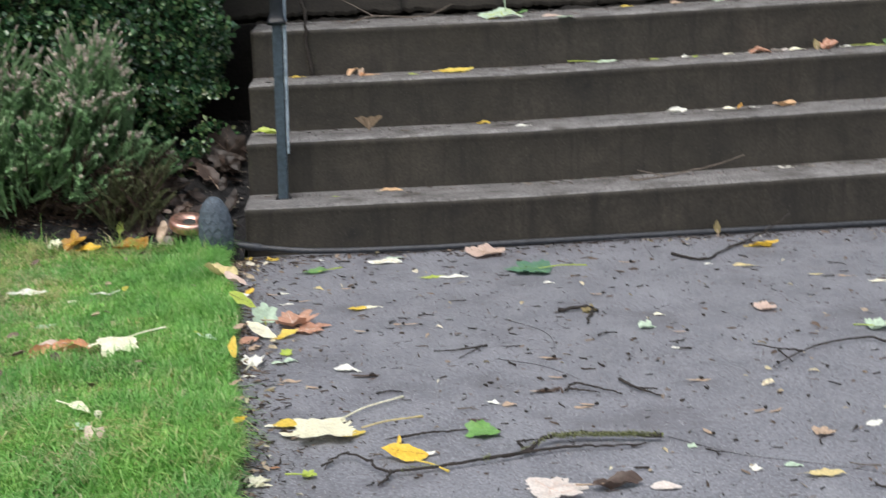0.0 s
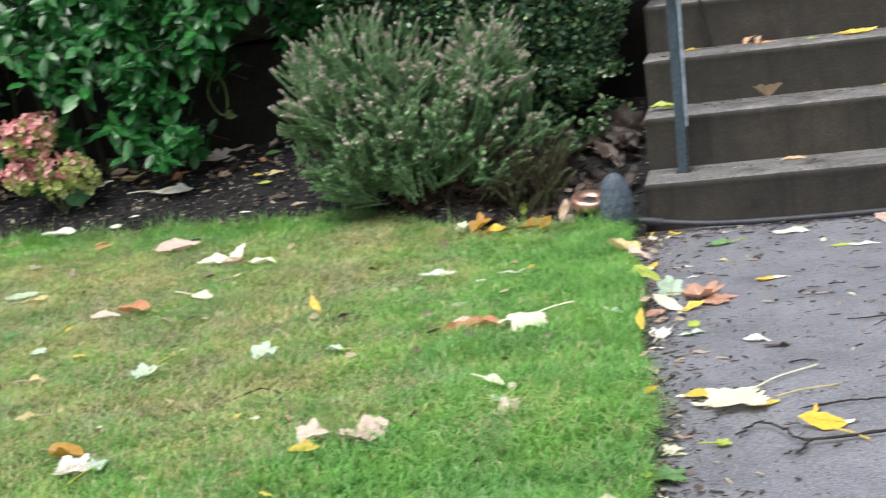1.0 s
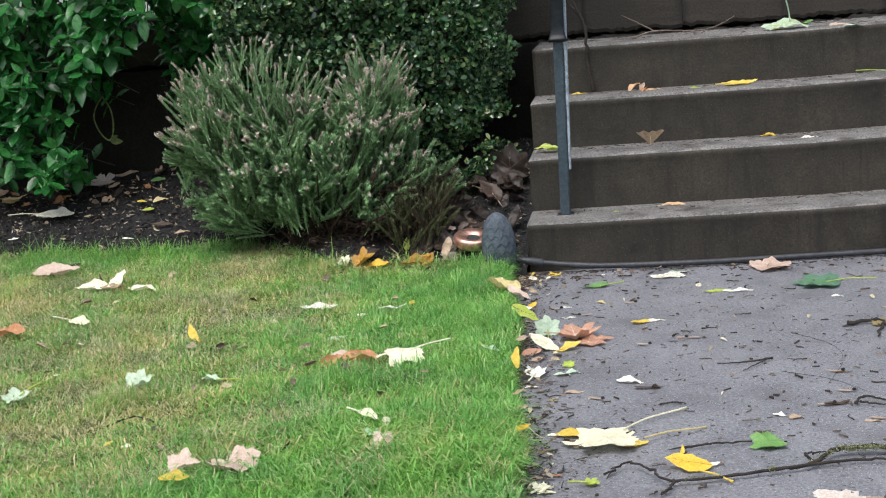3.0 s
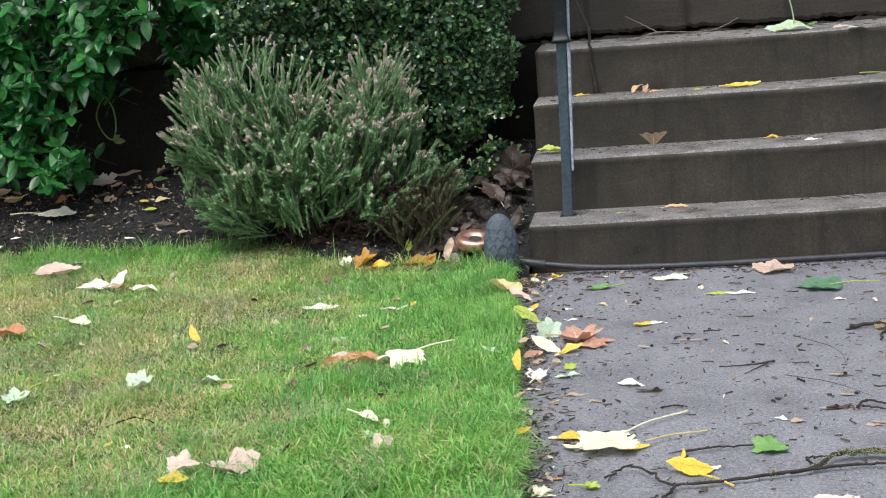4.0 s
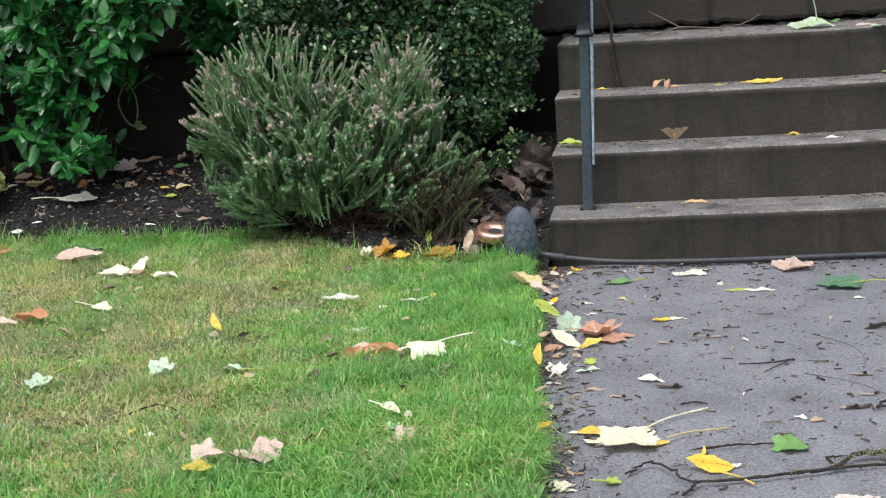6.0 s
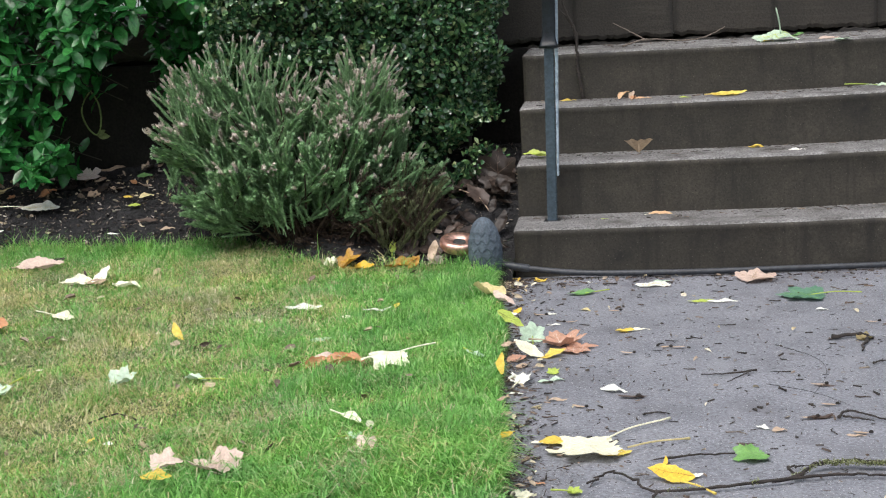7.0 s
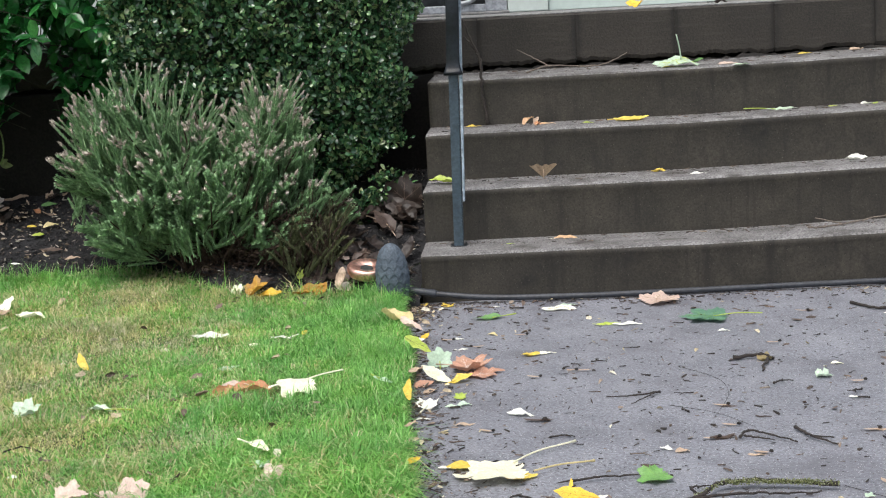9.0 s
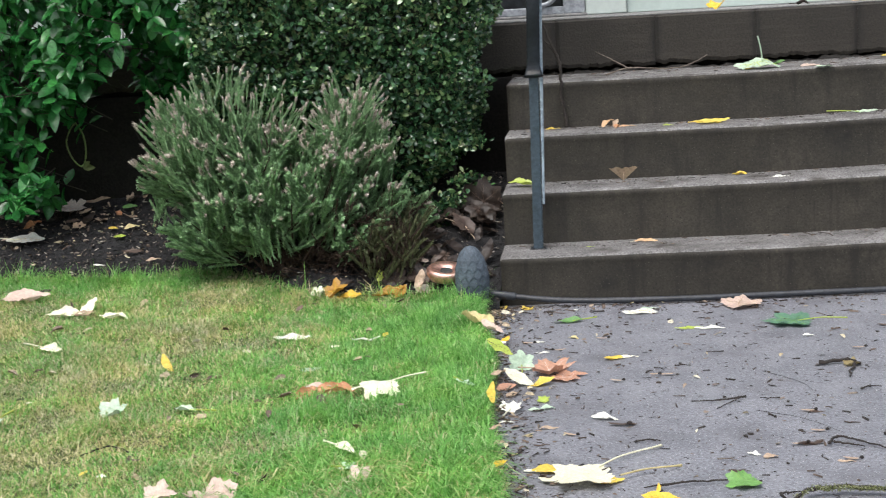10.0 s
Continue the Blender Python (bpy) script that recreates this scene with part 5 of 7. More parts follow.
def leaf_veins(leaf, kind, bent, h, tone):
    """Raised ribs that follow the bent blade: one to each lobe with side ribs, or a midrib with pairs of side ribs."""
    lines = []
    if kind == "maple":
        for a, reach in ((0.0, 0.90), (0.90, 0.80), (-0.90, 0.80), (1.95, 0.62), (-1.95, 0.62)):
            c, s = math.cos(a), math.sin(a)
            lines.append(((0.0, 0.0), (reach * c, reach * s), 0.016))
            for k, turn in ((0.40, 0.6), (0.40, -0.6), (0.62, 0.55)):
                q = reach * k
                lines.append(((q * c, q * s), (q * c + 0.24 * math.cos(a + turn), q * s + 0.24 * math.sin(a + turn)), 0.008))
    else:
        lines.append(((-0.95, 0.0), (0.9, 0.0), 0.018))
        for k in range(5):
            u = -0.6 + 0.28 * k
            lines += [((u, 0.0), (u + 0.22, 0.26), 0.008), ((u, 0.0), (u + 0.22, -0.26), 0.008)]
    verts, faces = [], []
    for (u0, v0), (u1, v1), wide in lines:
        ln = math.hypot(u1 - u0, v1 - v0)
        nu, nv = -(v1 - v0) / ln, (u1 - u0) / ln
        base = len(verts)
        for i in range(7):
            t = i / 6
            w = wide * (1 - 0.7 * t)
            for side, lift in ((-1, 0.0), (0, 0.008), (1, 0.0)):
                x, y, z = bent(u0 + (u1 - u0) * t + side * w * nu, v0 + (v1 - v0) * t + side * w * nv)
                verts.append((x, y, z + (lift + 0.008) * h))
        for i in range(6):
            q = base + 3 * i
            faces += [(q, q + 3, q + 4, q + 1), (q + 1, q + 4, q + 5, q + 2)]
    link_mesh("venation", verts, faces, LEAF[VEIN.get(tone, "dull")], parent=leaf, smooth=True)


def fallen_leaf(kind, tone, x, y, z, size, yaw=0.0, curl=0.4, tilt=0.0, lean=0.0, stem=0.5, where="on the path", face=None, stalk=None):
    """A leaf about size metres across, its tip turned by yaw, rolled by curl, tilted about its own axes and crumpled."""
    LEAF_COUNT[0] += 1
    if where == "on the lawn":
        z += 0.001
    r = random.Random(LEAF_COUNT[0] * 7)
    ph = r.uniform(0, 6.28)
    flat, faces = [], []
    if kind == "maple":
        h = size / 1.7
        rings, na = 7, 52
        flat.append((0.0, 0.0))
        for i in range(1, rings + 1):
            s = i / rings
            for k in range(na):
                a = 2 * math.pi * k / na
                rad = 0.45 * s + (lobed_radius(a, ph) - 0.45) * s ** 1.6
                flat.append((rad * math.cos(a), rad * math.sin(a)))
        for k in range(na):
            faces.append((0, 1 + k, 1 + (k + 1) % na))
            for i in range(rings - 1):
                a, b = 1 + i * na + k, 1 + i * na + (k + 1) % na
                faces.append((a, a + na, b + na, b))
    else:
        h = size / 2.0
        half = {"oval": 0.52, "curl": 0.50, "strip": 0.24}[kind] * r.uniform(0.85, 1.15)
        nu, nv = 20, 8
        for i in range(nu + 1):
            u = -1 + 2 * i / nu
            w = half * (max(0.0, 1 - abs(u) ** 1.7) ** 0.8) * (1 - 0.22 * u) + 0.012
            w *= 1 + 0.06 * math.sin(u * 9 + ph) + 0.03 * math.sin(u * 23 + 2 * ph)
            for j in range(nv + 1):
                flat.append((u, w * (-1 + 2 * j / nv) + 0.10 * math.sin(u * 2 + ph)))
        for i in range(nu):
            for j in range(nv):
                a = i * (nv + 1) + j
                faces.append((a, a + nv + 1, a + nv + 2, a + 1))
    # roll across and along, then crumple
    k1 = curl * {"maple": 1.0, "oval": 1.6, "curl": 2.6, "strip": 5.0}[kind] + 0.05
    k2 = 0.45 * curl * r.uniform(-0.4, 1.0) + 0.02
    def bent(u, v):
        w = math.sin(v * k1) / k1
        up = (1 - math.cos(v * k1)) / k1
        px = math.sin(u * k2) / k2
        up += (1 - math.cos(u * k2)) / k2
        c = noise.noise((u * 1.7 + ph, v * 1.7, ph)) * 0.20 + noise.noise((u * 4.5, v * 4.5 + ph, ph)) * 0.10
        c += 0.03 * max(0.0, 1 - abs(v) * 9)
        return (px * h, w * h, (up + c * (0.38 + 0.7 * abs(curl))) * h)
    verts = [bent(u, v) for u, v in flat]
    if face is None:
        face = r.uniform(3, 15) if "lawn" in where else r.uniform(17, 22) if "path" not in where and "stair tread" not in where and "porch" not in where else r.uniform(0, 6)
    turn = Matrix.Rotation(radians(face), 4, "X") @ Matrix.Rotation(radians(yaw), 4, "Z") @ Matrix.Rotation(radians(tilt), 4, "Y") @ Matrix.Rotation(radians(lean), 4, "X")
    low = min((turn @ Vector(q)).z for q in verts)
    ob = link_mesh("fallen_leaf", verts, faces, LEAF[tone], smooth=True)
    ob.matrix_world = Matrix.Translation((x, y, z - low + 0.001)) @ turn
    tagged(ob, f"{WORDS[tone]} {SHAPES[kind]} leaf fallen {where}", "leaf", group="fallen leaves " + where)
    if size > 0.085 and kind in ("maple", "oval"):
        leaf_veins(ob, kind, bent, h, tone)
    if stalk:
        # a long stalk, from its root to its end on the ground
        (ax, ay), (bx, by) = stalk
        far = ob.matrix_world.inverted()
        pts = smooth_line([far @ Vector(q) for q in ((ax, ay, z + 0.010), (ax * 0.55 + bx * 0.45 - (by - ay) * 0.06, ay * 0.55 + by * 0.45 + (bx - ax) * 0.06, z + 0.010), (bx, by, z + 0.007))], 5)
        v, f = tube(pts, [0.0021] * (len(pts) - 1) + [0.0034], 6)
        link_mesh("leaf_stalk", v, f, LEAF["yellow" if tone == "gold" else "cream" if tone == "cream" else "buff"], parent=ob, smooth=True)
    elif stem:
        back = -h * (0.28 if kind == "maple" else 0.95)
        ln = size * stem
        bend = r.uniform(-0.3, 0.3)
        pts = smooth_line([(back * 0.3, 0, 0.001), (back - ln * 0.4, bend * ln * 0.4, 0.10 * ln), (back - ln, bend * ln, 0.02 * ln + 0.10 * ln)], 4)
        v, f = tube(pts, [0.0016 + 0.0008 * i / len(pts) for i in range(len(pts))], 6)
        st = link_mesh("leaf_stalk", v, f, LEAF["lime" if tone in ("green", "deep", "mint", "lime") else "cream" if tone in ("cream", "white") else "yellow" if tone in ("yellow", "gold") else "brown" if tone == "brown" else "tan"], parent=ob, smooth=True)
    return ob


fallen_leaf("curl", "pink", -1.721, 0.076, 0.070, 0.178, yaw=10, curl=0.7, stem=0.1, where="on the lawn")
fallen_leaf("oval", "brown", -1.702, 0.197, 0.071, 0.064, yaw=30, where="on the lawn")
fallen_leaf("curl", "cream", -1.480, -0.207, 0.064, 0.130, yaw=5, curl=0.7, stem=0, where="on the lawn")
fallen_leaf("curl", "tan", -1.416, -0.211, 0.064, 0.079, yaw=20, curl=0.7, stem=0, where="on the lawn")
fallen_leaf("oval", "cream", -1.406, -0.165, 0.065, 0.089, yaw=70, curl=0.8, tilt=-25, stem=0, where="on the lawn")
fallen_leaf("curl", "cream", -1.278, -0.278, 0.062, 0.106, yaw=-8, curl=0.9, stem=0.1, where="on the lawn")
fallen_leaf("curl", "cream", -1.357, -0.698, 0.050, 0.086, yaw=-20, curl=0.7, stem=0.7, where="on the lawn")
fallen_leaf("curl", "orange", -1.545, -0.800, 0.046, 0.120, yaw=-14, curl=0.95, tilt=-6, stem=0, face=10, where="on the lawn")
fallen_leaf("curl", "pink", -1.620, -0.841, 0.048, 0.100, yaw=8, stem=0, where="on the lawn")
fallen_leaf("curl", "buff", -1.986, -0.559, 0.053, 0.087, yaw=30, curl=0.8, where="on the lawn")
fallen_leaf("oval", "mint", -2.073, -0.486, 0.056, 0.118, yaw=5, stem=0, where="on the lawn")
fallen_leaf("strip", "yellow", -0.907, -0.975, 0.046, 0.088, yaw=-58, curl=0.12, stem=0, face=30, where="on the lawn")
fallen_leaf("maple", "mint", -0.922, -1.472, 0.042, 0.082, yaw=20, curl=1.0, tilt=-10, stem=0, where="on the lawn")
fallen_leaf("curl", "mint", -0.730, -1.443, 0.042, 0.074, yaw=160, curl=0.7, stem=0.8, where="on the lawn")
fallen_leaf("maple", "mint", -1.208, -1.550, 0.042, 0.082, yaw=-110, curl=0.9, stem=0.7, where="on the lawn")
fallen_leaf("oval", "yellow", -1.747, -1.381, 0.042, 0.042, yaw=10, stem=0, where="on the lawn")
fallen_leaf("curl", "buff", -1.397, -1.893, 0.042, 0.071, yaw=200, curl=0.9, where="on the lawn")
fallen_leaf("curl", "amber", -1.140, -2.200, 0.048, 0.125, yaw=-24, curl=1.0, tilt=-6, stem=0.2, face=8, where="on the lawn")
fallen_leaf("maple", "pale", -1.095, -2.290, 0.042, 0.100, yaw=8, curl=0.7, stem=0, face=9, where="on the lawn")
fallen_leaf("maple", "mint", -1.037, -2.278, 0.041, 0.056, yaw=80, curl=0.8, stem=1.8, where="on the lawn")
fallen_leaf("maple", "pink", -0.580, -2.235, 0.060, 0.078, yaw=20, curl=0.8, tilt=-6, stem=0, where="on the lawn")
fallen_leaf("oval", "yellow", -0.565, -2.320, 0.068, 0.066, yaw=0, stem=0, where="on the lawn")
fallen_leaf("strip", "tan", -0.642, -2.275, 0.042, 0.059, yaw=8, stem=0, where="on the lawn")
fallen_leaf("maple", "pink", -0.459, -2.229, 0.052, 0.118, yaw=150, curl=0.9, tilt=6, stem=0, where="on the lawn")
fallen_leaf("oval", "cream", -0.238, -1.899, 0.058, 0.064, yaw=-30, curl=0.6, where="on the lawn")
fallen_leaf("maple", "pink", -0.172, -2.116, 0.058, 0.069, yaw=170, curl=0.9, stem=0.9, where="on the lawn")
fallen_leaf("maple", "mint", -0.215, -2.031, 0.058, 0.049, yaw=0, where="on the lawn")
fallen_leaf("curl", "orange", -0.352, -1.331, 0.046, 0.112, yaw=-5, curl=0.95, tilt=-6, stem=0, face=16, where="on the lawn")
fallen_leaf("curl", "orange", -0.432, -1.355, 0.044, 0.080, yaw=50, curl=0.9, stem=0.4, face=15, where="on the lawn")
fallen_leaf("strip", "pink", -0.400, -1.312, 0.060, 0.085, yaw=6, curl=0.3, stem=0, where="on the lawn")
fallen_leaf("maple", "cream", -0.232, -1.338, 0.042, 0.140, yaw=195, curl=-0.75, stem=0.7, face=6, where="on the lawn")
fallen_leaf("strip", "white", -0.613, -0.634, 0.046, 0.131, yaw=-6, curl=0.5, stem=0, where="on the lawn")
fallen_leaf("oval", "cream", -0.455, -0.755, 0.042, 0.037, yaw=0, stem=0, where="on the lawn")
fallen_leaf("strip", "white", -0.373, -0.673, 0.042, 0.089, yaw=4, stem=0, where="on the lawn")
fallen_leaf("oval", "yellow", -0.321, -0.611, 0.042, 0.035, yaw=70, stem=0, where="on the lawn")
fallen_leaf("oval", "mint", -0.478, -1.042, 0.042, 0.067, yaw=10, curl=0.2, stem=0, where="on the lawn")
fallen_leaf("strip", "mint", -0.019, -1.258, 0.042, 0.067, yaw=-40, stem=0.2, where="on the lawn")
fallen_leaf("curl", "white", -2.401, 0.547, 0.088, 0.141, yaw=0, curl=0.6, stem=0, where="on the lawn")
fallen_leaf("curl", "tan", -2.563, 0.461, 0.072, 0.094, yaw=-10, stem=0, where="on the lawn")
fallen_leaf("oval", "orange", -2.090, 0.258, 0.072, 0.066, yaw=30, stem=0, where="on the lawn")
fallen_leaf("oval", "yellow", -1.512, -1.294, 0.042, 0.044, yaw=5, stem=0, where="on the lawn")
fallen_leaf("maple", "mint", -1.677, -1.219, 0.042, 0.057, yaw=0, stem=0, where="on the lawn")
fallen_leaf("oval", "green", -1.862, -0.987, 0.043, 0.064, yaw=40, stem=0, where="on the lawn")
fallen_leaf("strip", "yellow", -1.690, -0.964, 0.044, 0.044, yaw=80, stem=0, where="on the lawn")
fallen_leaf("curl", "buff", -1.524, -1.543, 0.042, 0.056, yaw=0, curl=0.9, where="on the lawn")
fallen_leaf("strip", "white", -2.166, -0.810, 0.047, 0.049, yaw=10, stem=0, where="on the lawn")
fallen_leaf("strip", "white", -2.246, -0.026, 0.068, 0.060, yaw=10, stem=0, where="on the lawn")
fallen_leaf("oval", "orange", -0.694, -2.381, 0.042, 0.039, yaw=0, stem=0, where="on the lawn")
fallen_leaf("strip", "yellow", -0.824, -1.971, 0.042, 0.037, yaw=70, stem=0, where="on the lawn")
fallen_leaf("strip", "tan", -0.686, -2.019, 0.042, 0.043, yaw=-60, stem=0, where="on the lawn")
fallen_leaf("oval", "white", -0.775, -1.997, 0.042, 0.023, yaw=0, stem=0, where="on the lawn")
fallen_leaf("strip", "yellow", -1.115, -1.940, 0.042, 0.030, yaw=60, stem=0, where="on the lawn")
fallen_leaf("maple", "cream", -1.262, -2.414, 0.042, 0.037, yaw=60, stem=0, where="on the lawn")
fallen_leaf("strip", "lime", -1.115, -0.290, 0.062, 0.046, yaw=20, stem=0, where="on the lawn")
fallen_leaf("strip", "tan", -0.551, -1.661, 0.042, 0.030, yaw=-30, stem=0, where="on the lawn")
fallen_leaf("strip", "yellow", -0.590, -2.506, 0.042, 0.040, yaw=-20, stem=0, where="on the lawn")
fallen_leaf("curl", "pink", 0.072, -2.638, 0.041, 0.060, yaw=10, stem=0, where="on the lawn")
fallen_leaf("oval", "yellow", -0.142, -2.160, 0.042, 0.024, yaw=20, stem=0, where="on the lawn")
fallen_leaf("oval", "yellow", -0.295, -1.728, 0.042, 0.021, yaw=20, stem=0, where="on the lawn")
fallen_leaf("oval", "white", -1.985, 0.800, 0.186, 0.165, yaw=-4, curl=0.30, stem=0.7, face=12, where="on the planting bed")
fallen_leaf("maple", "pale", -1.890, 1.080, 0.268, 0.144, yaw=-10, curl=0.5, face=14, stem=0.3, where="on the planting bed")
fallen_leaf("curl", "tan", -3.049, 1.148, 0.271, 0.159, yaw=10, stem=0, where="on the planting bed")
fallen_leaf("strip", "yellow", -3.068, 1.348, 0.333, 0.060, yaw=80, stem=0, where="on the planting bed")
fallen_leaf("strip", "tan", -3.051, 0.915, 0.197, 0.103, yaw=10, stem=0, where="on the planting bed")
fallen_leaf("curl", "buff", -0.045, -0.500, 0.050, 0.125, yaw=-36, curl=1.0, tilt=6, stem=0, face=4, where="along the lawn edge")
fallen_leaf("curl", "pink", 0.012, -0.645, 0.052, 0.100, yaw=-38, curl=0.95, tilt=10, stem=0, face=6, where="along the lawn edge")
fallen_leaf("curl", "white", 0.041, -0.857, 0.056, 0.052, yaw=20, curl=0.8, stem=0, face=15, where="along the lawn edge")
fallen_leaf("oval", "gold", 0.045, -0.562, 0.000, 0.038, yaw=60, stem=0, face=30, where="on the path")
fallen_leaf("oval", "lime", 0.056, -0.981, 0.056, 0.086, yaw=-15, curl=0.25, tilt=24, stem=0, face=18, where="along the lawn edge")
fallen_leaf("maple", "mint", 0.112, -0.941, 0.000, 0.081, yaw=95, curl=-0.5, tilt=-40, stem=0.5, face=5, where="on the path")
fallen_leaf("maple", "rust", 0.190, -0.990, 0.000, 0.135, yaw=-8, curl=0.7, tilt=-4, face=3, where="on the path")
fallen_leaf("curl", "rust", 0.208, -0.949, 0.000, 0.064, yaw=30, curl=0.6, face=10, stem=0, where="on the path")
fallen_leaf("maple", "rust", 0.230, -1.059, 0.000, 0.094, yaw=-30, curl=0.3, stem=0, where="on the path")
fallen_leaf("strip", "rust", 0.265, -1.034, 0.000, 0.072, yaw=5, stem=0, where="on the path")
fallen_leaf("oval", "cream", 0.111, -1.112, 0.000, 0.093, yaw=-20, curl=0.25, tilt=28, stem=0, face=14, where="on the path")
fallen_leaf("oval", "yellow", 0.181, -1.120, 0.000, 0.068, yaw=20, curl=0.4, tilt=-14, stem=0.4, face=12, where="on the path")
fallen_leaf("oval", "rust", 0.080, -1.159, 0.000, 0.058, yaw=20, curl=0.3, stem=0, face=20, where="on the path")
fallen_leaf("maple", "white", 0.105, -1.385, 0.000, 0.064, yaw=80, curl=0.7, stem=0.6, face=16, where="on the path")
fallen_leaf("oval", "white", 0.102, -1.493, 0.000, 0.037, yaw=10, stem=0, where="on the path")
fallen_leaf("strip", "buff", 0.118, -1.778, 0.000, 0.053, yaw=-10, stem=0, where="on the path")
fallen_leaf("oval", "gold", 0.105, -1.908, 0.000, 0.033, yaw=90, curl=0.8, stem=0, where="on the path")
fallen_leaf("strip", "yellow", 0.068, -1.474, 0.056, 0.085, yaw=95, curl=0.2, stem=0, face=25, where="along the lawn edge")
fallen_leaf("curl", "tan", 0.066, -1.208, 0.056, 0.054, yaw=50, curl=0.6, stem=0, where="along the lawn edge")
fallen_leaf("strip", "tan", 0.090, -1.735, 0.056, 0.048, yaw=60, curl=0.3, stem=0, where="along the lawn edge")
fallen_leaf("oval", "tan", 0.104, -1.875, 0.056, 0.038, yaw=20, stem=0, where="along the lawn edge")
fallen_leaf("oval", "gold", 0.122, -2.026, 0.056, 0.044, yaw=60, stem=0, where="along the lawn edge")
fallen_leaf("oval", "tan", 0.102, -1.222, 0.000, 0.054, yaw=60, curl=0.7, stem=0, where="on the path")
fallen_leaf("strip", "tan", 0.139, -2.221, 0.056, 0.035, yaw=70, stem=0, where="along the lawn edge")
fallen_leaf("oval", "tan", 0.154, -2.198, 0.000, 0.030, yaw=10, stem=0, where="on the path")
fallen_leaf("maple", "cream", 0.172, -2.275, 0.000, 0.048, yaw=40, curl=0.9, where="on the path")
fallen_leaf("maple", "green", 0.163, -2.424, 0.000, 0.080, yaw=-20, curl=0.7, stem=0, where="on the path")
fallen_leaf("curl", "cream", 0.181, -2.287, 0.000, 0.038, yaw=10, stem=0, where="on the path")
fallen_leaf("oval", "lime", 0.138, -2.515, 0.042, 0.031, yaw=0, stem=0, where="on the lawn")
fallen_leaf("maple", "yellow", -0.004, -0.058, 0.000, 0.058, yaw=90, curl=0.6, stem=0, where="on the path")
fallen_leaf("maple", "yellow", 0.090, -0.073, 0.000, 0.050, yaw=80, curl=0.6, stem=0, where="on the path")
fallen_leaf("strip", "dull", 0.037, -0.179, 0.000, 0.049, yaw=10, stem=0, where="on the path")
fallen_leaf("curl", "green", 0.233, -0.310, 0.000, 0.095, yaw=185, curl=0.3, stem=0.5, where="on the path")
fallen_leaf("oval", "white", 0.465, -0.211, 0.000, 0.116, yaw=-8, curl=0.3, stem=0, where="on the path")
fallen_leaf("oval", "mint", 0.495, -0.141, 0.000, 0.057, yaw=20, stem=0, where="on the path")
fallen_leaf("strip", "lime", 0.608, -0.472, 0.000, 0.092, yaw=5, curl=0.4, stem=0, where="on the path")
fallen_leaf("strip", "white", 0.673, -0.481, 0.000, 0.096, yaw=-6, curl=0.3, stem=0, where="on the path")
fallen_leaf("maple", "pink", 0.789, -0.153, 0.000, 0.151, yaw=20, curl=0.2, stem=0, where="on the path")
fallen_leaf("maple", "deep", 0.936, -0.437, 0.000, 0.165, yaw=172, curl=0.22, stem=0.8, face=3, where="on the path")
fallen_leaf("curl", "yellow", 0.372, -0.848, 0.000, 0.056, yaw=0, curl=0.5, stem=0, where="on the path")
fallen_leaf("strip", "cream", 0.416, -0.832, 0.000, 0.063, yaw=20, stem=0, where="on the path")
fallen_leaf("curl", "white", 0.344, -1.489, 0.000, 0.073, yaw=-15, curl=0.6, stem=0, where="on the path")
fallen_leaf("curl", "dull", 0.406, -1.552, 0.000, 0.036, yaw=0, curl=0.7, stem=0, where="on the path")
fallen_leaf("curl", "mint", 0.171, -1.386, 0.000, 0.044, yaw=0, stem=0, where="on the path")
fallen_leaf("maple", "lime", 0.186, -1.302, 0.000, 0.036, yaw=80, tilt=-20, stem=0, where="on the path")
fallen_leaf("curl", "mint", 0.199, -1.372, 0.000, 0.038, yaw=10, curl=0.6, stem=0, where="on the path")
fallen_leaf("strip", "tan", 0.207, -1.564, 0.000, 0.058, yaw=5, stem=0, where="on the path")
fallen_leaf("oval", "buff", 0.254, -0.551, 0.000, 0.038, yaw=-30, stem=0, where="on the path")
fallen_leaf("maple", "cream", 0.304, -1.972, 0.000, 0.186, yaw=185, curl=0.08, face=-3, stalk=((0.331, -1.908), (0.474, -1.749)), where="on the path")
fallen_leaf("curl", "yellow", 0.219, -1.911, 0.000, 0.078, yaw=0, curl=0.2, stem=0, where="on the path")
fallen_leaf("strip", "cream", 0.183, -1.910, 0.000, 0.045, yaw=-8, stem=0, where="on the path")
fallen_leaf("oval", "yellow", 0.350, -1.994, 0.000, 0.074, yaw=10, curl=0.3, stalk=((0.377, -1.976), (0.512, -1.908)), where="on the path")
fallen_leaf("oval", "gold", 0.464, -2.167, 0.000, 0.098, yaw=170, curl=0.12, tilt=-4, face=30, stalk=((0.481, -2.208), (0.546, -2.277)), where="on the path")
fallen_leaf("strip", "gold", 0.454, -2.077, 0.000, 0.036, yaw=90, curl=0.4, stem=0, face=30, where="on the path")
fallen_leaf("maple", "bright", 0.640, -2.035, 0.000, 0.084, yaw=205, curl=0.4, stem=0, face=9, where="on the path")
fallen_leaf("curl", "white", 0.677, -1.825, 0.000, 0.034, yaw=-30, curl=0.6, stem=0, where="on the path")
fallen_leaf("oval", "tan", 0.711, -1.845, 0.000, 0.036, yaw=20, stem=0, where="on the path")
fallen_leaf("maple", "lime", 0.266, -2.246, 0.000, 0.035, yaw=0, curl=0.8, stem=1.1, where="on the path")
fallen_leaf("oval", "white", 0.512, -2.153, 0.000, 0.035, yaw=10, stem=0, where="on the path")
fallen_leaf("oval", "white", 0.953, -0.628, 0.000, 0.038, yaw=0, stem=0, where="on the path")
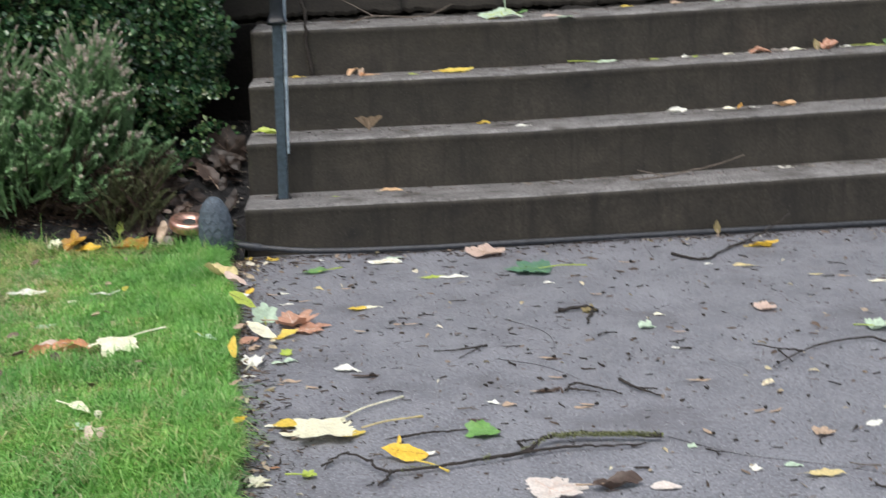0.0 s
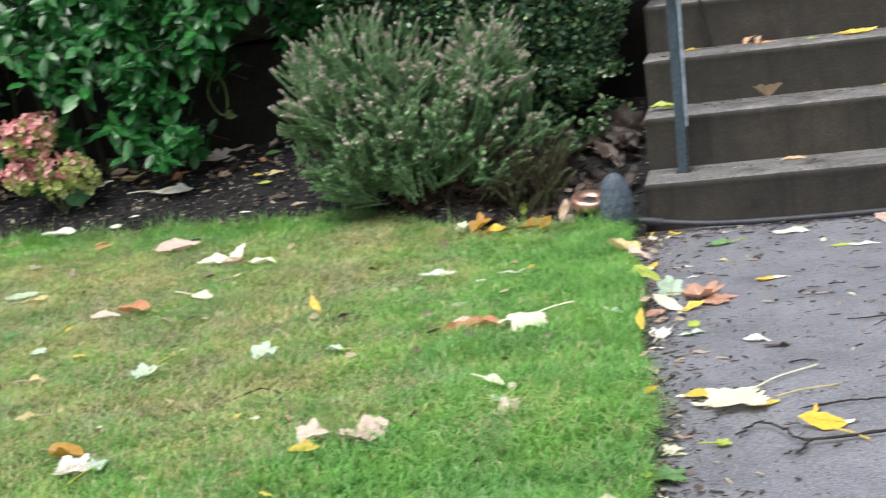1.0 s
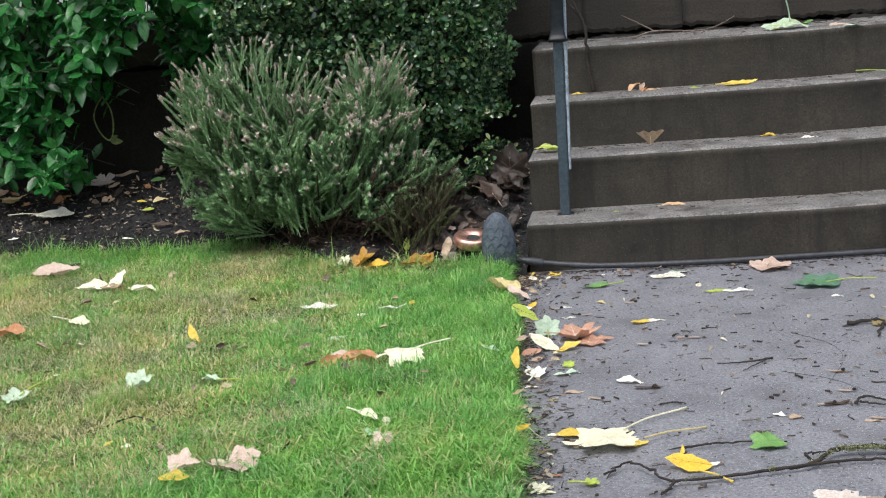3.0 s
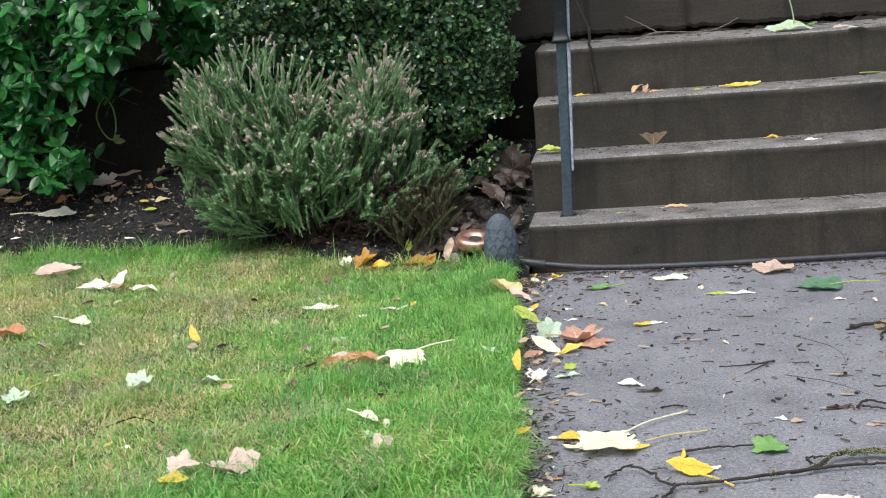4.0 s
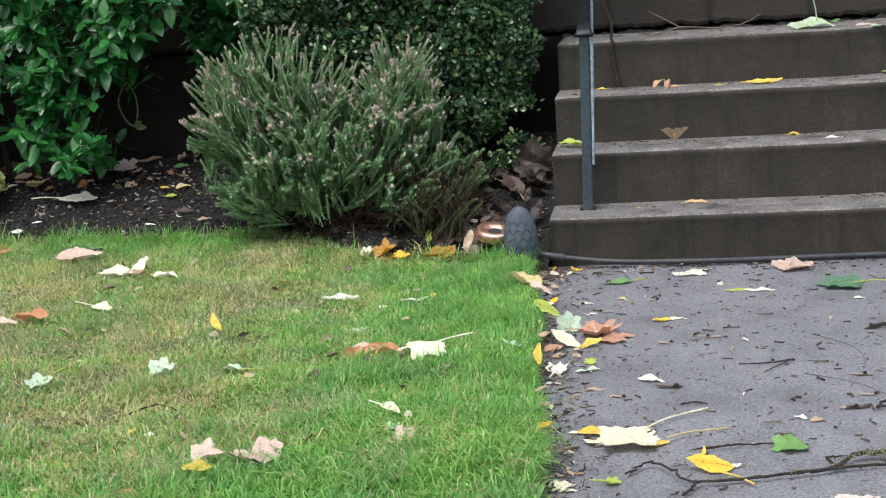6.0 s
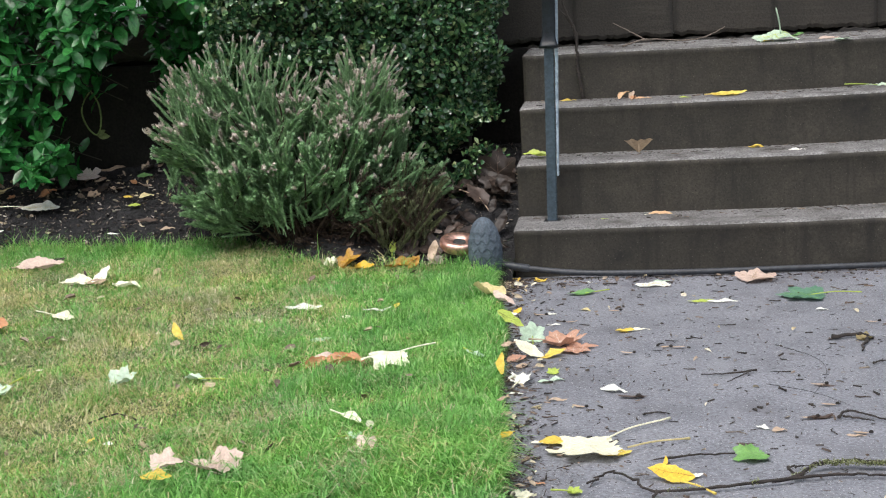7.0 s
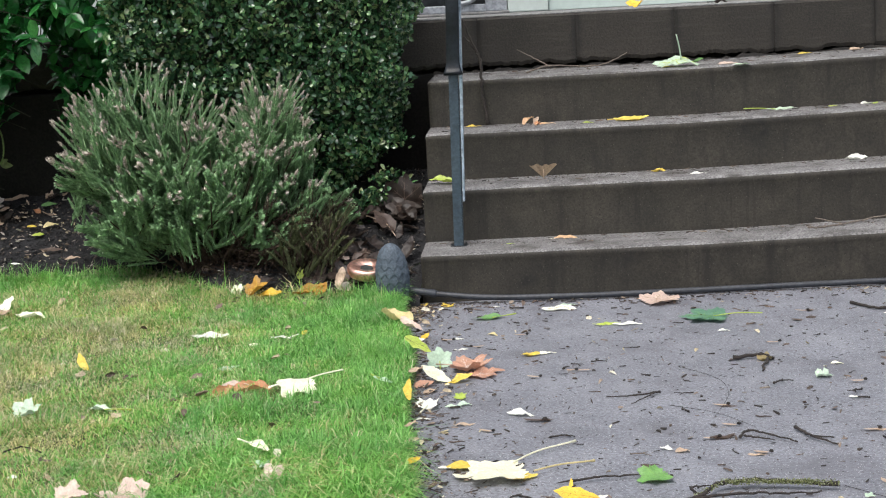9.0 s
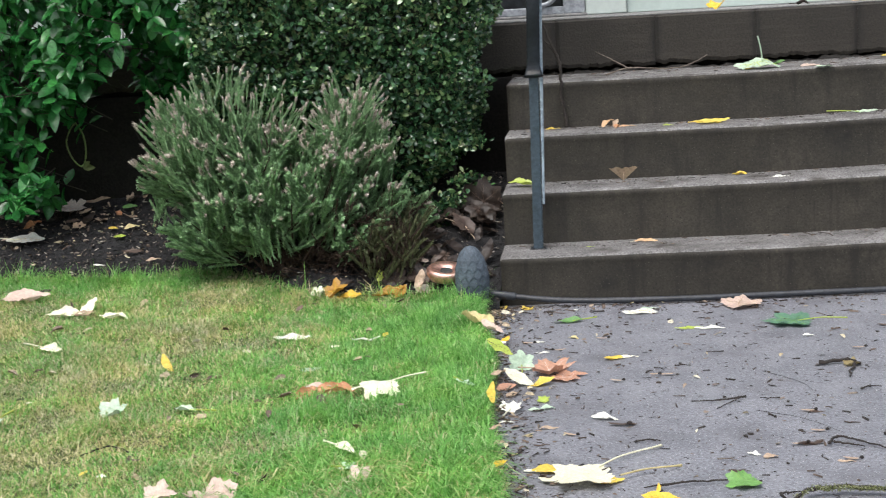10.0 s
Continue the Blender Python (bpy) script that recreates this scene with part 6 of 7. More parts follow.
fallen_leaf("oval", "white", 0.149, -0.592, 0.000, 0.038, yaw=0, stem=0, where="on the path")
fallen_leaf("strip", "white", 0.164, -0.741, 0.000, 0.044, yaw=0, stem=0, where="on the path")
fallen_leaf("strip", "tan", 0.488, -1.047, 0.000, 0.038, yaw=0, stem=0, where="on the path")
fallen_leaf("strip", "dull", 0.859, -1.485, 0.000, 0.048, yaw=0, stem=0, where="on the path")
fallen_leaf("strip", "white", 0.251, -0.119, 0.000, 0.034, yaw=0, stem=0, where="on the path")
fallen_leaf("strip", "dull", 0.633, -1.945, 0.000, 0.050, yaw=5, stem=0, where="on the path")
fallen_leaf("strip", "dull", 0.812, -1.756, 0.000, 0.061, yaw=5, stem=0, where="on the path")
fallen_leaf("oval", "orange", 0.198, -2.182, 0.000, 0.023, yaw=5, stem=0, where="on the path")
fallen_leaf("curl", "gold", 1.715, -0.248, 0.000, 0.099, yaw=-15, curl=0.9, tilt=-8, stem=0.2, where="on the path")
fallen_leaf("strip", "buff", 1.581, -0.526, 0.000, 0.079, yaw=0, stem=0, where="on the path")
fallen_leaf("strip", "white", 1.480, -0.477, 0.000, 0.036, yaw=0, stem=0, where="on the path")
fallen_leaf("strip", "buff", 1.753, -0.698, 0.000, 0.046, yaw=-15, stem=0, where="on the path")
fallen_leaf("strip", "tan", 1.832, -0.740, 0.000, 0.049, yaw=-10, stem=0, where="on the path")
fallen_leaf("strip", "cream", 1.901, -0.826, 0.000, 0.062, yaw=0, stem=0, where="on the path")
fallen_leaf("maple", "mint", 1.137, -1.218, 0.000, 0.055, yaw=0, curl=0.9, stem=0, where="on the path")
fallen_leaf("oval", "cream", 1.201, -1.091, 0.000, 0.035, yaw=0, stem=0, where="on the path")
fallen_leaf("maple", "olive", 1.015, -1.012, 0.000, 0.054, yaw=10, curl=0.9, stem=0, where="on the path")
fallen_leaf("maple", "mint", 1.721, -1.347, 0.000, 0.077, yaw=10, curl=0.7, stem=0.6, where="on the path")
fallen_leaf("maple", "pink", 1.491, -1.091, 0.000, 0.070, yaw=10, curl=0.5, stem=0, where="on the path")
fallen_leaf("oval", "white", 1.176, -1.437, 0.000, 0.026, yaw=0, stem=0, where="on the path")
fallen_leaf("oval", "white", 1.457, -2.119, 0.000, 0.050, yaw=25, curl=0.2, stem=0, where="on the path")
fallen_leaf("strip", "buff", 1.264, -2.407, 0.000, 0.084, yaw=-8, curl=0.7, stem=0, where="on the path")
fallen_leaf("maple", "white", 1.143, -2.352, 0.000, 0.030, yaw=20, stem=0, where="on the path")
fallen_leaf("maple", "pale", 0.732, -2.409, 0.000, 0.131, yaw=10, curl=0.15, stem=0, face=0, where="on the path")
fallen_leaf("curl", "dull", 0.863, -2.405, 0.000, 0.105, yaw=8, curl=0.9, stem=0.3, where="on the path")
fallen_leaf("curl", "pale", 0.952, -2.425, 0.000, 0.061, yaw=-10, curl=0.3, stem=0, where="on the path")
fallen_leaf("strip", "tan", 1.280, -1.996, 0.000, 0.043, yaw=30, stem=0, where="on the path")
fallen_leaf("maple", "tan", 1.331, -2.163, 0.000, 0.055, yaw=5, curl=0.5, stem=0, where="on the path")
fallen_leaf("strip", "tan", 1.175, -1.736, 0.000, 0.046, yaw=-15, stem=0, where="on the path")
fallen_leaf("strip", "dull", 0.812, -1.760, 0.000, 0.066, yaw=5, stem=0, where="on the path")
fallen_leaf("strip", "tan", 0.871, -1.895, 0.000, 0.043, yaw=0, stem=0, where="on the path")
fallen_leaf("maple", "mint", 1.050, -2.198, 0.000, 0.026, yaw=0, stem=0, where="on the path")
fallen_leaf("oval", "mint", 1.221, -2.344, 0.000, 0.039, yaw=0, stem=0, where="on the path")
fallen_leaf("oval", "peach", 0.505, 0.214, 0.170, 0.084, yaw=3, curl=-0.45, tilt=0, stem=0, where="on a stair tread")
fallen_leaf("curl", "cream", 0.465, 0.211, 0.170, 0.036, yaw=8, stem=0, where="on a stair tread")
fallen_leaf("strip", "lime", 0.311, 0.147, 0.170, 0.036, yaw=0, stem=0, where="on a stair tread")
fallen_leaf("curl", "lime", 0.070, 0.415, 0.361, 0.115, yaw=172, curl=0.8, tilt=-8, stem=0.2, face=10, where="on a stair tread")
fallen_leaf("curl", "yellow", 0.860, 0.477, 0.361, 0.059, yaw=5, curl=0.9, stem=0, where="on a stair tread")
fallen_leaf("strip", "white", 0.996, 0.354, 0.361, 0.071, yaw=10, stem=0, where="on a stair tread")
fallen_leaf("curl", "peach", 0.388, 0.720, 0.540, 0.058, yaw=40, curl=0.9, tilt=-30, stem=0, where="on a stair tread")
fallen_leaf("curl", "tan", 0.420, 0.720, 0.540, 0.050, yaw=70, curl=0.9, tilt=-30, stem=0, where="on a stair tread")
fallen_leaf("strip", "peach", 0.465, 0.670, 0.540, 0.080, yaw=6, curl=0.4, stem=0, where="on a stair tread")
fallen_leaf("curl", "orange", 0.422, 0.674, 0.540, 0.057, yaw=80, curl=1.0, stem=1.0, where="on a stair tread")
fallen_leaf("curl", "yellow", 0.778, 0.652, 0.540, 0.135, yaw=3, curl=0.25, stem=0.2, face=12, where="on a stair tread")
fallen_leaf("strip", "yellow", 0.179, 0.730, 0.540, 0.067, yaw=5, stem=0, where="on a stair tread")
fallen_leaf("oval", "lime", 0.615, 0.641, 0.540, 0.044, yaw=0, stem=0, where="on a stair tread")
fallen_leaf("oval", "green", 1.075, 1.126, 0.723, 0.081, yaw=20, tilt=-10, stem=0, where="on a stair tread")
fallen_leaf("oval", "yellow", 0.937, 0.834, 0.723, 0.055, yaw=20, stem=0, where="on a stair tread")
fallen_leaf("curl", "pink", 1.164, 0.817, 0.723, 0.082, yaw=5, stem=0, where="on a stair tread")
fallen_leaf("curl", "mint", 1.212, 0.761, 0.723, 0.072, yaw=5, stem=0, where="on a stair tread")
fallen_leaf("maple", "cream", -0.645, 0.015, 0.055, 0.051, yaw=60, curl=0.8, tilt=-40, stem=0, where="on the lawn")
fallen_leaf("maple", "amber", -0.589, 0.014, 0.052, 0.099, yaw=20, curl=0.9, tilt=-20, stem=0, where="on the lawn")
fallen_leaf("curl", "gold", -0.534, -0.005, 0.049, 0.098, yaw=-12, curl=0.7, tilt=-8, stem=0, where="on the lawn")
fallen_leaf("curl", "brown", -0.571, 0.084, 0.066, 0.100, yaw=10, curl=0.9, tilt=-20, stem=0, where="on the lawn")
fallen_leaf("oval", "lime", -0.442, 0.146, 0.080, 0.052, yaw=80, tilt=-45, stem=0.3, where="on the lawn")
fallen_leaf("curl", "amber", -0.399, 0.035, 0.046, 0.118, yaw=12, curl=0.9, tilt=-10, stem=0, where="on the lawn")
fallen_leaf("oval", "amber", -0.352, 0.028, 0.044, 0.078, yaw=60, curl=0.8, tilt=-20, stem=0, where="on the lawn")
fallen_leaf("oval", "brown", -0.474, 0.045, 0.048, 0.079, yaw=40, curl=0.8, stem=0, where="on the lawn")
fallen_leaf("maple", "brown", -0.385, 0.105, 0.068, 0.099, yaw=100, curl=0.9, tilt=-30, stem=0, where="on the lawn")
fallen_leaf("curl", "tan", -0.285, 0.047, 0.053, 0.090, yaw=70, curl=0.9, tilt=-45, stem=0, where="on the lawn")
fallen_leaf("curl", "tan", -2.316, 1.041, 0.255, 0.085, yaw=20, curl=0.5, stem=0, where="on the planting bed")
fallen_leaf("strip", "buff", -2.226, 0.988, 0.240, 0.104, yaw=10, stem=0.5, where="on the planting bed")
fallen_leaf("curl", "pink", -2.062, 1.084, 0.268, 0.099, yaw=10, curl=0.6, stem=0, where="on the planting bed")
fallen_leaf("curl", "dull", -1.976, 1.064, 0.260, 0.088, yaw=-20, curl=0.6, stem=0, where="on the planting bed")
fallen_leaf("strip", "tan", -1.785, 1.145, 0.293, 0.108, yaw=15, curl=0.3, stem=0, where="on the planting bed")
fallen_leaf("oval", "green", -1.616, 1.049, 0.274, 0.067, yaw=10, curl=0.3, stem=0, where="on the planting bed")
fallen_leaf("oval", "yellow", -1.634, 0.861, 0.214, 0.042, yaw=0, stem=0, where="on the planting bed")
fallen_leaf("curl", "buff", -1.553, 0.850, 0.213, 0.065, yaw=30, curl=0.5, stem=0, where="on the planting bed")
fallen_leaf("oval", "lime", -1.583, 0.779, 0.190, 0.051, yaw=0, stem=0, where="on the planting bed")
fallen_leaf("curl", "dull", -1.842, 0.967, 0.234, 0.063, yaw=10, stem=0, where="on the planting bed")
fallen_leaf("curl", "tan", -1.809, 1.048, 0.261, 0.058, yaw=40, stem=0, where="on the planting bed")
fallen_leaf("maple", "pink", -2.381, 0.924, 0.215, 0.074, yaw=20, curl=0.6, stem=0, where="on the planting bed")
fallen_leaf("oval", "white", -2.337, 0.970, 0.232, 0.045, yaw=20, stem=0, where="on the planting bed")
fallen_leaf("curl", "olive", -2.233, 0.953, 0.230, 0.079, yaw=0, curl=0.4, stem=0, where="on the planting bed")
fallen_leaf("strip", "tan", -1.389, 0.568, 0.122, 0.062, yaw=20, stem=0, where="on the planting bed")
fallen_leaf("strip", "dull", -1.490, 0.638, 0.146, 0.095, yaw=-5, stem=0, where="on the planting bed")
fallen_leaf("oval", "white", -2.153, 0.549, 0.102, 0.051, yaw=0, curl=0.3, stem=0, where="on the planting bed")
fallen_leaf("strip", "pink", -2.073, 0.833, 0.189, 0.062, yaw=20, stem=0, where="on the planting bed")
fallen_leaf("strip", "white", -2.103, 0.630, 0.126, 0.047, yaw=10, stem=0, where="on the planting bed")
fallen_leaf("strip", "white", -1.601, 0.542, 0.115, 0.049, yaw=0, stem=0, where="on the planting bed")
fallen_leaf("curl", "dull", -2.405, 1.133, 0.279, 0.127, yaw=10, curl=0.7, stem=0, where="on the planting bed")
fallen_leaf("curl", "orange", -2.113, 0.313, 0.072, 0.063, yaw=10, curl=0.9, stem=0, where="on the lawn")
fallen_leaf("curl", "tan", -2.564, 0.458, 0.072, 0.103, yaw=-10, curl=0.7, stem=0, where="on the lawn")
fallen_leaf("oval", "pale", -2.260, 0.002, 0.069, 0.056, yaw=10, curl=0.5, stem=0, where="on the lawn")
fallen_leaf("maple", "gold", 0.850, 1.262, 0.953, 0.085, yaw=60, curl=1.1, tilt=-20, stem=0, where="on the porch")
fallen_leaf("curl", "brown", 1.195, 1.255, 0.953, 0.07, yaw=10, curl=1.0, stem=0.3, where="on the porch")
fallen_leaf("strip", "tan", 1.42, 1.250, 0.953, 0.06, yaw=5, stem=0, where="on the porch")
fallen_leaf("oval", "olive", 1.611, -0.030, 0.006, 0.048, yaw=90, curl=0.3, tilt=-70, stem=0.2, where="against the lowest riser")
fallen_leaf("curl", "amber", -2.66, 0.66, 0.80, 0.09, yaw=20, curl=0.5, tilt=-20, stem=0, face=40, where="caught in the laurel shrub")
fallen_leaf("strip", "mint", 1.346, 0.715, tread_z(2, 1.35), 0.13, yaw=3, curl=0.5, stem=0.6, where="on a stair tread")
fallen_leaf("oval", "lime", 1.542, 0.715, tread_z(2, 1.54), 0.04, yaw=0, stem=0, where="on a stair tread")
fallen_leaf("curl", "white", 1.674, 0.715, tread_z(2, 1.67), 0.06, yaw=10, curl=0.8, stem=0, where="on a stair tread")
fallen_leaf("oval", "lime", 1.702, 0.715, tread_z(2, 1.70), 0.04, yaw=60, curl=0.5, stem=0, where="on a stair tread")
fallen_leaf("curl", "cream", 1.832, 0.715, tread_z(2, 1.83), 0.05, yaw=5, curl=0.8, stem=0, where="on a stair tread")
fallen_leaf("maple", "rust", 1.953, 0.715, tread_z(2, 1.95), 0.1, yaw=80, curl=-0.8, tilt=-4, stem=0, where="on a stair tread")
fallen_leaf("strip", "white", 1.937, 0.715, tread_z(2, 1.94), 0.08, yaw=4, curl=0.4, stem=0, where="on a stair tread")
fallen_leaf("curl", "pale", 2.026, 0.715, tread_z(2, 2.03), 0.075, yaw=-4, curl=0.6, stem=0, where="on a stair tread")
fallen_leaf("strip", "cream", 2.103, 0.715, tread_z(2, 2.10), 0.08, yaw=3, stem=0, where="on a stair tread")
fallen_leaf("oval", "olive", 2.171, 0.715, tread_z(2, 2.17), 0.05, yaw=90, curl=0.5, tilt=-55, stem=0.3, where="on a stair tread")
fallen_leaf("maple", "rust", 2.213, 0.715, tread_z(2, 2.21), 0.09, yaw=20, curl=0.9, tilt=-15, stem=0, where="on a stair tread")
fallen_leaf("curl", "white", 2.286, 0.715, tread_z(2, 2.29), 0.055, yaw=8, curl=0.7, stem=0, where="on a stair tread")
fallen_leaf("strip", "lime", 2.397, 0.715, tread_z(2, 2.40), 0.12, yaw=4, curl=0.3, stem=0.3, where="on a stair tread")
fallen_leaf("maple", "green", 2.468, 0.715, tread_z(2, 2.47), 0.08, yaw=60, curl=0.7, stem=0, where="on a stair tread")
fallen_leaf("curl", "white", 1.577, 0.462, tread_z(1, 1.58), 0.085, yaw=5, curl=0.9, stem=0, where="on a stair tread")
fallen_leaf("strip", "white", 1.721, 0.462, tread_z(1, 1.72), 0.07, yaw=5, curl=0.4, stem=0, where="on a stair tread")
fallen_leaf("curl", "cream", 1.771, 0.462, tread_z(1, 1.77), 0.05, yaw=-10, curl=0.6, stem=0, where="on a stair tread")
fallen_leaf("oval", "amber", 1.812, 0.462, tread_z(1, 1.81), 0.035, yaw=40, curl=0.8, tilt=-30, stem=0, where="on a stair tread")
fallen_leaf("strip", "white", 1.865, 0.462, tread_z(1, 1.86), 0.05, yaw=8, stem=0, where="on a stair tread")
fallen_leaf("curl", "peach", 1.979, 0.462, tread_z(1, 1.98), 0.105, yaw=14, curl=0.6, stem=0, where="on a stair tread")
fallen_leaf("curl", "tan", 2.009, 0.462, tread_z(1, 2.01), 0.05, yaw=60, curl=0.8, stem=0, where="on a stair tread")
fallen_leaf("strip", "white", 1.920, 0.205, tread_z(0, 1.92), 0.075, yaw=5, stem=0, where="on a stair tread")
fallen_leaf("oval", "yellow", 1.517, 1.160, tread_z(3, 1.52), 0.06, yaw=10, curl=0.3, stem=0, where="on a stair tread")
fallen_leaf("maple", "mint", 1.887, 1.160, tread_z(3, 1.89), 0.09, yaw=-90, curl=1.0, stem=0.3, where="on a stair tread")
fallen_leaf("strip", "cream", 2.228, 1.160, tread_z(3, 2.23), 0.11, yaw=5, stem=0, where="on a stair tread")
fallen_leaf("curl", "tan", 1.723, 1.160, tread_z(3, 1.72), 0.06, yaw=5, curl=0.8, stem=0, where="on a stair tread")
tent = fallen_leaf("maple", "mint", 0.972, 0.879, 0.723, 0.185, yaw=-80, curl=-0.5, tilt=4, stem=0, face=4, where="on a stair tread")
back = tent.matrix_world.inverted()
v, f = tube(smooth_line([back @ Vector(q) for q in ((0.992, 0.874, 0.748), (0.987, 0.869, 0.795), (0.975, 0.859, 0.849))], 4), [0.0026] * 9, 6)
link_mesh("leaf_stalk", v, f, LEAF["mint"], parent=tent, smooth=True)
# dry leaves heaped between hedge and stairs, browns deepened for the corner's shade
pile = random.Random(12)
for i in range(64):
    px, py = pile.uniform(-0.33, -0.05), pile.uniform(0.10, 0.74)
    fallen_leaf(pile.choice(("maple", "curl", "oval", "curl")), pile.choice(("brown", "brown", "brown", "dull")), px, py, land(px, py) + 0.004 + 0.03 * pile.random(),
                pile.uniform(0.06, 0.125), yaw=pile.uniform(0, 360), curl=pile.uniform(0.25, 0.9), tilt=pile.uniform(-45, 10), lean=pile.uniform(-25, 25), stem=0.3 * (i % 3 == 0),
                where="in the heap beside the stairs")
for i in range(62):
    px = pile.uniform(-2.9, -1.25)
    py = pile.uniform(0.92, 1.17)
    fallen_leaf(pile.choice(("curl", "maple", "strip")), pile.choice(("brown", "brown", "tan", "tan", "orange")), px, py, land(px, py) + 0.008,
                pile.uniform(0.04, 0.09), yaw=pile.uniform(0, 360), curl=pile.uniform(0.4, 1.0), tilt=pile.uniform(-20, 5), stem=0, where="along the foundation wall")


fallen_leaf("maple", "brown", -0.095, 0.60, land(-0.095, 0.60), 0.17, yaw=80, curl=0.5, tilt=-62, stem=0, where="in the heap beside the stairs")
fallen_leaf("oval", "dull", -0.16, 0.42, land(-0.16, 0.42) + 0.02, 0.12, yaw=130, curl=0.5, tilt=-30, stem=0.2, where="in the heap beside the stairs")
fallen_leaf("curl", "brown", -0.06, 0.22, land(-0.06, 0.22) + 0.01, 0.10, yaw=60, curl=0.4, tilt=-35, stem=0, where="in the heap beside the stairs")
for i in range(16):
    px, py = pile.uniform(-0.33, -0.16), pile.uniform(0.04, 0.30)
    fallen_leaf(pile.choice(("maple", "curl", "oval", "strip")), pile.choice(("dull", "dull", "tan", "pink", "pale")), px, py, land(px, py) + 0.012,
                pile.uniform(0.04, 0.085), yaw=pile.uniform(0, 360), curl=pile.uniform(0.3, 0.9), tilt=pile.uniform(-25, 10), stem=0, where="in the heap beside the stairs")
# cupped fan-shaped leaf standing on a tread
verts, faces = [], []
for i in range(15):
    s = i / 14
    a = radians(46 + 88 * s)
    for j in range(7):
        r = 0.070 * (0.62 + 0.38 * abs(2 * s - 1) ** 1.4 + 0.05 * math.sin(s * 19)) * j / 6 + 0.004
        verts.append((r * math.cos(a), -0.30 * r * abs(2 * s - 1) - 0.10 * r + 0.003 * math.sin(s * 25) * j / 6, r * math.sin(a)))
for i in range(14):
    for j in range(6):
        faces.append((i * 7 + j, i * 7 + 7 + j, i * 7 + 8 + j, i * 7 + j + 1))
fan = link_mesh("fallen_leaf", verts, faces, LEAF["fan"], smooth=True)
fan.matrix_world = pose(0.437, 0.470, 0.361, 4, 0, 0)
tagged(fan, "cupped fan-shaped tan leaf standing on a stair tread", "leaf", group="fallen leaves on a stair tread")
v, f = tube([(0, -0.012, 0.002), (0, -0.016, 0.018), (0.001, -0.013, 0.034)], [0.0022, 0.002, 0.0014], 6)
link_mesh("leaf_stalk", v, f, LEAF["tan"], parent=fan, smooth=True)


# ---- winged seeds ----
def winged_seed(x, y, yaw, size):
    """A seed with one papery wing, lying flat."""
    ob = tagged(new("winged_seed"), "small dry winged tree seed on the path", "seed", group="winged seeds on the path")
    vv, tt, mi = blade_leaf(1, 0.30, 0.03, 0.05, False)
    link_mesh("wing", [(q[0] * size, q[2] * size, 0.004 - q[1] * size) for q in vv], [tuple(int(c) for c in q) for q in tt], LEAF["tan" if size < 0.05 else "dull"], parent=ob, smooth=True)
    v, f = tube([(0, -0.16 * size, 0.005), (0, -0.08 * size, 0.006), (0, 0.02 * size, 0.006), (0, 0.10 * size, 0.005)], [0.02 * size, 0.10 * size, 0.09 * size, 0.03 * size], 6)
    link_mesh("seed_body", v, f, M_TWIG, parent=ob, smooth=True)
    ob.matrix_world = pose(x, y, 0.002, 0, 0, yaw)


for sx, sy, turn in ((0.135, -0.613, 80), (0.195, -0.721, -80), (0.359, -0.581, 85), (0.396, -1.118, 70), (0.498, -1.059, -95), (0.279, -1.638, 60), (0.859, -1.477, 85), (0.861, -1.657, 80), (0.804, -1.755, 100), (0.902, -1.887, 75), (1.089, -0.816, 90), (1.234, -1.290, 95), (1.243, -0.400, 80), (1.471, -1.045, -60), (1.174, -1.733, 100), (1.109, -2.137, 20), (1.260, -1.983, 120)):
    winged_seed(sx, sy, turn, 0.040)
winged_seed(0.403, -1.554, 80, 0.055)


# ---- twigs ----
def twig(label, mat, lines, thick, wobble=0.42):
    """A fallen twig: one tapered, knotty shoot and its side shoots."""
    ob = tagged(new("twig"), label, "twig", group="fallen twigs")
    for k, pts in enumerate(lines):
        line = smooth_line(pts, 7)
        n = len(line)
        for i, q in enumerate(line):
            q += Vector((rng.normal(), rng.normal(), abs(rng.normal()) * 0.5)) * thick * wobble
        rad = [0.82 * thick * (1 - 0.55 * i / n) * (0.75 if k else 1) * (1.25 if i % 7 == 0 else 1) for i in range(n)]
        v, f = tube(line, rad, 8, 5 + k, 0.25)
        link_mesh("shoot" if k else "stem", v, f, mat, parent=ob, smooth=True)
    return ob


branch = twig("forked dark branch with moss lying on the path", M_TWIG,
              [[(1.0, -2.153, 0.013), (0.875, -2.12, 0.014), (0.765, -2.121, 0.014), (0.712, -2.193, 0.012), (0.64, -2.22, 0.010), (0.558, -2.242, 0.009), (0.433, -2.269, 0.010), (0.388, -2.204, 0.012), (0.344, -2.144, 0.010), (0.297, -2.207, 0.008)],
               [(0.66, -2.215, 0.008), (0.796, -2.177, 0.008), (0.877, -2.183, 0.008), (0.96, -2.182, 0.007)],
               [(0.433, -2.269, 0.010), (0.42, -2.31, 0.008), (0.405, -2.335, 0.006)],
               [(0.712, -2.193, 0.012), (0.70, -2.16, 0.016), (0.715, -2.13, 0.014)]], 0.0055)
# moss cushions along the thick end
n = 1500
s = rng.random(n)
p = np.stack([0.765 + 0.235 * s, -2.121 - 0.032 * s ** 2 + rng.normal(size=n) * 0.004, 0.0165 + rng.normal(size=n) * 0.0028], 1)
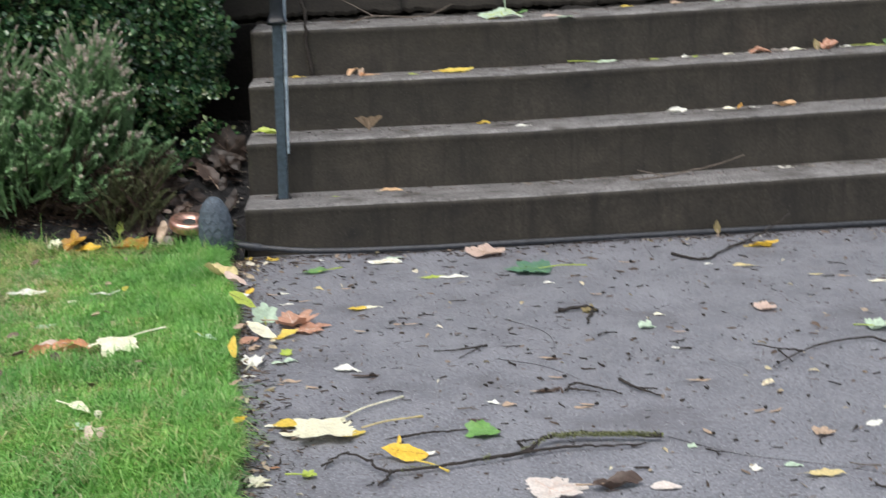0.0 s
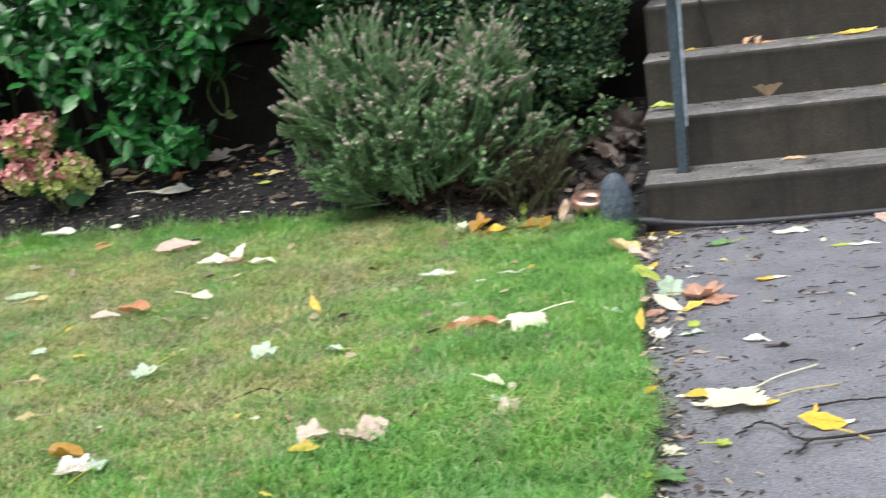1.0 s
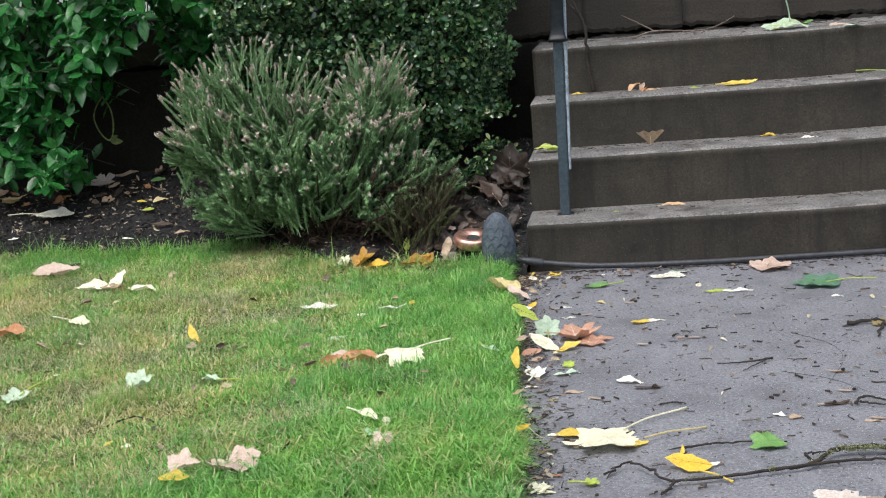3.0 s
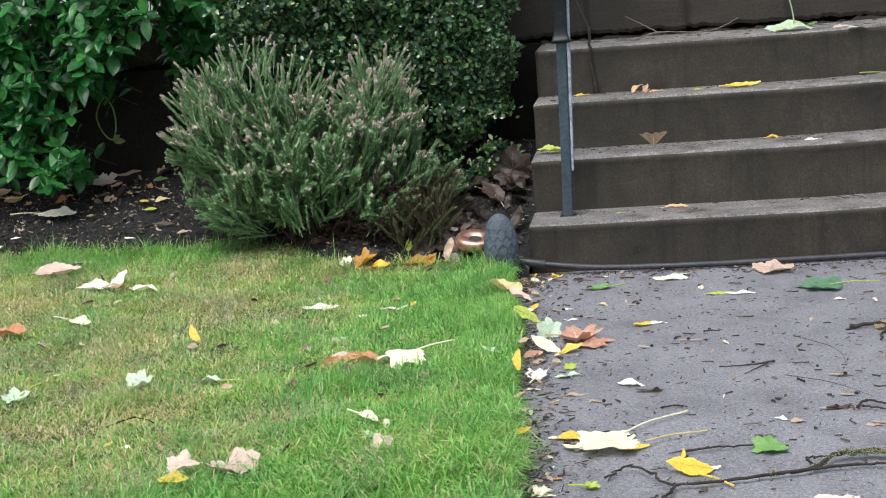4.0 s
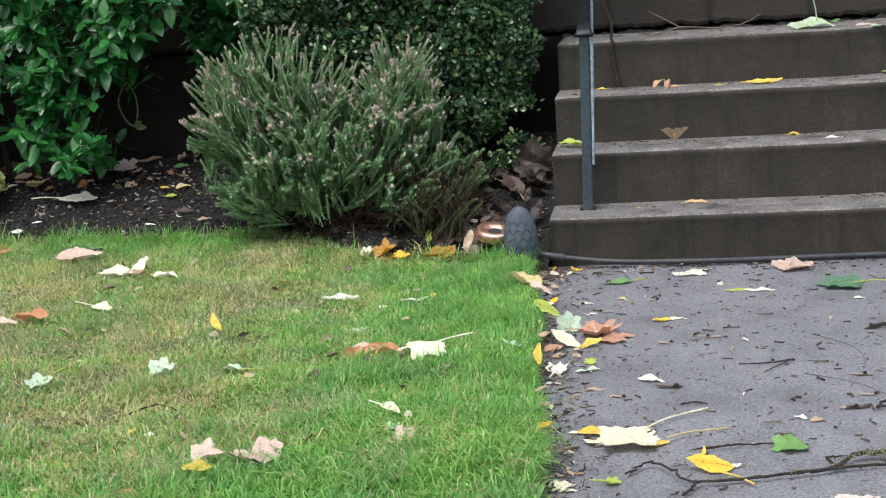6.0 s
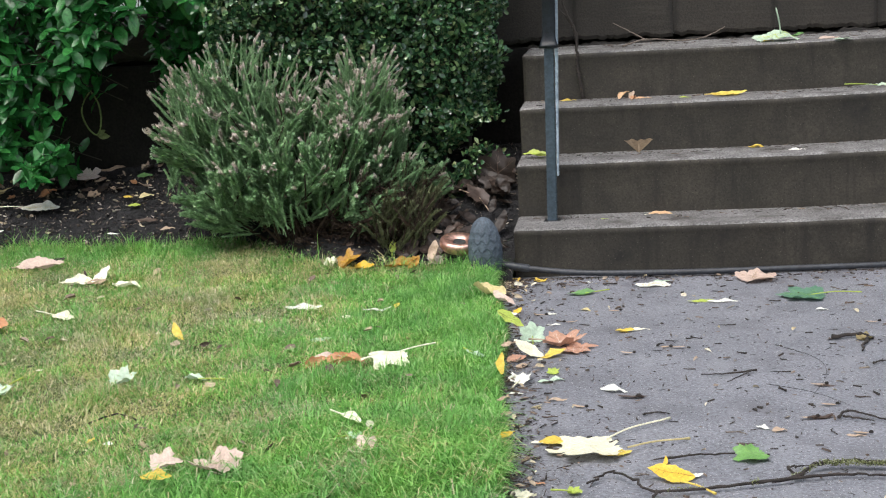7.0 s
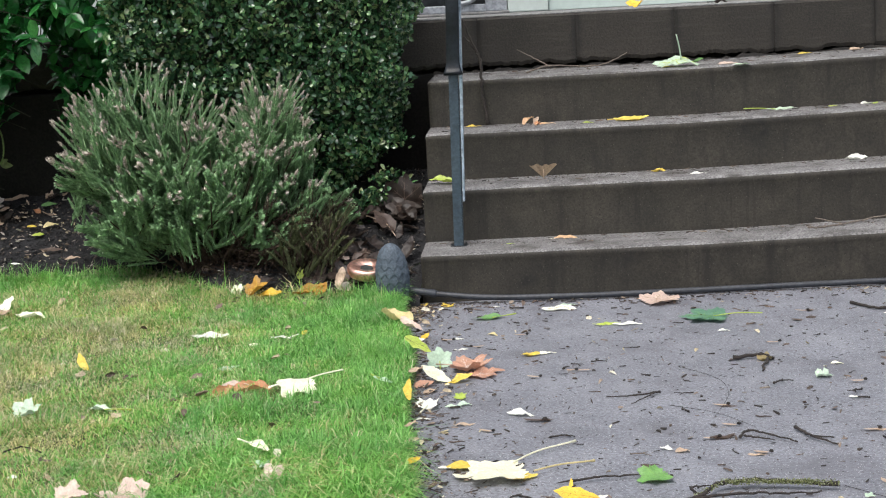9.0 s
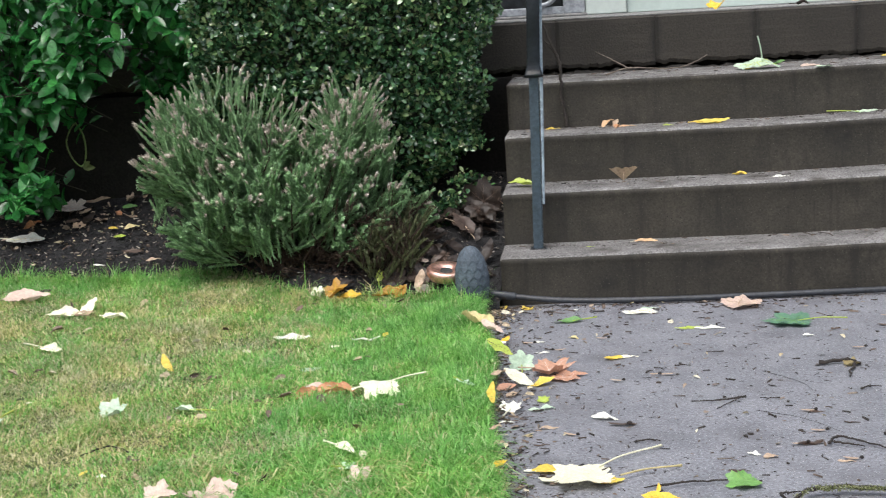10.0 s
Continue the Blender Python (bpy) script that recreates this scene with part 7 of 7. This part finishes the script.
# thin lichen where the branch forks, at a knot and at the far bend
for a, b, (x0, y0, z0), (x1, y1, z1) in ((0, 160, (0.700, -2.200, 0.014), (0.765, -2.125, 0.016)), (160, 230, (0.618, -2.226, 0.012), (0.632, -2.222, 0.013)), (230, 310, (0.45, -2.265, 0.012), (0.52, -2.250, 0.012))):
    u = rng.random((b - a, 1))
    p[a:b] = np.array([(x0, y0, z0)]) * (1 - u) + np.array([(x1, y1, z1)]) * u + rng.normal(size=(b - a, 3)) * 0.0025
tuft = (np.array([(0, 0, 0), (1, 0.3, 0.4), (0.2, 1, 0.5), (-0.7, 0.2, 0.8)], float), np.array([(0, 1, 2), (0, 2, 3), (0, 3, 1), (1, 3, 2)]), np.zeros(4, int))
v, t, mi = spread_copies([tuft], np.zeros(n, int), p, frames_from(rng.normal(size=(n, 3)), rng.uniform(0, 6.28, n)), rng.uniform(0.0015, 0.0036, n))
tagged(tri_mesh("moss", v, t, [M_MOSS], mi, branch), "yellow-green moss cushions", kind="stuff")
twig("thin dark twig on the path", M_TWIG, [[(0.46, -2.047, 0.006), (0.508, -2.027, 0.006), (0.568, -2.023, 0.006), (0.64, -2.004, 0.005)]], 0.0036)
twig("short black twig on the path", M_TWIG, [[(0.849, -1.778, 0.009), (0.875, -1.736, 0.012), (0.917, -1.763, 0.009), (0.973, -1.823, 0.007)], [(0.86, -1.77, 0.009), (0.90, -1.785, 0.007), (0.925, -1.80, 0.006)]], 0.0042)
twig("knotty brown twig on the path", M_TWIG, [[(0.986, -1.709, 0.007), (1.017, -1.799, 0.008), (1.056, -1.851, 0.006)], [(1.01, -1.78, 0.007), (1.06, -1.80, 0.006)]], 0.0045)
twig("long dark forked twig on the path", M_TWIG, [[(1.82, -1.60, 0.007), (1.696, -1.506, 0.008), (1.657, -1.459, 0.009), (1.528, -1.501, 0.008), (1.431, -1.59, 0.007), (1.361, -1.67, 0.006)], [(1.466, -1.55, 0.008), (1.42, -1.52, 0.008), (1.366, -1.459, 0.006)], [(1.411, -1.533, 0.008), (1.42, -1.63, 0.006)]], 0.0042)
twig("thin forked twig on the path", M_TWIG, [[(0.706, -1.335, 0.007), (0.636, -1.362, 0.007), (0.565, -1.366, 0.006)], [(0.69, -1.345, 0.007), (0.662, -1.387, 0.007), (0.623, -1.443, 0.006)]], 0.0034)
twig("brown twig lying near the hose", M_TWIG, [[(1.396, -0.315, 0.006), (1.474, -0.424, 0.006), (1.593, -0.268, 0.007), (1.692, -0.175, 0.006)], [(1.593, -0.268, 0.007), (1.75, -0.12, 0.025), (1.86, -0.05, 0.07)]], 0.006)
twig("lichen-tufted twig on the path", M_TWIG, [[(0.941, -1.011, 0.007), (1.013, -0.987, 0.010), (1.038, -1.023, 0.006)], [(1.025, -1.03, 0.007), (0.988, -1.158, 0.006)]], 0.007)
twig("pale forked twig lying on the upper tread", M_PALETWIG, [[(0.390, 0.889, 0.729), (0.478, 0.918, 0.750), (0.642, 0.918, 0.740), (0.718, 0.928, 0.753), (0.788, 0.957, 0.783)], [(0.478, 0.918, 0.750), (0.414, 0.938, 0.787), (0.355, 0.957, 0.818)]], 0.0042)
twig("pale twig lying on the lowest tread", M_PALETWIG, [[(1.346, 0.156, 0.179), (1.399, 0.140, 0.182), (1.520, 0.187, 0.189), (1.658, 0.211, 0.209), (1.766, 0.222, 0.239)], [(1.464, 0.168, 0.186), (1.377, 0.211, 0.204)]], 0.0045)
twig("brown twig standing on a tread beside the handrail", M_TWIG, [[(0.232, 0.756, 0.545), (0.221, 0.756, 0.627), (0.216, 0.756, 0.705), (0.216, 0.756, 0.792), (0.182, 0.756, 0.876), (0.154, 0.756, 0.951)], [(0.208, 0.756, 0.813), (0.189, 0.756, 0.848), (0.154, 0.756, 0.887)]], 0.0090, 0.22)
twig("dark thin twig in the lawn", M_TWIG, [[(-0.89, -1.80, 0.036), (-0.84, -1.74, 0.040), (-0.78, -1.78, 0.036), (-0.73, -1.86, 0.040), (-0.70, -1.93, 0.032)]], 0.0026)
for pts in ([(0.777, -1.057, 0.003), (0.865, -1.205, 0.003), (0.874, -1.369, 0.003), (0.815, -1.576, 0.003)], [(0.721, -1.457, 0.003), (0.824, -1.545, 0.003), (0.897, -1.673, 0.003)],
            [(1.016, -2.132, 0.003), (1.129, -2.26, 0.003), (1.247, -2.331, 0.003), (1.377, -2.417, 0.003)]):
    twig("hair-thin dark stalk lying on the path", M_TWIG, [pts], 0.0008)
few = random.Random(5)
for i in range(44):
    y = -few.random() * 2.6 - 0.1
    x = path_edge(y) + 0.06 + few.random() * 2.1
    a, ln = few.uniform(0, 6.28), few.uniform(0.025, 0.06)
    c, s = math.cos(a) * ln, math.sin(a) * ln
    lines = [[(x, y, 0.005), (x + c * 0.5 - s * 0.15, y + s * 0.5 + c * 0.15, 0.006), (x + c, y + s, 0.005)]]
    if i % 3 == 0:
        lines.append([(x + c * 0.5 - s * 0.15, y + s * 0.5 + c * 0.15, 0.006), (x + c * 0.7 - s * 0.5, y + s * 0.7 + c * 0.5, 0.005)])
    twig("short broken twig on the path", few.choice((M_TWIG, M_TWIG, M_TWIG, M_PALETWIG)), lines, few.uniform(0.0016, 0.0034))


# ---- concrete blocks of the porch edge and foundation wall ----
def block_mesh(w, h, seed, ragged):
    """A block with bevelled edges and, in the cracked course, a broken lower edge."""
    r = random.Random(seed)
    nx = 30
    verts, faces = [], []
    for i in range(nx + 1):
        x = -w / 2 + w * i / nx
        e = 0.004 if i in (0, nx) else 0.0012 * noise.noise((x * 11, seed * 3.0, 5))
        low = -h / 2 + (ragged * (0.5 + 0.5 * noise.noise((x * 9 + seed, seed * 2.0, 0))) + r.random() * ragged * 0.45 if ragged else 0)
        verts += [(x, 0.10, low), (x, e + 0.004 + ragged * 0.15, low), (x, e, low + 0.006 + 0.4 * ragged), (x, e, h / 2 - 0.008), (x, e + 0.006, h / 2), (x, 0.10, h / 2)]
    for i in range(nx):
        for k in range(5):
            a = i * 6 + k
            faces.append((a, a + 6, a + 7, a + 1))
    faces += [tuple(range(0, 6)), tuple(range(nx * 6 + 5, nx * 6 - 1, -1))]
    me = bpy.data.meshes.new("block")
    # each block's own stretch of the paint's grain
    me.from_pydata([(x + 2 * seed, y, z) for x, y, z in verts], [], faces)
    me.materials.append(M_BLOCK)
    return me


TOP = [block_mesh(0.4015, 0.214, s, 0.022) for s in range(1, 8)]
bm = bmesh.new()
box(bm, -6.3, 5.9, WALL_Y + 0.008, WALL_Y + 0.10, 0.760, 0.945)
part("mortar_bed", bm, M_MORTAR, porch)
# crumbled mortar left in the open joint over the top tread
verts, faces = [], []
for i in range(421):
    x = 0.004 + 3.4 * i / 420
    top = tread_z(3, x) + 0.010 + 0.016 * noise.noise((x * 8, 3, 1)) + 0.010 * noise.noise((x * 31, 7, 1))
    y = WALL_Y + 0.004 + 0.010 * noise.noise((x * 17, 2, 6))
    verts += [(x, y - 0.004, 0.715), (x, y, top - 0.003), (x, y + 0.008, top), (x, WALL_Y + 0.08, top + 0.002)]
for i in range(420):
    for k in range(3):
        a = i * 4 + k
        faces.append((a, a + 4, a + 5, a + 1))
link_mesh("crumbled_joint", verts, faces, M_BLOCK, parent=porch)["label"] = "crumbled brown mortar in the open joint"
# wall left of the stairs, its base colour darkened to stand for shade
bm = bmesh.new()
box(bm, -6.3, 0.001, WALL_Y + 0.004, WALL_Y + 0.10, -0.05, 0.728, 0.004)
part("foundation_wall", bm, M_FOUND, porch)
v, f = tube(smooth_line([(-1.60, WALL_Y + 0.004, 0.725), (-1.585, WALL_Y + 0.003, 0.64), (-1.61, WALL_Y + 0.003, 0.58), (-1.575, WALL_Y + 0.003, 0.50), (-1.57, WALL_Y + 0.003, 0.42), (-1.54, WALL_Y + 0.004, 0.32)], 5), [0.0035] * 26, 5, 3, 0.9)
link_mesh("crack", v, f, M_MORTAR, parent=porch)
for k in range(-16, 14):
    ob = new("block", TOP[k % 7])
    ob.parent = porch
    ob.location = (0.395 + 0.405 * k - 2 * (k % 7 + 1), WALL_Y + 0.001 * ((k * 7) % 4), 0.8400)
